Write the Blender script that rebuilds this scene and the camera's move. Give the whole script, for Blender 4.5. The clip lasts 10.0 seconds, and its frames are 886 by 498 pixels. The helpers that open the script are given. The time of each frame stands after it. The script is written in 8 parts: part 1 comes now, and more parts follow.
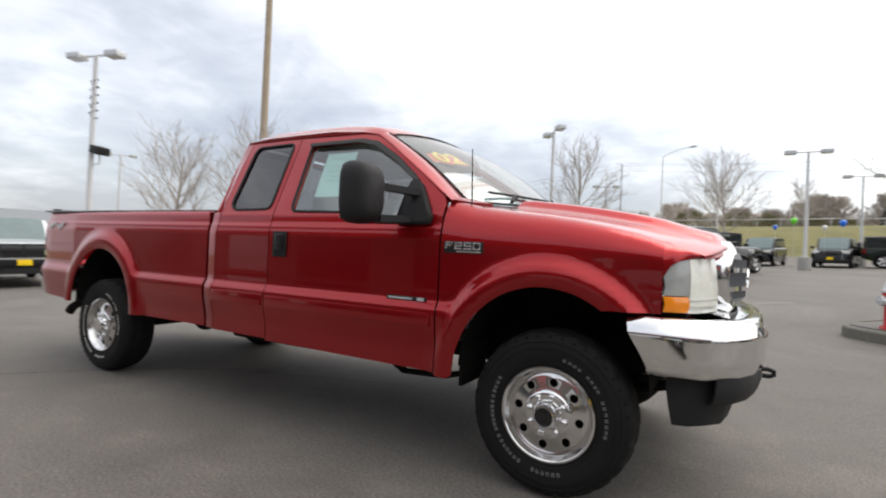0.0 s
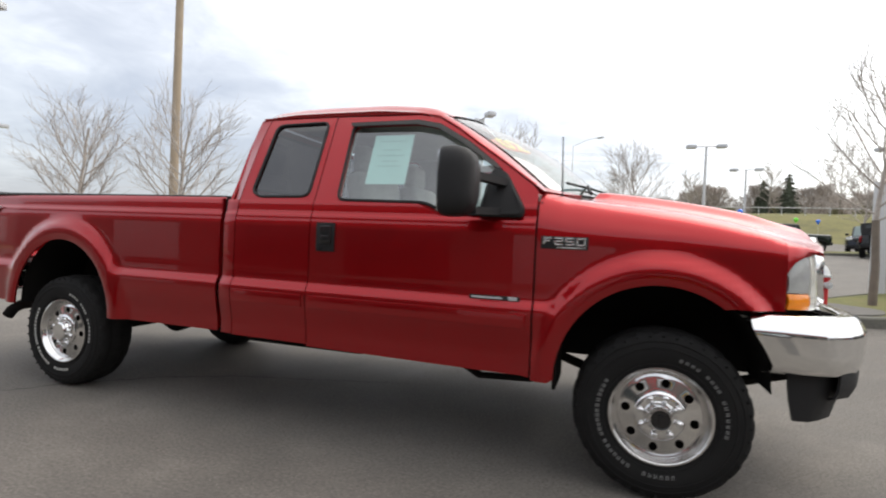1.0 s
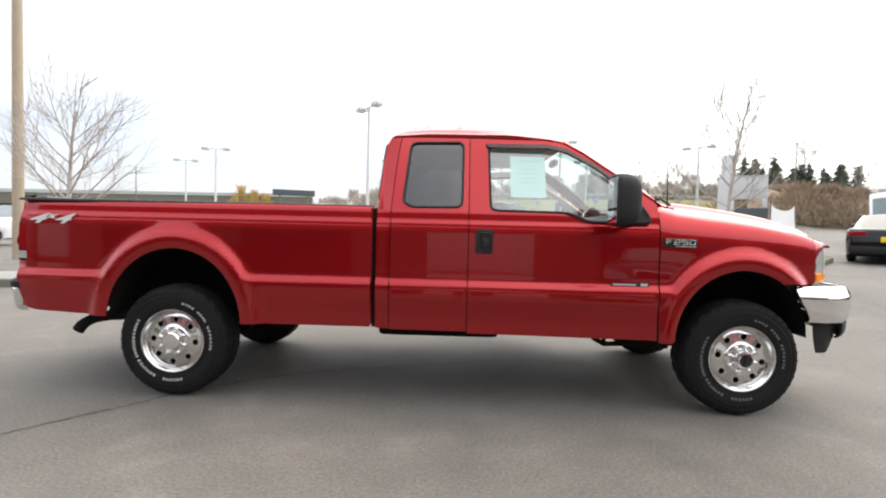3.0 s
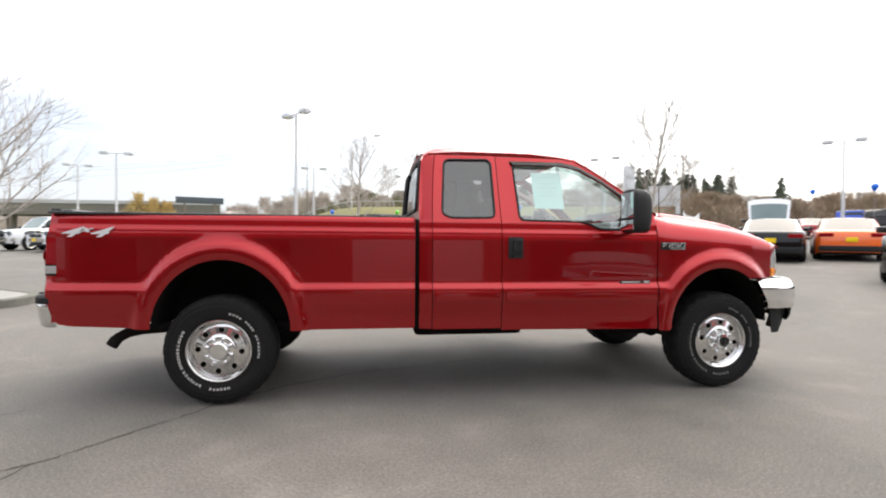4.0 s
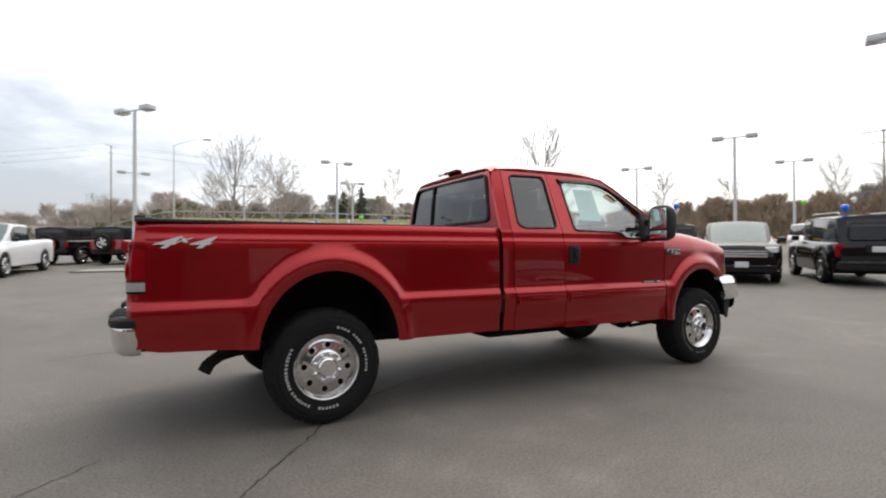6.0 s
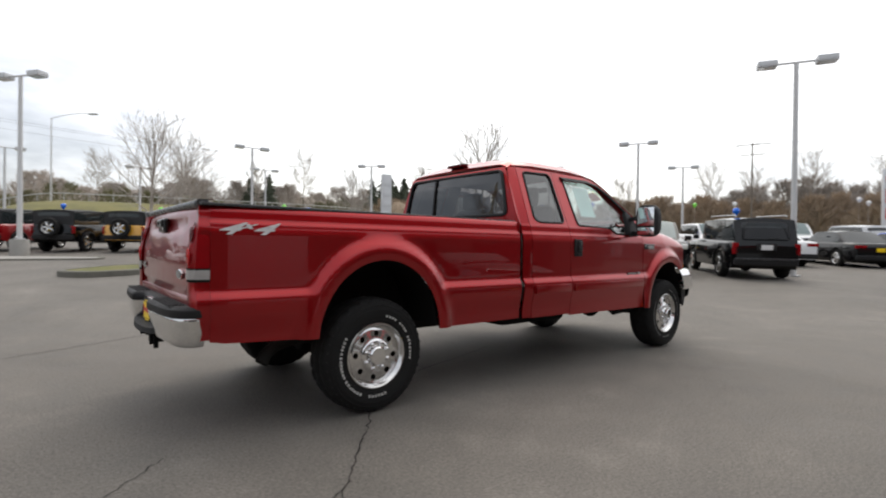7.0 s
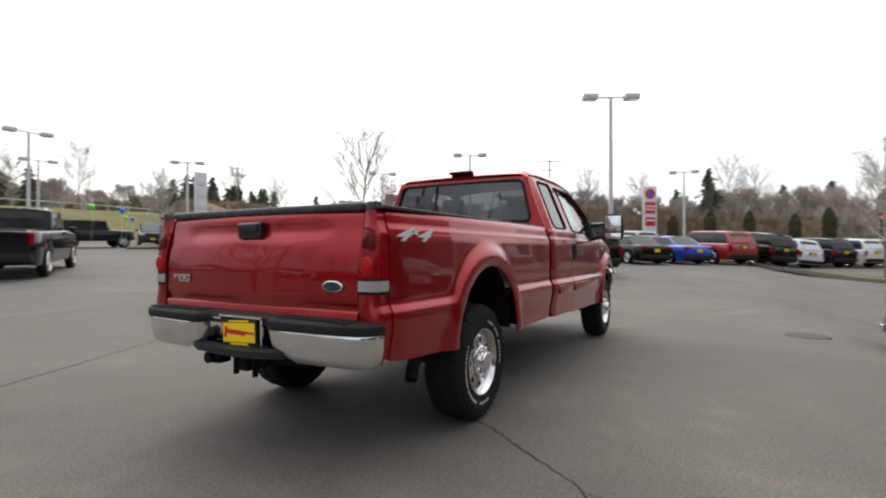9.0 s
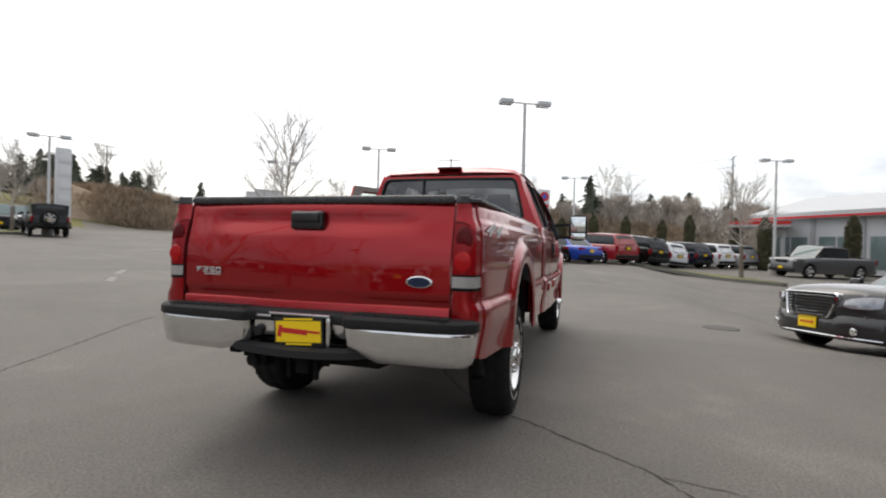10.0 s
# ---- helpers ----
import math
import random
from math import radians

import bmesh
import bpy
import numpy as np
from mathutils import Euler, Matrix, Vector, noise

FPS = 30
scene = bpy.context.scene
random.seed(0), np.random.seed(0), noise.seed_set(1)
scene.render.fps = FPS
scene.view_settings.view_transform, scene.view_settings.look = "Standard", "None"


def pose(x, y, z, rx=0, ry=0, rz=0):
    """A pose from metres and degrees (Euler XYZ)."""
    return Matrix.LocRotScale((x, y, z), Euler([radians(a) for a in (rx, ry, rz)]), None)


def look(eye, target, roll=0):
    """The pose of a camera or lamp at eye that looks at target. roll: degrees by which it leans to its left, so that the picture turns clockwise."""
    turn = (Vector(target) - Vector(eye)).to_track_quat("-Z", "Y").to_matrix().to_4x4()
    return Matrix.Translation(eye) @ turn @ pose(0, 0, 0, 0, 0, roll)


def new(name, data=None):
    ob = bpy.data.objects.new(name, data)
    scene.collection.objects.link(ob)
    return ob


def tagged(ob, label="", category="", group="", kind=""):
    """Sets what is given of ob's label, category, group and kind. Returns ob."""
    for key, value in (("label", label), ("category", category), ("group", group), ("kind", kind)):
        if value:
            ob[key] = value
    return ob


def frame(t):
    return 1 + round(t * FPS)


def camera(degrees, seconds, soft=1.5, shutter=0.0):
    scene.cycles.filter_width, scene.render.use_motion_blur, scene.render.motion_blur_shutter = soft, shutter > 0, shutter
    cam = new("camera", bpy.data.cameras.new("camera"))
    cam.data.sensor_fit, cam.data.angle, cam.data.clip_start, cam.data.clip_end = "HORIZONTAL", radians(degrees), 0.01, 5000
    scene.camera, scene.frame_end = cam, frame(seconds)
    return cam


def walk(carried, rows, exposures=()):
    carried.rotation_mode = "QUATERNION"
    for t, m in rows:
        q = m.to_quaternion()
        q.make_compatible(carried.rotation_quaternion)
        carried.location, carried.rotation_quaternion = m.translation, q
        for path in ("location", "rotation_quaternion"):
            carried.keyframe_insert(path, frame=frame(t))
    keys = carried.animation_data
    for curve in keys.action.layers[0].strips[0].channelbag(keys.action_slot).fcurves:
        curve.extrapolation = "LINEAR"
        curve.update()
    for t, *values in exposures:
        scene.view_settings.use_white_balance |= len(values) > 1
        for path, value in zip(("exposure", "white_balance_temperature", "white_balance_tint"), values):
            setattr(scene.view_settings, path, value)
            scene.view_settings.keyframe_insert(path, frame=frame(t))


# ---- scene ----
cam = camera(83.2, 10.0, soft=2.0, shutter=0.5)
PATH = [
    (0, (4.713, -3.362, 1.163), (3.746, -1.612, 1.179), 2.5),
    (0.5, (4.229, -3.393, 1.197), (3.469, -1.543, 1.165), 3.5),
    (1, (3.764, -3.521, 1.181), (3.124, -1.626, 1.149), 2.5),
    (1.5, (3.281, -3.714, 1.212), (2.78, -1.779, 1.146), 3.3),
    (2, (2.806, -3.9, 1.223), (2.388, -1.946, 1.141), 2.9),
    (2.5, (2.417, -4.23, 1.226), (2.195, -2.245, 1.132), 0.7),
    (2.7, (2.269, -4.334, 1.244), (2.125, -2.341, 1.157), 0.9),
    (3.8, (1.268, -4.753, 1.213), (1.469, -2.763, 1.176), 1.0),
    (4, (1.079, -4.794, 1.233), (1.373, -2.816, 1.196), 0.5),
    (4.5, (0.553, -4.76, 1.201), (0.973, -2.805, 1.19), 1.2),
    (5, (0.042, -4.708, 1.199), (0.639, -2.799, 1.216), -0.4),
    (6.3, (-1.225, -4.292, 1.196), (-0.190, -2.580, 1.204), 0.4),
    (6.5, (-1.417, -4.22, 1.205), (-0.325, -2.544, 1.207), 0.7),
    (7, (-1.842, -3.961, 1.18), (-0.584, -2.407, 1.167), 0.7),
    (7.5, (-2.237, -3.637, 1.186), (-0.878, -2.171, 1.196), 0.9),
    (8, (-2.608, -3.302, 1.186), (-1.105, -1.982, 1.179), 1.5),
    (8.5, (-2.866, -2.832, 1.184), (-1.233, -1.678, 1.186), 0.5),
    (9, (-3.179, -2.419, 1.176), (-1.434, -1.443, 1.185), 0.0),
    (9.5, (-3.406, -1.958, 1.153), (-1.552, -1.207, 1.163), -0.0),
    (10, (-3.532, -1.467, 1.165), (-1.617, -0.893, 1.161), 1.4),
]
walk(cam, [(t, look(eye, target, roll)) for t, eye, target, roll in PATH],
     exposures=[(0.0, 0.35, 6750, 10), (1.0, 0.43, 6750, 10), (1.5, 0.55, 6750, 10), (2.0, 0.76, 6750, 10), (2.5, 1.02, 6750, 10), (4.0, 0.96, 6750, 10), (4.5, 0.84, 6750, 10), (5.0, 0.62, 6750, 10), (6.5, 0.2, 6750, 10), (7.5, 0.1, 6750, 10), (10.0, 0.12, 6750, 10)])

# ---- world and light ----
SUN_AZ, SUN_EL = radians(40.0), radians(58.0)
world = bpy.data.worlds.new("overcast_sky")
scene.world = world
world.use_nodes = True


def node(nt, kind, **kw):
    n = nt.nodes.new(kind)
    for k, v in kw.items():
        if k == "ins":
            for a, b in v.items():
                n.inputs[a].default_value = b
        else:
            setattr(n, k, v)
    return n


def ramp_stops(r, stops):
    cr = r.color_ramp
    while len(cr.elements) > 1:
        cr.elements.remove(cr.elements[-1])
    cr.elements[0].position, cr.elements[0].color = stops[0][0], (*stops[0][1], 1)
    for p, c in stops[1:]:
        e = cr.elements.new(p)
        e.color = (*c, 1)


def build_sky():
    nt = world.node_tree
    nt.nodes.clear()
    ln = nt.links.new
    out = node(nt, "ShaderNodeOutputWorld")
    bg = node(nt, "ShaderNodeBackground")
    sky = node(nt, "ShaderNodeTexSky", sky_type="NISHITA", sun_disc=False, sun_elevation=SUN_EL,
               sun_rotation=radians(90) - SUN_AZ, air_density=1.0, dust_density=3.0)
    geo = node(nt, "ShaderNodeTexCoord")
    sep = node(nt, "ShaderNodeSeparateXYZ")
    ln(geo.outputs["Generated"], sep.inputs[0])
    # flatten the dome so that cloud streaks stretch towards the horizon
    den = node(nt, "ShaderNodeMath", operation="ADD", ins={1: 0.22})
    ln(sep.outputs[2], den.inputs[0])
    mx = node(nt, "ShaderNodeMath", operation="MAXIMUM", ins={1: 0.05})
    ln(den.outputs[0], mx.inputs[0])
    div = node(nt, "ShaderNodeVectorMath", operation="DIVIDE")
    comb = node(nt, "ShaderNodeCombineXYZ")
    for i in range(3):
        ln(mx.outputs[0], comb.inputs[i])
    ln(geo.outputs["Generated"], div.inputs[0])
    ln(comb.outputs[0], div.inputs[1])
    n1 = node(nt, "ShaderNodeTexNoise", ins={"Scale": 1.5, "Detail": 6.0, "Roughness": 0.55, "Distortion": 0.3})
    n2 = node(nt, "ShaderNodeTexNoise", ins={"Scale": 4.2, "Detail": 5.0, "Roughness": 0.6, "Distortion": 0.5})
    ln(div.outputs[0], n1.inputs["Vector"])
    ln(div.outputs[0], n2.inputs["Vector"])
    mixn = node(nt, "ShaderNodeMix", data_type="FLOAT", ins={0: 0.35})
    ln(n1.outputs[0], mixn.inputs[2])
    ln(n2.outputs[0], mixn.inputs[3])
    # the cloud is thin and bright towards the sun, thick and grey away from it
    dot = node(nt, "ShaderNodeVectorMath", operation="DOT_PRODUCT")
    dot.inputs[1].default_value = (math.cos(SUN_AZ) * math.cos(SUN_EL), math.sin(SUN_AZ) * math.cos(SUN_EL), math.sin(SUN_EL))
    ln(geo.outputs["Generated"], dot.inputs[0])
    mr = node(nt, "ShaderNodeMapRange", ins={1: 0.15, 2: 0.75, 3: -0.12, 4: 0.25})
    ln(dot.outputs["Value"], mr.inputs[0])
    add = node(nt, "ShaderNodeMath", operation="ADD")
    ln(mixn.outputs[0], add.inputs[0])
    ln(mr.outputs[0], add.inputs[1])
    # a grey-blue bank of cloud lies low along the north-west
    bank = node(nt, "ShaderNodeVectorMath", operation="DOT_PRODUCT")
    bank.inputs[1].default_value = (math.cos(radians(120)), math.sin(radians(120)), 0.10)
    ln(geo.outputs["Generated"], bank.inputs[0])
    bk = node(nt, "ShaderNodeMapRange", interpolation_type="SMOOTHSTEP", ins={1: 0.66, 2: 1.0, 3: 0.08, 4: 0.42})
    ln(bank.outputs["Value"], bk.inputs[0])
    lowz = node(nt, "ShaderNodeMapRange", interpolation_type="SMOOTHSTEP", ins={1: 0.04, 2: 0.42, 3: 1.0, 4: 0.0})
    ln(sep.outputs[2], lowz.inputs[0])
    bm_ = node(nt, "ShaderNodeMath", operation="MULTIPLY")
    ln(bk.outputs[0], bm_.inputs[0])
    ln(lowz.outputs[0], bm_.inputs[1])
    sub = node(nt, "ShaderNodeMath", operation="SUBTRACT")
    ln(add.outputs[0], sub.inputs[0])
    ln(bm_.outputs[0], sub.inputs[1])
    add = sub
    r = node(nt, "ShaderNodeValToRGB")
    ramp_stops(r, [(0.10, (0.34, 0.365, 0.42)), (0.26, (0.47, 0.495, 0.54)), (0.40, (0.67, 0.695, 0.745)), (0.56, (0.95, 0.96, 0.97)), (0.75, (1.15, 1.16, 1.16)), (1.0, (1.45, 1.45, 1.42))])
    ln(add.outputs[0], r.inputs[0])
    # a little of the clear sky shows through
    sc = node(nt, "ShaderNodeVectorMath", operation="SCALE", ins={"Scale": 0.05})
    ln(sky.outputs[0], sc.inputs[0])
    sumc = node(nt, "ShaderNodeVectorMath", operation="ADD")
    ln(r.outputs[0], sumc.inputs[0])
    ln(sc.outputs[0], sumc.inputs[1])
    ln(sumc.outputs[0], bg.inputs[0])
    bg.inputs[1].default_value = 1.0
    ln(bg.outputs[0], out.inputs[0])


build_sky()
sun_data = bpy.data.lights.new("sun", "SUN")
sun_data.energy, sun_data.angle, sun_data.color = 0.8, radians(45), (1.0, 0.97, 0.92)
sun = new("sun", sun_data)
sun.matrix_world = look((0, 0, 0), (-math.cos(SUN_AZ) * math.cos(SUN_EL), -math.sin(SUN_AZ) * math.cos(SUN_EL), -math.sin(SUN_EL)))
sun.location = (30, 25, 40)


# ---- materials ----
def mat(name, base, rough=0.5, metal=0.0, coat=0.0, vary=0.12, scale=4.0, bump=0.0, bump_scale=60.0, dirt=0.0, dirt_col=(0.12, 0.11, 0.1), trans=0.0, spec=0.5, emit=None, rand=0.0, ior=1.45, coat_rough=0.03):
    m = bpy.data.materials.new(name)
    m.use_nodes = True
    nt = m.node_tree
    ln = nt.links.new
    b = nt.nodes["Principled BSDF"]
    co = node(nt, "ShaderNodeTexCoord")
    n1 = node(nt, "ShaderNodeTexNoise", ins={"Scale": scale, "Detail": 5.0, "Roughness": 0.6})
    n2 = node(nt, "ShaderNodeTexNoise", ins={"Scale": scale * 9, "Detail": 3.0, "Roughness": 0.6})
    ln(co.outputs["Object"], n1.inputs["Vector"])
    ln(co.outputs["Object"], n2.inputs["Vector"])
    av = node(nt, "ShaderNodeMix", data_type="FLOAT", ins={0: 0.4})
    ln(n1.outputs[0], av.inputs[2])
    ln(n2.outputs[0], av.inputs[3])
    mr = node(nt, "ShaderNodeMapRange", ins={1: 0.3, 2: 0.7, 3: 1 - vary, 4: 1 + vary})
    ln(av.outputs[0], mr.inputs[0])
    fac = mr.outputs[0]
    if rand:
        oi = node(nt, "ShaderNodeObjectInfo")
        mr2 = node(nt, "ShaderNodeMapRange", ins={1: 0.0, 2: 1.0, 3: 1 - rand, 4: 1 + rand})
        ln(oi.outputs["Random"], mr2.inputs[0])
        mul = node(nt, "ShaderNodeMath", operation="MULTIPLY")
        ln(fac, mul.inputs[0])
        ln(mr2.outputs[0], mul.inputs[1])
        fac = mul.outputs[0]
    sc = node(nt, "ShaderNodeVectorMath", operation="SCALE")
    sc.inputs[0].default_value = base
    ln(fac, sc.inputs["Scale"])
    col = sc.outputs[0]
    if dirt:
        mrd = node(nt, "ShaderNodeMapRange", ins={1: 0.5, 2: 0.75, 3: 0.0, 4: dirt})
        ln(n1.outputs[0], mrd.inputs[0])
        mx = node(nt, "ShaderNodeMix", data_type="RGBA")
        mx.inputs[7].default_value = (*dirt_col, 1)
        ln(mrd.outputs[0], mx.inputs[0])
        ln(col, mx.inputs[6])
        col = mx.outputs[2]
    ln(col, b.inputs["Base Color"])
    mrr = node(nt, "ShaderNodeMapRange", ins={1: 0.3, 2: 0.7, 3: max(rough * 0.85, 0.0), 4: min(rough * 1.15, 1.0)})
    ln(av.outputs[0], mrr.inputs[0])
    ln(mrr.outputs[0], b.inputs["Roughness"])
    b.inputs["Metallic"].default_value = metal
    b.inputs["Coat Weight"].default_value = coat
    b.inputs["Coat Roughness"].default_value = coat_rough
    b.inputs["Transmission Weight"].default_value = trans
    b.inputs["Specular IOR Level"].default_value = spec
    b.inputs["IOR"].default_value = ior
    if emit:
        b.inputs["Emission Color"].default_value = (*emit[0], 1)
        b.inputs["Emission Strength"].default_value = emit[1]
    if bump:
        n3 = node(nt, "ShaderNodeTexNoise", ins={"Scale": bump_scale, "Detail": 4.0, "Roughness": 0.65})
        ln(co.outputs["Object"], n3.inputs["Vector"])
        bp = node(nt, "ShaderNodeBump", ins={"Strength": bump, "Distance": 0.01})
        ln(n3.outputs[0], bp.inputs["Height"])
        ln(bp.outputs[0], b.inputs["Normal"])
    return m


def paint(name, base, metal=0.0, rough=0.35):
    return mat(name, base, rough=rough, metal=metal, coat=1.0, vary=0.04, scale=1.2, coat_rough=0.02)


M_RED = mat("red_metallic_paint", (0.345, 0.0028, 0.0060), rough=0.31, metal=0.78, coat=0.9, vary=0.04, scale=1.3, coat_rough=0.025, spec=0.25)
M_CHROME = mat("chrome", (0.78, 0.78, 0.78), rough=0.07, metal=1.0, vary=0.03, bump=0.01, bump_scale=25)
M_ALLOY = mat("polished_alloy", (0.74, 0.735, 0.73), rough=0.13, metal=1.0, vary=0.08, scale=9, dirt=0.15, dirt_col=(0.25, 0.24, 0.22))
M_BLACK = mat("black_textured_plastic", (0.016, 0.016, 0.017), rough=0.6, vary=0.2, bump=0.25, bump_scale=240, spec=0.35)
# black plastic with its base lightened for the sky's sheen on the bevel
M_CAP = mat("sheen_black_cap", (0.045, 0.045, 0.047), rough=0.27, vary=0.2, scale=8, bump=0.1, bump_scale=200)
M_BLACK_GLOSS = mat("black_gloss_plastic", (0.012, 0.012, 0.013), rough=0.18, vary=0.1, coat=0.3)
M_RUBBER = mat("tyre_rubber", (0.010, 0.0098, 0.0098), rough=0.75, vary=0.25, scale=6, bump=0.3, bump_scale=120, dirt=0.35, dirt_col=(0.022, 0.021, 0.019), spec=0.28)
M_UNDER = mat("dark_underbody", (0.008, 0.0075, 0.007), rough=0.85, vary=0.3, dirt=0.25, dirt_col=(0.02, 0.017, 0.013), spec=0.2)
M_WHITE_LET = mat("white_tyre_lettering", (0.62, 0.61, 0.58), rough=0.7, vary=0.15, scale=20)
M_OUTLINE_LET = mat("raised_tyre_lettering", (0.16, 0.16, 0.155), rough=0.7, vary=0.15, scale=20)
M_LAMP_RED = mat("red_lamp_lens", (0.25, 0.004, 0.007), rough=0.12, vary=0.12, scale=14, spec=0.25)
M_LAMP_DARK = mat("dark_red_lamp_lens", (0.10, 0.002, 0.004), rough=0.12, vary=0.12, scale=14, spec=0.25)
M_LAMP_BRIGHT = mat("bright_red_lamp_lens", (0.44, 0.007, 0.009), rough=0.12, vary=0.15, scale=14, spec=0.3)
M_LAMP_WHITE = mat("clear_lamp_lens", (0.72, 0.72, 0.68), rough=0.12, coat=1.0, vary=0.1, scale=14, metal=0.2)
M_LAMP_REV = mat("milky_reversing_lens", (0.36, 0.345, 0.33), rough=0.18, coat=1.0, vary=0.12, scale=14)
M_LAMP_HEAD = mat("hazed_headlamp_lens", (0.80, 0.81, 0.74), rough=0.25, coat=1.0, vary=0.14, scale=10)
M_ORANGE = mat("amber_lens", (0.95, 0.28, 0.01), rough=0.15, coat=1.0, vary=0.1, scale=20)
M_GRILLE = mat("grey_grille_plastic", (0.17, 0.175, 0.185), rough=0.45, vary=0.1)
M_SEAT = mat("grey_seat_cloth", (0.46, 0.45, 0.43), rough=0.9, vary=0.2, bump=0.4, bump_scale=200)
M_DASH = mat("dark_grey_dashboard", (0.13, 0.13, 0.13), rough=0.6, vary=0.15)
M_TRIM = mat("grey_interior_trim", (0.44, 0.44, 0.42), rough=0.7, vary=0.15)
M_PAPER = mat("pale_green_paper", (0.52, 0.74, 0.72), rough=0.7, vary=0.04)
M_PAPER_INK = mat("paper_print", (0.38, 0.56, 0.55), rough=0.7, vary=0.1)
M_YELLOW = mat("yellow_plate", (0.92, 0.62, 0.01), rough=0.4, vary=0.05)
M_STICK_Y = mat("yellow_window_paint", (1.0, 0.72, 0.02), rough=0.5, vary=0.05)
M_STICK_R = mat("orange_red_window_paint", (0.9, 0.16, 0.03), rough=0.5, vary=0.05)
M_INKRED = mat("red_print", (0.55, 0.02, 0.02), rough=0.5, vary=0.05)
M_BLUE_OVAL = mat("dark_blue_enamel", (0.012, 0.022, 0.06), rough=0.2, coat=1.0, vary=0.1)
M_MARK = mat("silver_decal", (0.68, 0.68, 0.68), rough=0.35, vary=0.05)
M_LAMP_CORNER = mat("clear_corner_lens", (0.40, 0.41, 0.40), rough=0.15, coat=1.0, vary=0.15, scale=14)
M_GALV = mat("galvanised_steel", (0.55, 0.56, 0.57), rough=0.5, metal=0.35, vary=0.12, scale=3, dirt=0.15)
M_POLE = mat("white_painted_pole", (0.60, 0.60, 0.60), rough=0.5, vary=0.1, scale=2, dirt=0.2, dirt_col=(0.3, 0.29, 0.27))
M_CONC = mat("concrete", (0.30, 0.29, 0.27), rough=0.9, vary=0.2, scale=3, bump=0.35, bump_scale=50, dirt=0.4, dirt_col=(0.14, 0.13, 0.11))


def glass_mat(name, tint, rough=0.0, skin=0.06):
    """Thin glazing: mostly see-through, with a mirror-like skin."""
    m = bpy.data.materials.new(name)
    m.use_nodes = True
    nt = m.node_tree
    nt.nodes.clear()
    out = node(nt, "ShaderNodeOutputMaterial")
    tr = node(nt, "ShaderNodeBsdfTransparent")
    tr.inputs[0].default_value = (*tint, 1)
    gl = node(nt, "ShaderNodeBsdfGlossy", ins={"Roughness": rough})
    lw = node(nt, "ShaderNodeLayerWeight", ins={"Blend": 0.5})
    fr = node(nt, "ShaderNodeMath", operation="POWER", ins={1: 4.0})
    nt.links.new(lw.outputs["Facing"], fr.inputs[0])
    mr = node(nt, "ShaderNodeMapRange", ins={1: 0.0, 2: 1.0, 3: skin, 4: 0.95})
    mix = node(nt, "ShaderNodeMixShader")
    nt.links.new(fr.outputs[0], mr.inputs[0])
    nt.links.new(mr.outputs[0], mix.inputs[0])
    nt.links.new(tr.outputs[0], mix.inputs[1])
    nt.links.new(gl.outputs[0], mix.inputs[2])
    nt.links.new(mix.outputs[0], out.inputs[0])
    return m


M_GLASS = glass_mat("clear_window_glass", (0.78, 0.88, 0.85), skin=0.20)
M_SCREEN = glass_mat("windscreen_glass", (0.70, 0.78, 0.77), skin=0.20)
M_TINT = glass_mat("smoked_window_glass", (0.15, 0.147, 0.15), skin=0.12)
M_MIRROR = mat("mirror_glass", (0.8, 0.82, 0.82), rough=0.02, metal=1.0, vary=0.01)


# ---- mesh helpers ----
def S(x):
    x = min(max(x, 0.0), 1.0)
    return x * x * (3 - 2 * x)


def lerp(a, b, t):
    return a + (b - a) * t


def pw(x, pts):
    """Piecewise linear through (x, y) pairs."""
    if x <= pts[0][0]:
        return pts[0][1]
    for (a, b), (c, d) in zip(pts, pts[1:]):
        if x <= c:
            return b + (d - b) * (x - a) / (c - a)
    return pts[-1][1]


def link_mesh(name, bm, material, parent=None, label="", smooth=40, solid=0.0, offset=-1.0):
    me = bpy.data.meshes.new(name)
    rims = None
    if solid and smooth:
        bm.edges.index_update()
        rims = [e.index for e in bm.edges if e.is_boundary]
    bm.to_mesh(me)
    bm.free()
    for m in material if isinstance(material, (list, tuple)) else (material,):
        me.materials.append(m)
    if smooth:
        me.polygons.foreach_set("use_smooth", [True] * len(me.polygons))
        me.set_sharp_from_angle(angle=radians(smooth))
        if rims is not None:
            sh = me.attributes.get("sharp_edge") or me.attributes.new("sharp_edge", "BOOLEAN", "EDGE")
            for i in rims:
                sh.data[i].value = True
    ob = new(name, me)
    if parent:
        ob.parent = parent
    if label:
        ob["label"] = label
    if solid:
        md = ob.modifiers.new("thickness", "SOLIDIFY")
        md.thickness, md.offset = solid, offset
    return ob


def part(name, bm, material, parent, label="", **kw):
    return link_mesh(name, bm, material, parent, label, **kw)


def thing(name, label, category, group="", m=None):
    ob = new(name)
    ob.empty_display_size = 0.2
    if m is not None:
        ob.matrix_world = m
    return tagged(ob, label, category, group)


def box(bm, c, s, bevel=0.0, rot=None, seg=2):
    m = Matrix.LocRotScale(c, rot, s)
    r = bmesh.ops.create_cube(bm, size=1.0, matrix=m)
    if bevel:
        vs = set(r["verts"])
        es = [e for e in bm.edges if e.verts[0] in vs and e.verts[1] in vs]
        bmesh.ops.bevel(bm, geom=es, offset=bevel, segments=seg, affect="EDGES", profile=0.6)
    return bm


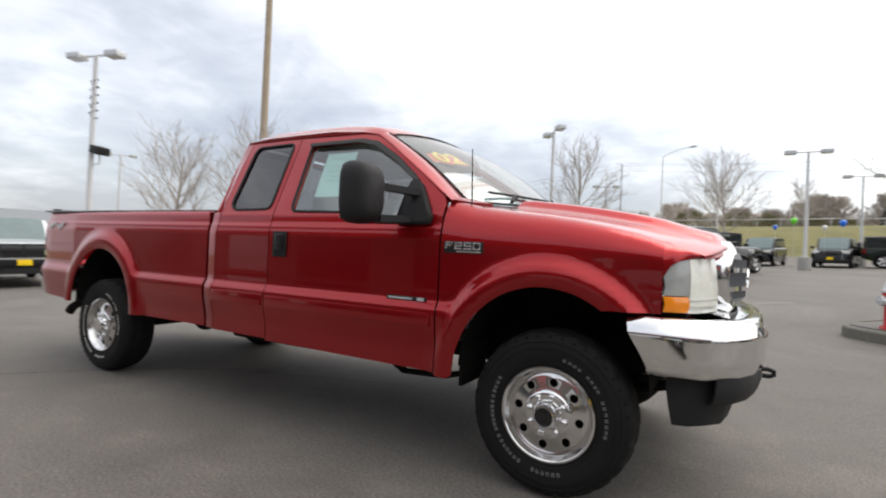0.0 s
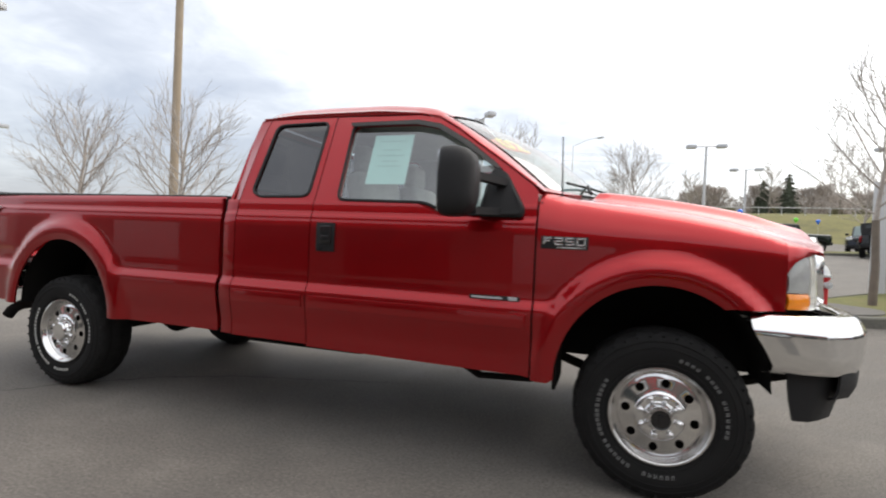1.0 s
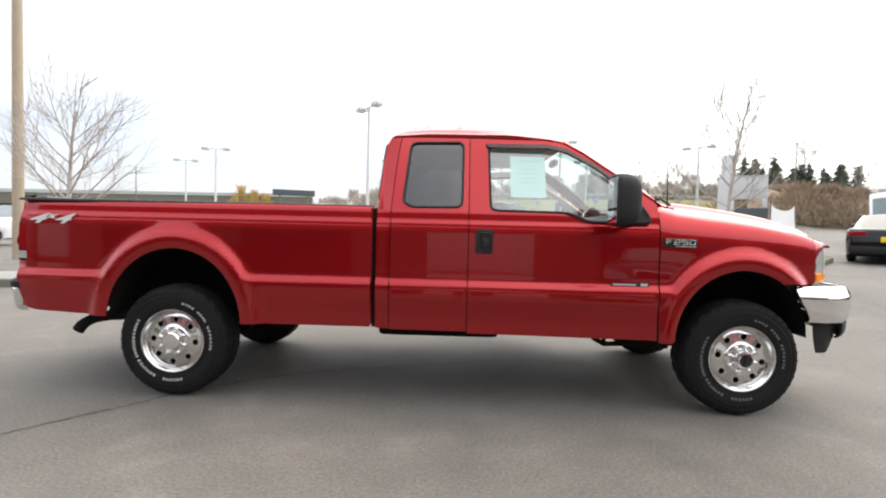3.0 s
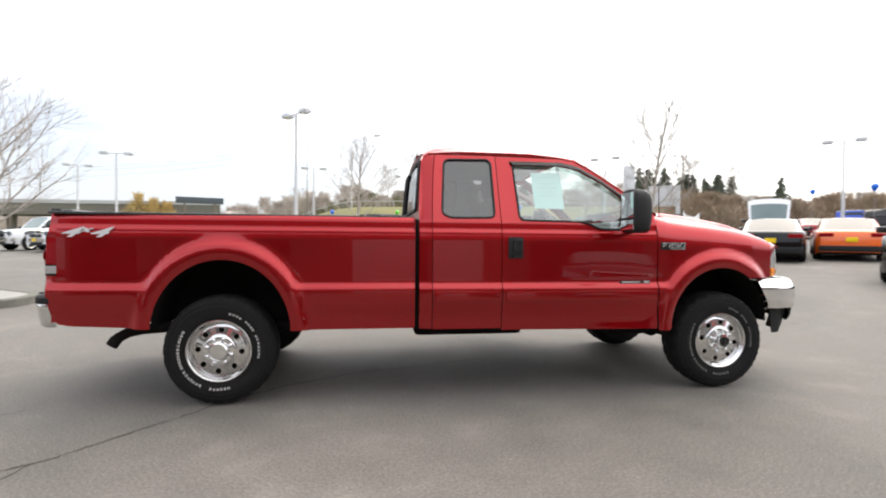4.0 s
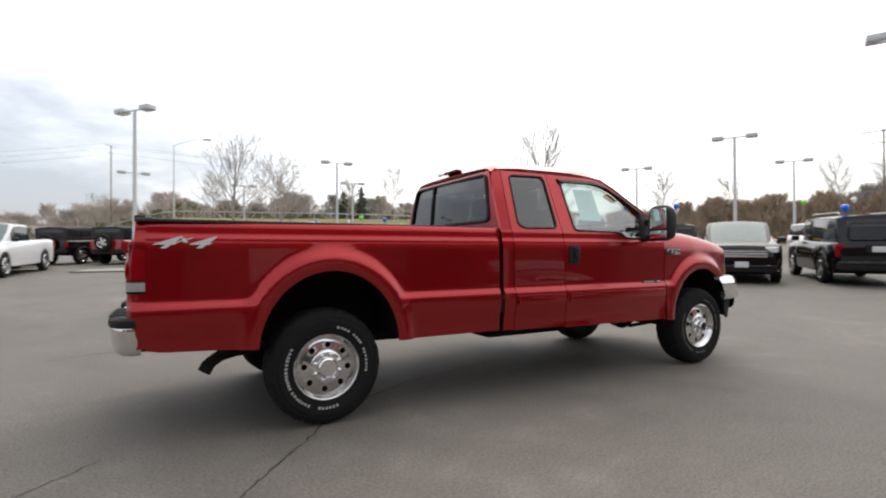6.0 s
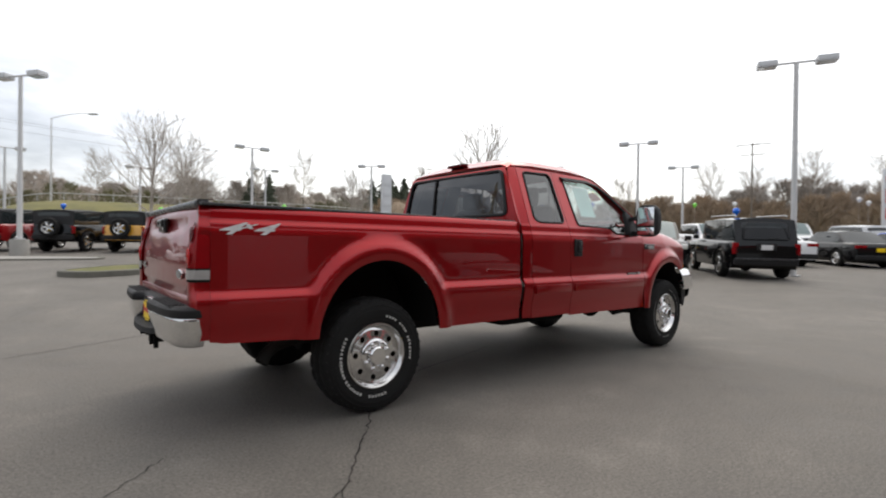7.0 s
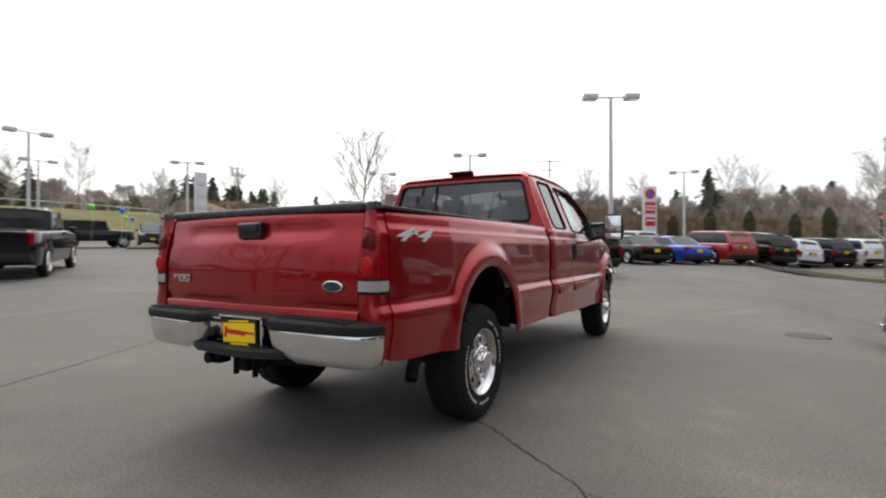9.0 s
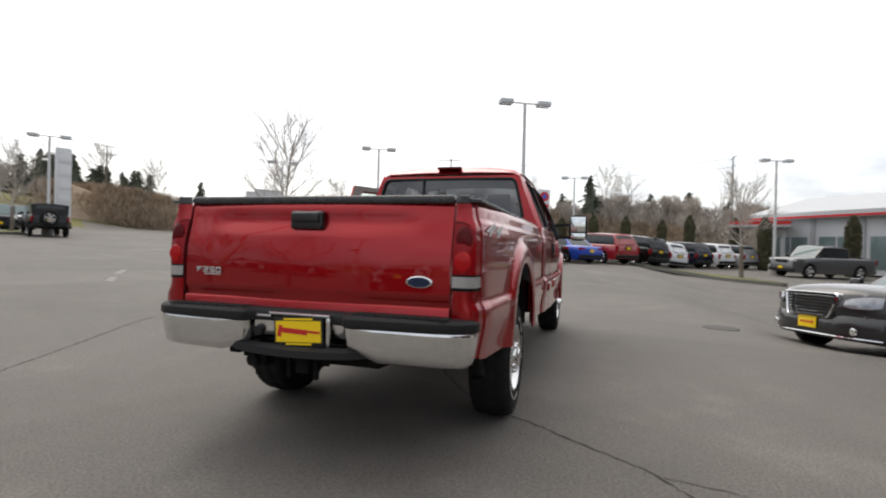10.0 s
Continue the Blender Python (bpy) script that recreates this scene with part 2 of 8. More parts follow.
def loft(bm, rings, cap0=True, cap1=True, closed=True):
    vr = [[bm.verts.new(p) for p in r] for r in rings]
    n = len(rings[0])
    for a, b in zip(vr, vr[1:]):
        for i in range(n if closed else n - 1):
            j = (i + 1) % n
            try:
                bm.faces.new((a[i], a[j], b[j], b[i]))
            except ValueError:
                pass
    if cap0 and closed:
        bm.faces.new(list(reversed(vr[0])))
    if cap1 and closed:
        bm.faces.new(vr[-1])
    return vr


def tube(bm, pts, r, n=8, r1=None):
    """A tube along a polyline; r may taper to r1."""
    pts = [Vector(p) for p in pts]
    rings, u = [], None
    for i, p in enumerate(pts):
        d = (pts[min(i + 1, len(pts) - 1)] - pts[max(i - 1, 0)]).normalized()
        u = d.orthogonal().normalized() if u is None else (u - d * u.dot(d)).normalized()
        v = d.cross(u)
        k = i / max(len(pts) - 1, 1)
        rr = lerp(r, r if r1 is None else r1, k)
        rings.append([p + rr * (math.cos(2 * math.pi * j / n) * u + math.sin(2 * math.pi * j / n) * v) for j in range(n)])
    return loft(bm, rings)


def lathe(bm, prof, n=32, axis="Y", c=(0, 0, 0), cap=True):
    """Turns (radius, along) pairs about an axis through c."""
    rings = []
    for r, a in prof:
        ring = []
        for i in range(n):
            t = 2 * math.pi * i / n
            x, z = r * math.cos(t), r * math.sin(t)
            p = {"Y": (x, a, z), "X": (a, x, z), "Z": (x, z, a)}[axis]
            ring.append(Vector(p) + Vector(c))
        rings.append(ring)
    return loft(bm, rings, cap, cap)


def sheet(bm, rows, flip=False):
    """Quads over a grid of points."""
    vs = [[bm.verts.new(p) for p in r] for r in rows]
    for a, b in zip(vs, vs[1:]):
        for i in range(len(a) - 1):
            q = (a[i], a[i + 1], b[i + 1], b[i])
            bm.faces.new(tuple(reversed(q)) if flip else q)
    return vs


def clean(bm):
    bmesh.ops.remove_doubles(bm, verts=bm.verts, dist=1e-4)
    bmesh.ops.dissolve_degenerate(bm, edges=bm.edges, dist=1e-5)
    return bm


def fix_normals(bm):
    bmesh.ops.recalc_face_normals(bm, faces=bm.faces)
    return bm


def rounded(poly, r, n=4):
    """A 2D polygon with its corners rounded."""
    out = []
    for i, p in enumerate(poly):
        a, b = Vector(poly[i - 1]), Vector(poly[(i + 1) % len(poly)])
        p = Vector(p)
        ra = min(r, (a - p).length * 0.45, (b - p).length * 0.45)
        p0, p1 = p + (a - p).normalized() * ra, p + (b - p).normalized() * ra
        for k in range(n + 1):
            t = k / n
            out.append(tuple((1 - t) ** 2 * p0 + 2 * t * (1 - t) * p + t * t * p1))
    return out


def holed(bm, outer, holes, to3d):
    """Fills a 2D outline with holes, laid into space by to3d."""
    edges = []
    for loop in (outer, *holes):
        vs = [bm.verts.new(to3d(*p)) for p in loop]
        edges += [bm.edges.new((vs[i], vs[(i + 1) % len(vs)])) for i in range(len(vs))]
    bmesh.ops.triangle_fill(bm, use_beauty=True, use_dissolve=False, edges=edges)
    return bm


def text_mesh(body, size, depth, bevel=0.0, align="CENTER", fat=0.0):
    cu = bpy.data.curves.new("lettering", "FONT")
    cu.body, cu.size, cu.extrude, cu.bevel_depth = body, size, depth, bevel
    cu.offset = fat
    cu.align_x, cu.align_y, cu.resolution_u = align, "CENTER", 3
    tmp = bpy.data.objects.new("lettering", cu)
    scene.collection.objects.link(tmp)
    dg = bpy.context.evaluated_depsgraph_get()
    dg.update()
    me = bpy.data.meshes.new_from_object(tmp.evaluated_get(dg))
    bpy.data.objects.remove(tmp)
    bm = bmesh.new()
    bm.from_mesh(me)
    return bm

# ---- ground ----
def lot_z(x, y):
    """Height of the asphalt: level round the pickup, rising gently ahead and beyond it."""
    dx, dy = max(-1.5 - x, 0, x - 5.0), max(-3.5 - y, 0, y - 1.5)
    dip = 0.27 * S((x - 3.2) / 2.5) * S((-3.5 - y) / 2.0)
    return S(math.hypot(dx, dy) / 7) * (0.0225 * x + 0.0335 * y - 0.05) - dip


def ground_mat():
    m = bpy.data.materials.new("worn_asphalt")
    m.use_nodes = True
    nt = m.node_tree
    ln = nt.links.new
    b = nt.nodes["Principled BSDF"]
    co = node(nt, "ShaderNodeTexCoord")
    big = node(nt, "ShaderNodeTexNoise", ins={"Scale": 0.35, "Detail": 7.0, "Roughness": 0.66, "Distortion": 0.9})
    mid = node(nt, "ShaderNodeTexNoise", ins={"Scale": 2.2, "Detail": 6.0, "Roughness": 0.65})
    fine = node(nt, "ShaderNodeTexNoise", ins={"Scale": 60.0, "Detail": 5.0, "Roughness": 0.8})
    vor = node(nt, "ShaderNodeTexVoronoi", ins={"Scale": 70.0})
    for n in (big, mid, fine, vor):
        ln(co.outputs["Object"], n.inputs["Vector"])
    r = node(nt, "ShaderNodeValToRGB")
    ramp_stops(r, [(0.30, (0.084, 0.077, 0.069)), (0.43, (0.127, 0.117, 0.104)), (0.55, (0.155, 0.142, 0.126)), (0.70, (0.222, 0.204, 0.181))])
    mixf = node(nt, "ShaderNodeMix", data_type="FLOAT", ins={0: 0.45})
    ln(big.outputs[0], mixf.inputs[2])
    ln(mid.outputs[0], mixf.inputs[3])
    ln(mixf.outputs[0], r.inputs[0])
    sp = node(nt, "ShaderNodeMapRange", ins={1: 0.3, 2: 0.75, 3: 0.45, 4: 1.65})
    ln(fine.outputs[0], sp.inputs[0])
    # pale single stones
    st = node(nt, "ShaderNodeMapRange", ins={1: 0.16, 2: 0.26, 3: 0.9, 4: 0.0})
    ln(vor.outputs["Distance"], st.inputs[0])
    sepc = node(nt, "ShaderNodeSeparateColor")
    ln(vor.outputs["Color"], sepc.inputs[0])
    gt = node(nt, "ShaderNodeMath", operation="GREATER_THAN", ins={1: 0.90})
    ln(sepc.outputs[0], gt.inputs[0])
    stm = node(nt, "ShaderNodeMath", operation="MULTIPLY")
    ln(st.outputs[0], stm.inputs[0])
    ln(gt.outputs[0], stm.inputs[1])
    sc = node(nt, "ShaderNodeVectorMath", operation="SCALE")
    ln(r.outputs[0], sc.inputs[0])
    ln(sp.outputs[0], sc.inputs["Scale"])
    mx = node(nt, "ShaderNodeMix", data_type="RGBA")
    mx.inputs[7].default_value = (0.30, 0.28, 0.25, 1)
    ln(stm.outputs[0], mx.inputs[0])
    ln(sc.outputs[0], mx.inputs[6])
    ln(mx.outputs[2], b.inputs["Base Color"])
    rr = node(nt, "ShaderNodeMapRange", ins={1: 0.3, 2: 0.7, 3: 0.62, 4: 0.85})
    ln(mid.outputs[0], rr.inputs[0])
    ln(rr.outputs[0], b.inputs["Roughness"])
    b.inputs["Specular IOR Level"].default_value = 0.3
    bp = node(nt, "ShaderNodeBump", ins={"Strength": 0.8, "Distance": 0.008})
    ln(fine.outputs[0], bp.inputs["Height"])
    ln(bp.outputs[0], b.inputs["Normal"])
    return m


M_ASPHALT = ground_mat()
M_GRASS = mat("rough_grass", (0.145, 0.135, 0.045), rough=0.95, vary=0.5, scale=0.35, bump=0.6, bump_scale=12, dirt=0.5, dirt_col=(0.16, 0.115, 0.06))
M_ISLAND = mat("moss_and_grass", (0.15, 0.15, 0.05), rough=0.95, vary=0.45, scale=1.6, bump=0.6, bump_scale=40, dirt=0.8, dirt_col=(0.16, 0.12, 0.07))


def land_z(x, y):
    """Lot and the land beyond it, with the grass bank along the far road."""
    z = lot_z(x, y)
    far = math.hypot(x, y)
    z = lerp(z, min(z, 2.2), S((far - 60) / 40))
    z += 3.3 * S((y - 39 - 0.06 * x) / 18) * S((x + 14) / 14) * S((62 - x) / 30)
    z += 2.2 * S((x - 52) / 30) * S((y + 40) / 30)
    return z


def build_ground():
    bm = bmesh.new()
    radii = [0] + [0.6 * i for i in range(1, 20)] + [12 * 1.08 ** i for i in range(0, 68)]
    n = 160
    cx, cy = 2.0, 0.0
    prev = None
    centre = bm.verts.new((cx, cy, land_z(cx, cy)))
    for r in radii[1:]:
        ring = []
        for i in range(n):
            t = 2 * math.pi * i / n
            x, y = cx + r * math.cos(t), cy + r * math.sin(t)
            ring.append(bm.verts.new((x, y, land_z(x, y))))
        if prev is None:
            for i in range(n):
                bm.faces.new((centre, ring[i], ring[(i + 1) % n]))
        else:
            for i in range(n):
                j = (i + 1) % n
                bm.faces.new((prev[i], ring[i], ring[j], prev[j]))
        prev = ring
    for f in bm.faces:
        c = f.calc_center_median()
        if c.y > 43 + 0.06 * c.x and c.x < 46 or c.y > 50 or c.x > 54 or c.x < -62 or c.y < -62:
            f.material_index = 1
    g = link_mesh("ground", bm, [M_ASPHALT, M_GRASS], smooth=60)
    tagged(g, "worn grey asphalt lot with grass beyond", "ground", kind="structure")


build_ground()

# ---- the red pickup ----
HALF_W = [(-1.2, 0.918), (-1.0, 0.948), (-0.5, 0.972), (0.5, 0.985), (1.43, 0.99), (1.46, 0.996), (1.54, 1.014), (2.1, 1.025), (3.4, 1.028), (3.9, 1.015), (4.3, 0.985), (4.5, 0.955), (4.62, 0.90)]
SIDE_PROF = [(0.50, -0.075), (0.54, -0.052), (0.58, -0.030), (0.64, -0.004), (0.70, 0.014), (0.76, 0.026), (0.82, 0.032), (0.855, 0.030), (0.875, 0.022), (0.90, 0.004), (0.925, -0.002), (1.1, 0.002), (1.27, -0.001), (1.295, -0.004), (1.312, -0.015), (1.34, -0.019), (1.375, -0.024), (1.392, -0.034), (1.41, -0.05)]
LEVELS = [0.50, 0.52, 0.54, 0.56, 0.58, 0.61, 0.64, 0.68, 0.72, 0.755, 0.765, 0.775, 0.80, 0.825, 0.84, 0.855, 0.865, 0.875, 0.888, 0.90, 0.912, 0.925, 0.95, 0.98, 1.01, 1.04, 1.07, 1.10, 1.13, 1.16, 1.19, 1.22, 1.25, 1.27, 1.285, 1.295, 1.303, 1.312, 1.325, 1.34, 1.36, 1.375, 1.385, 1.392, 1.40]
R_ARCH = (0.03, 0.545, 0.485, 0.53)
F_ARCH = (3.985, 0.53, 0.465, 0.49)
HOOD_SIDE = [(3.40, 1.475), (3.56, 1.43), (3.75, 1.405), (3.94, 1.385), (4.10, 1.362), (4.25, 1.333), (4.38, 1.302), (4.48, 1.270), (4.56, 1.238), (4.62, 1.216), (4.66, 1.200)]


def arch_z(x, arch):
    xc, zc, a, b = arch
    k = (x - xc) / a
    return zc + b * math.sqrt(max(1 - k * k, 0.0)) if abs(k) < 1 else -1.0


def flare(x, z, arch):
    xc, zc, a, b = arch
    if z < zc - 0.1:
        z = zc - 0.1
    rho = math.hypot((x - xc) / a, (z - zc) / b)
    return 0.050 * S((1.33 - rho) / 0.17) - 0.012 * S((1.05 - rho) / 0.05)


def side_y(x, z):
    base = pw(z, SIDE_PROF)
    f = max(flare(x, z, R_ARCH), flare(x, z, F_ARCH))
    k = 0.007
    hi = max(base, f) if z < 1.27 else base
    off = k * math.log(math.exp((base - hi) / k) + math.exp(((f if z < 1.27 else -1) - hi) / k)) + hi
    return pw(x, HALF_W) + off


def fender_y(x, z):
    top, z0 = pw(x, HOOD_SIDE), 1.17
    y = side_y(x, min(z, 1.26))
    if z > z0:
        k = min((z - z0) / max(top - z0, 0.02), 1.0)
        y = 0.86 + (y - 0.86) * math.sqrt(max(1 - k ** 2.2, 0.0))
    return y


def columns(x0, x1, n, arch=None):
    xs = [lerp(x0, x1, i / n) for i in range(n + 1)]
    if arch:
        xc, _, a, _ = arch
        xs = [x for x in xs if abs(abs(x - xc) - a) > 0.004]
        xs += [xc + s * a * math.cos(radians(d)) for s in (-1, 1) for d in (0, 2, 5, 9, 14, 20, 27, 35, 44)]
        xs = [x for x in xs if x0 - 1e-6 <= x <= x1 + 1e-6]
    return sorted(set(round(x, 5) for x in xs))


def outward(bm, c):
    """Turns every face away from the point c."""
    c = Vector(c)
    bm.normal_update()
    for f in bm.faces:
        if f.normal.dot(f.calc_center_median() - c) < 0:
            f.normal_flip()
    return bm


def side_skin(bm, side, xs, levels, bot, top, yfun):
    rows = []
    for l in levels:
        row = []
        for x in xs:
            z = min(max(l, bot(x)), top(x))
            row.append((x, side * yfun(x, z), z))
        rows.append(row)
    sheet(bm, rows, flip=side > 0)
    clean(bm)
    return outward(bm, (0.5 * (xs[0] + xs[-1]), -side, 1.0))


GH0, GH_LEAN = 1.385, 0.40


def green_y(x, z):
    """Half width of the cab above the belt line."""
    return pw(x, HALF_W) - 0.030 - GH_LEAN * max(z - GH0, 0.0) - 0.12 * max(z - 1.80, 0.0)


def loose_text(body, size, depth, m, shear=0.0, fat=0.0):
    bm = text_mesh(body, size, depth, fat=fat)
    if shear:
        bmesh.ops.transform(bm, matrix=Matrix(((1, shear, 0, 0), (0, 1, 0, 0), (0, 0, 1, 0), (0, 0, 0, 1))), verts=bm.verts)
    bmesh.ops.transform(bm, matrix=m, verts=bm.verts)
    return bm


def tail_lean(z):
    """The tail leans forward towards its top."""
    return 0.055 * S((z - 1.08) / 0.32)


def block_badge(to3d, w, h, d=0.008):
    """Four chrome stroke figures of a model badge over a thin bar."""
    strokes = (
        ((0, 1, 0.9, 0.24), (-0.36, 0.5, 0.24, 1), (-0.05, 0.55, 0.6, 0.2)),
        ((0, 1, 0.9, 0.22), (0.36, 0.77, 0.22, 0.5), (0, 0.5, 0.9, 0.2), (-0.36, 0.25, 0.22, 0.5), (0, 0, 0.9, 0.22)),
        ((0, 1, 0.9, 0.22), (-0.36, 0.77, 0.22, 0.5), (0, 0.5, 0.9, 0.2), (0.36, 0.25, 0.22, 0.5), (0, 0, 0.9, 0.22)),
        ((0, 1, 0.9, 0.22), (0, 0, 0.9, 0.22), (-0.36, 0.5, 0.22, 1), (0.36, 0.5, 0.22, 1)),
    )
    gw, gh = w / 4 * 0.92, h * 0.56
    out = []
    for i, fig in enumerate(strokes):
        x0 = -w / 2 + (i + 0.5) * w / 4
        bm = bmesh.new()
        for u, v, sw, sh in fig:
            c = to3d(x0 + u * gw, h * -0.16 + v * gh)
            box(bm, c[0], (sw * gw, d, max(sh * gh, 0.008)), 0.0015, rot=c[1])
        out.append(bm)
    bm = bmesh.new()
    c = to3d(w * 0.16, -h * 0.42)
    box(bm, c[0], (w * 0.66, d, h * 0.14), 0.001, rot=c[1])
    return out + [bm]


def build_wheel(name, parent, x, y, side, front):
    """One wheel with an off-road tyre on a polished eight-hole rim; side is the outward direction along y."""
    w = thing("wheel", "off-road tyre on polished eight-hole alloy rim", "wheel")
    w.parent = parent
    w.location = (x, y, 0.405)
    if side > 0:
        w.rotation_euler = (0, 0, math.pi)
    del w["category"]
    # all built with the outer face towards -y
    R, W = 0.405, 0.27
    bm = bmesh.new()
    prof = [(0.205, -0.02), (0.222, -0.10), (0.228, -0.118), (0.255, -0.128), (0.30, -0.137), (0.335, -0.134), (0.368, -0.124), (0.384, -0.115), (0.394, -0.10), (0.400, -0.075), (0.404, -0.045), (0.405, -0.015)]
    prof = prof + [(r, -a) for r, a in reversed(prof)]
    n = 120
    rings = []
    for pi, (r, a) in enumerate(prof):
        ring = []
        for i in range(n):
            t = 2 * math.pi * i / n
            rr = r
            if r > 0.38:
                zone = int((a + 0.14) / 0.04)
                k = (i + (2 if zone % 2 else 0) + zone) % 5
                if k == 0 or (abs(abs(a) - 0.045) < 0.004):
                    rr = r - (0.010 if r > 0.39 else 0.006)
            ring.append(Vector((rr * math.cos(t), a, rr * math.sin(t))))
        rings.append(ring)
    loft(bm, rings, False, False)
    part("tyre", fix_normals(bm), M_RUBBER, w, smooth=25)
    # plain bars where the maker's raised letters stand
    bm = bmesh.new()
    rng = random.Random(5)
    for arc0, arc1, gaps in ((150, 206, (40,)), (212, 287, (250,)), (-10, 76, (28, 52))):
        a = arc0
        while a < arc1:
            if not any(abs(a - g) < 3.5 for g in gaps):
                ang = radians(a)
                hh = 0.026 if arc0 > 100 else 0.020
                for q in (-0.5, 0.5):
                    aa = ang + radians(q * 2.0)
                    box(bm, (0.285 * math.cos(aa), -0.1335, 0.285 * math.sin(aa)), (hh * rng.choice((1.0, 0.8, 1.0)), 0.003, 0.0048), rot=Euler((0, -aa, 0)))
                for k in rng.sample((-1, 0, 1), 2):
                    rr = 0.285 + k * hh * 0.42
                    box(bm, (rr * math.cos(ang), -0.1335, rr * math.sin(ang)), (0.0048, 0.003, 0.0105), rot=Euler((0, -ang, 0)))
            a += rng.choice((4.6, 5.2, 5.6))
    tagged(part("raised_lettering", bm, M_OUTLINE_LET if front else M_WHITE_LET, w, smooth=0), kind="stuff")
    # ribs and scuff rings moulded into the sidewall
    bm = bmesh.new()
    for rr, yy in ((0.322, -0.1365), (0.252, -0.1285), (0.352, -0.1312)):
        lathe(bm, [(rr - 0.004, yy + 0.003), (rr - 0.0015, yy - 0.002), (rr + 0.0015, yy - 0.002), (rr + 0.004, yy + 0.003)], 72, cap=False)
    part("sidewall_rib", fix_normals(bm), M_RUBBER, w)
    lug = bmesh.new()
    box(lug, (0.371, -0.1185, 0), (0.026, 0.008, 0.012), 0.003, rot=Euler((0, 0, radians(-35))))
    lme = bpy.data.meshes.new("shoulder_lug")
    lug.to_mesh(lme)
    lug.free()
    lme.materials.append(M_RUBBER)
    for k in range(40):
        ob = new("shoulder_lug", lme)
        ob.parent = w
        ob.rotation_euler = (0, 2 * math.pi * k / 40, 0)
    # rim: stepped lip, flat polished face with eight round holes, capped centre
    bm = bmesh.new()
    lathe(bm, [(0.214, 0.10), (0.222, -0.112), (0.231, -0.122), (0.230, -0.130), (0.221, -0.132), (0.214, -0.126), (0.211, -0.116), (0.203, -0.110), (0.198, -0.098), (0.196, -0.09)], 72, cap=False)
    part("rim", fix_normals(bm), M_ALLOY, w)
    bm = bmesh.new()
    hole_r, hole_d, nh, ang_n = 0.0205, 0.153, 8, 18
    turn = radians(-8 if front else -4)

    def ring2(rad, cx=0.0, cz=0.0, cnt=48):
        return [(cx + rad * math.cos(2 * math.pi * i / cnt), cz + rad * math.sin(2 * math.pi * i / cnt)) for i in range(cnt)]

    centres = [(hole_d * math.cos(turn + 2 * math.pi * k / nh), hole_d * math.sin(turn + 2 * math.pi * k / nh)) for k in range(nh)]
    spread = [ring2(0.1795), ring2(0.127)]

    def dish(px, pz):
        r = math.hypot(px, pz)
        return (px, -0.100 + 0.010 * S((r - 0.172) / 0.026) - 0.010 * S((0.128 - r) / 0.02), pz)

    holed(bm, spread[0], [spread[1]] + [ring2(hole_r, cx, cz, ang_n) for cx, cz in centres], dish)
    for lo_, hi_ in ((0.1795, 0.188), (0.188, 0.1985), (0.100, 0.114), (0.114, 0.127)):
        a_, b_ = [bm.verts.new(dish(*p)) for p in ring2(lo_)], [bm.verts.new(dish(*p)) for p in ring2(hi_)]
        for i in range(48):
            bm.faces.new((a_[i], a_[(i + 1) % 48], b_[(i + 1) % 48], b_[i]))
    bmesh.ops.triangulate(bm, faces=bm.faces)
    clean(bm)
    bm.normal_update()
    for f in bm.faces:
        if f.normal.y > 0:
            f.normal_flip()
    part("rim_face", bm, M_ALLOY, w, solid=0.014, smooth=50)
    bm = bmesh.new()
    lathe(bm, [(0.19, -0.045), (0.0, -0.045)], 24, cap=False)
    part("brake_disc", bm, M_UNDER, w)
    bm = bmesh.new()
    lathe(bm, [(0.112, -0.098), (0.113, -0.116), (0.108, -0.121), (0.092, -0.123), (0.072, -0.122), (0.068, -0.130), (0.062, -0.140), (0.0, -0.141)], 48, cap=False)
    part("hub", fix_normals(bm), M_CHROME, w)
    nut = bmesh.new()
    lathe(nut, [(0.0165, -0.115), (0.0165, -0.132), (0.013, -0.139), (0.006, -0.142), (0.0, -0.1425)], 12, c=(0.090, 0, 0), cap=False)
    fix_normals(nut)
    nme = bpy.data.meshes.new("wheel_nut")
    nut.to_mesh(nme)
    nut.free()
    nme.materials.append(M_CHROME)
    nme.polygons.foreach_set("use_smooth", [True] * len(nme.polygons))
    for k in range(8):
        ob = new("wheel_nut", nme)
        ob.parent = w
        ob.rotation_euler = (0, turn + 2 * math.pi * (k + 0.5) / 8, 0)
    bm = bmesh.new()
    if front:
        lathe(bm, [(0.060, -0.138), (0.058, -0.168), (0.052, -0.178), (0.045, -0.180), (0.042, -0.172)], 36, cap=False)
    else:
        lathe(bm, [(0.066, -0.138), (0.066, -0.150), (0.058, -0.158), (0.0, -0.160)], 36, cap=False)
    part("centre_cap", fix_normals(bm), M_CHROME, w, "chrome centre cap")
    if front:
        bm = bmesh.new()
        lathe(bm, [(0.043, -0.165), (0.043, -0.174), (0.0, -0.174)], 24, cap=False)
        box(bm, (0, -0.176, 0), (0.018, 0.012, 0.05), 0.004)
        part("hub_cap", bm, M_BLACK_GLOSS, w, "black locking hub centre")
    return w


def door_frame(bm, side, outer, hole, lean=green_y):
    holed(bm, outer, [hole] if hole else [], lambda x, z: (x, side * lean(x, z), z))
    for f in bm.faces:
        if (f.normal.y > 0) != (side > 0):
            f.normal_flip()


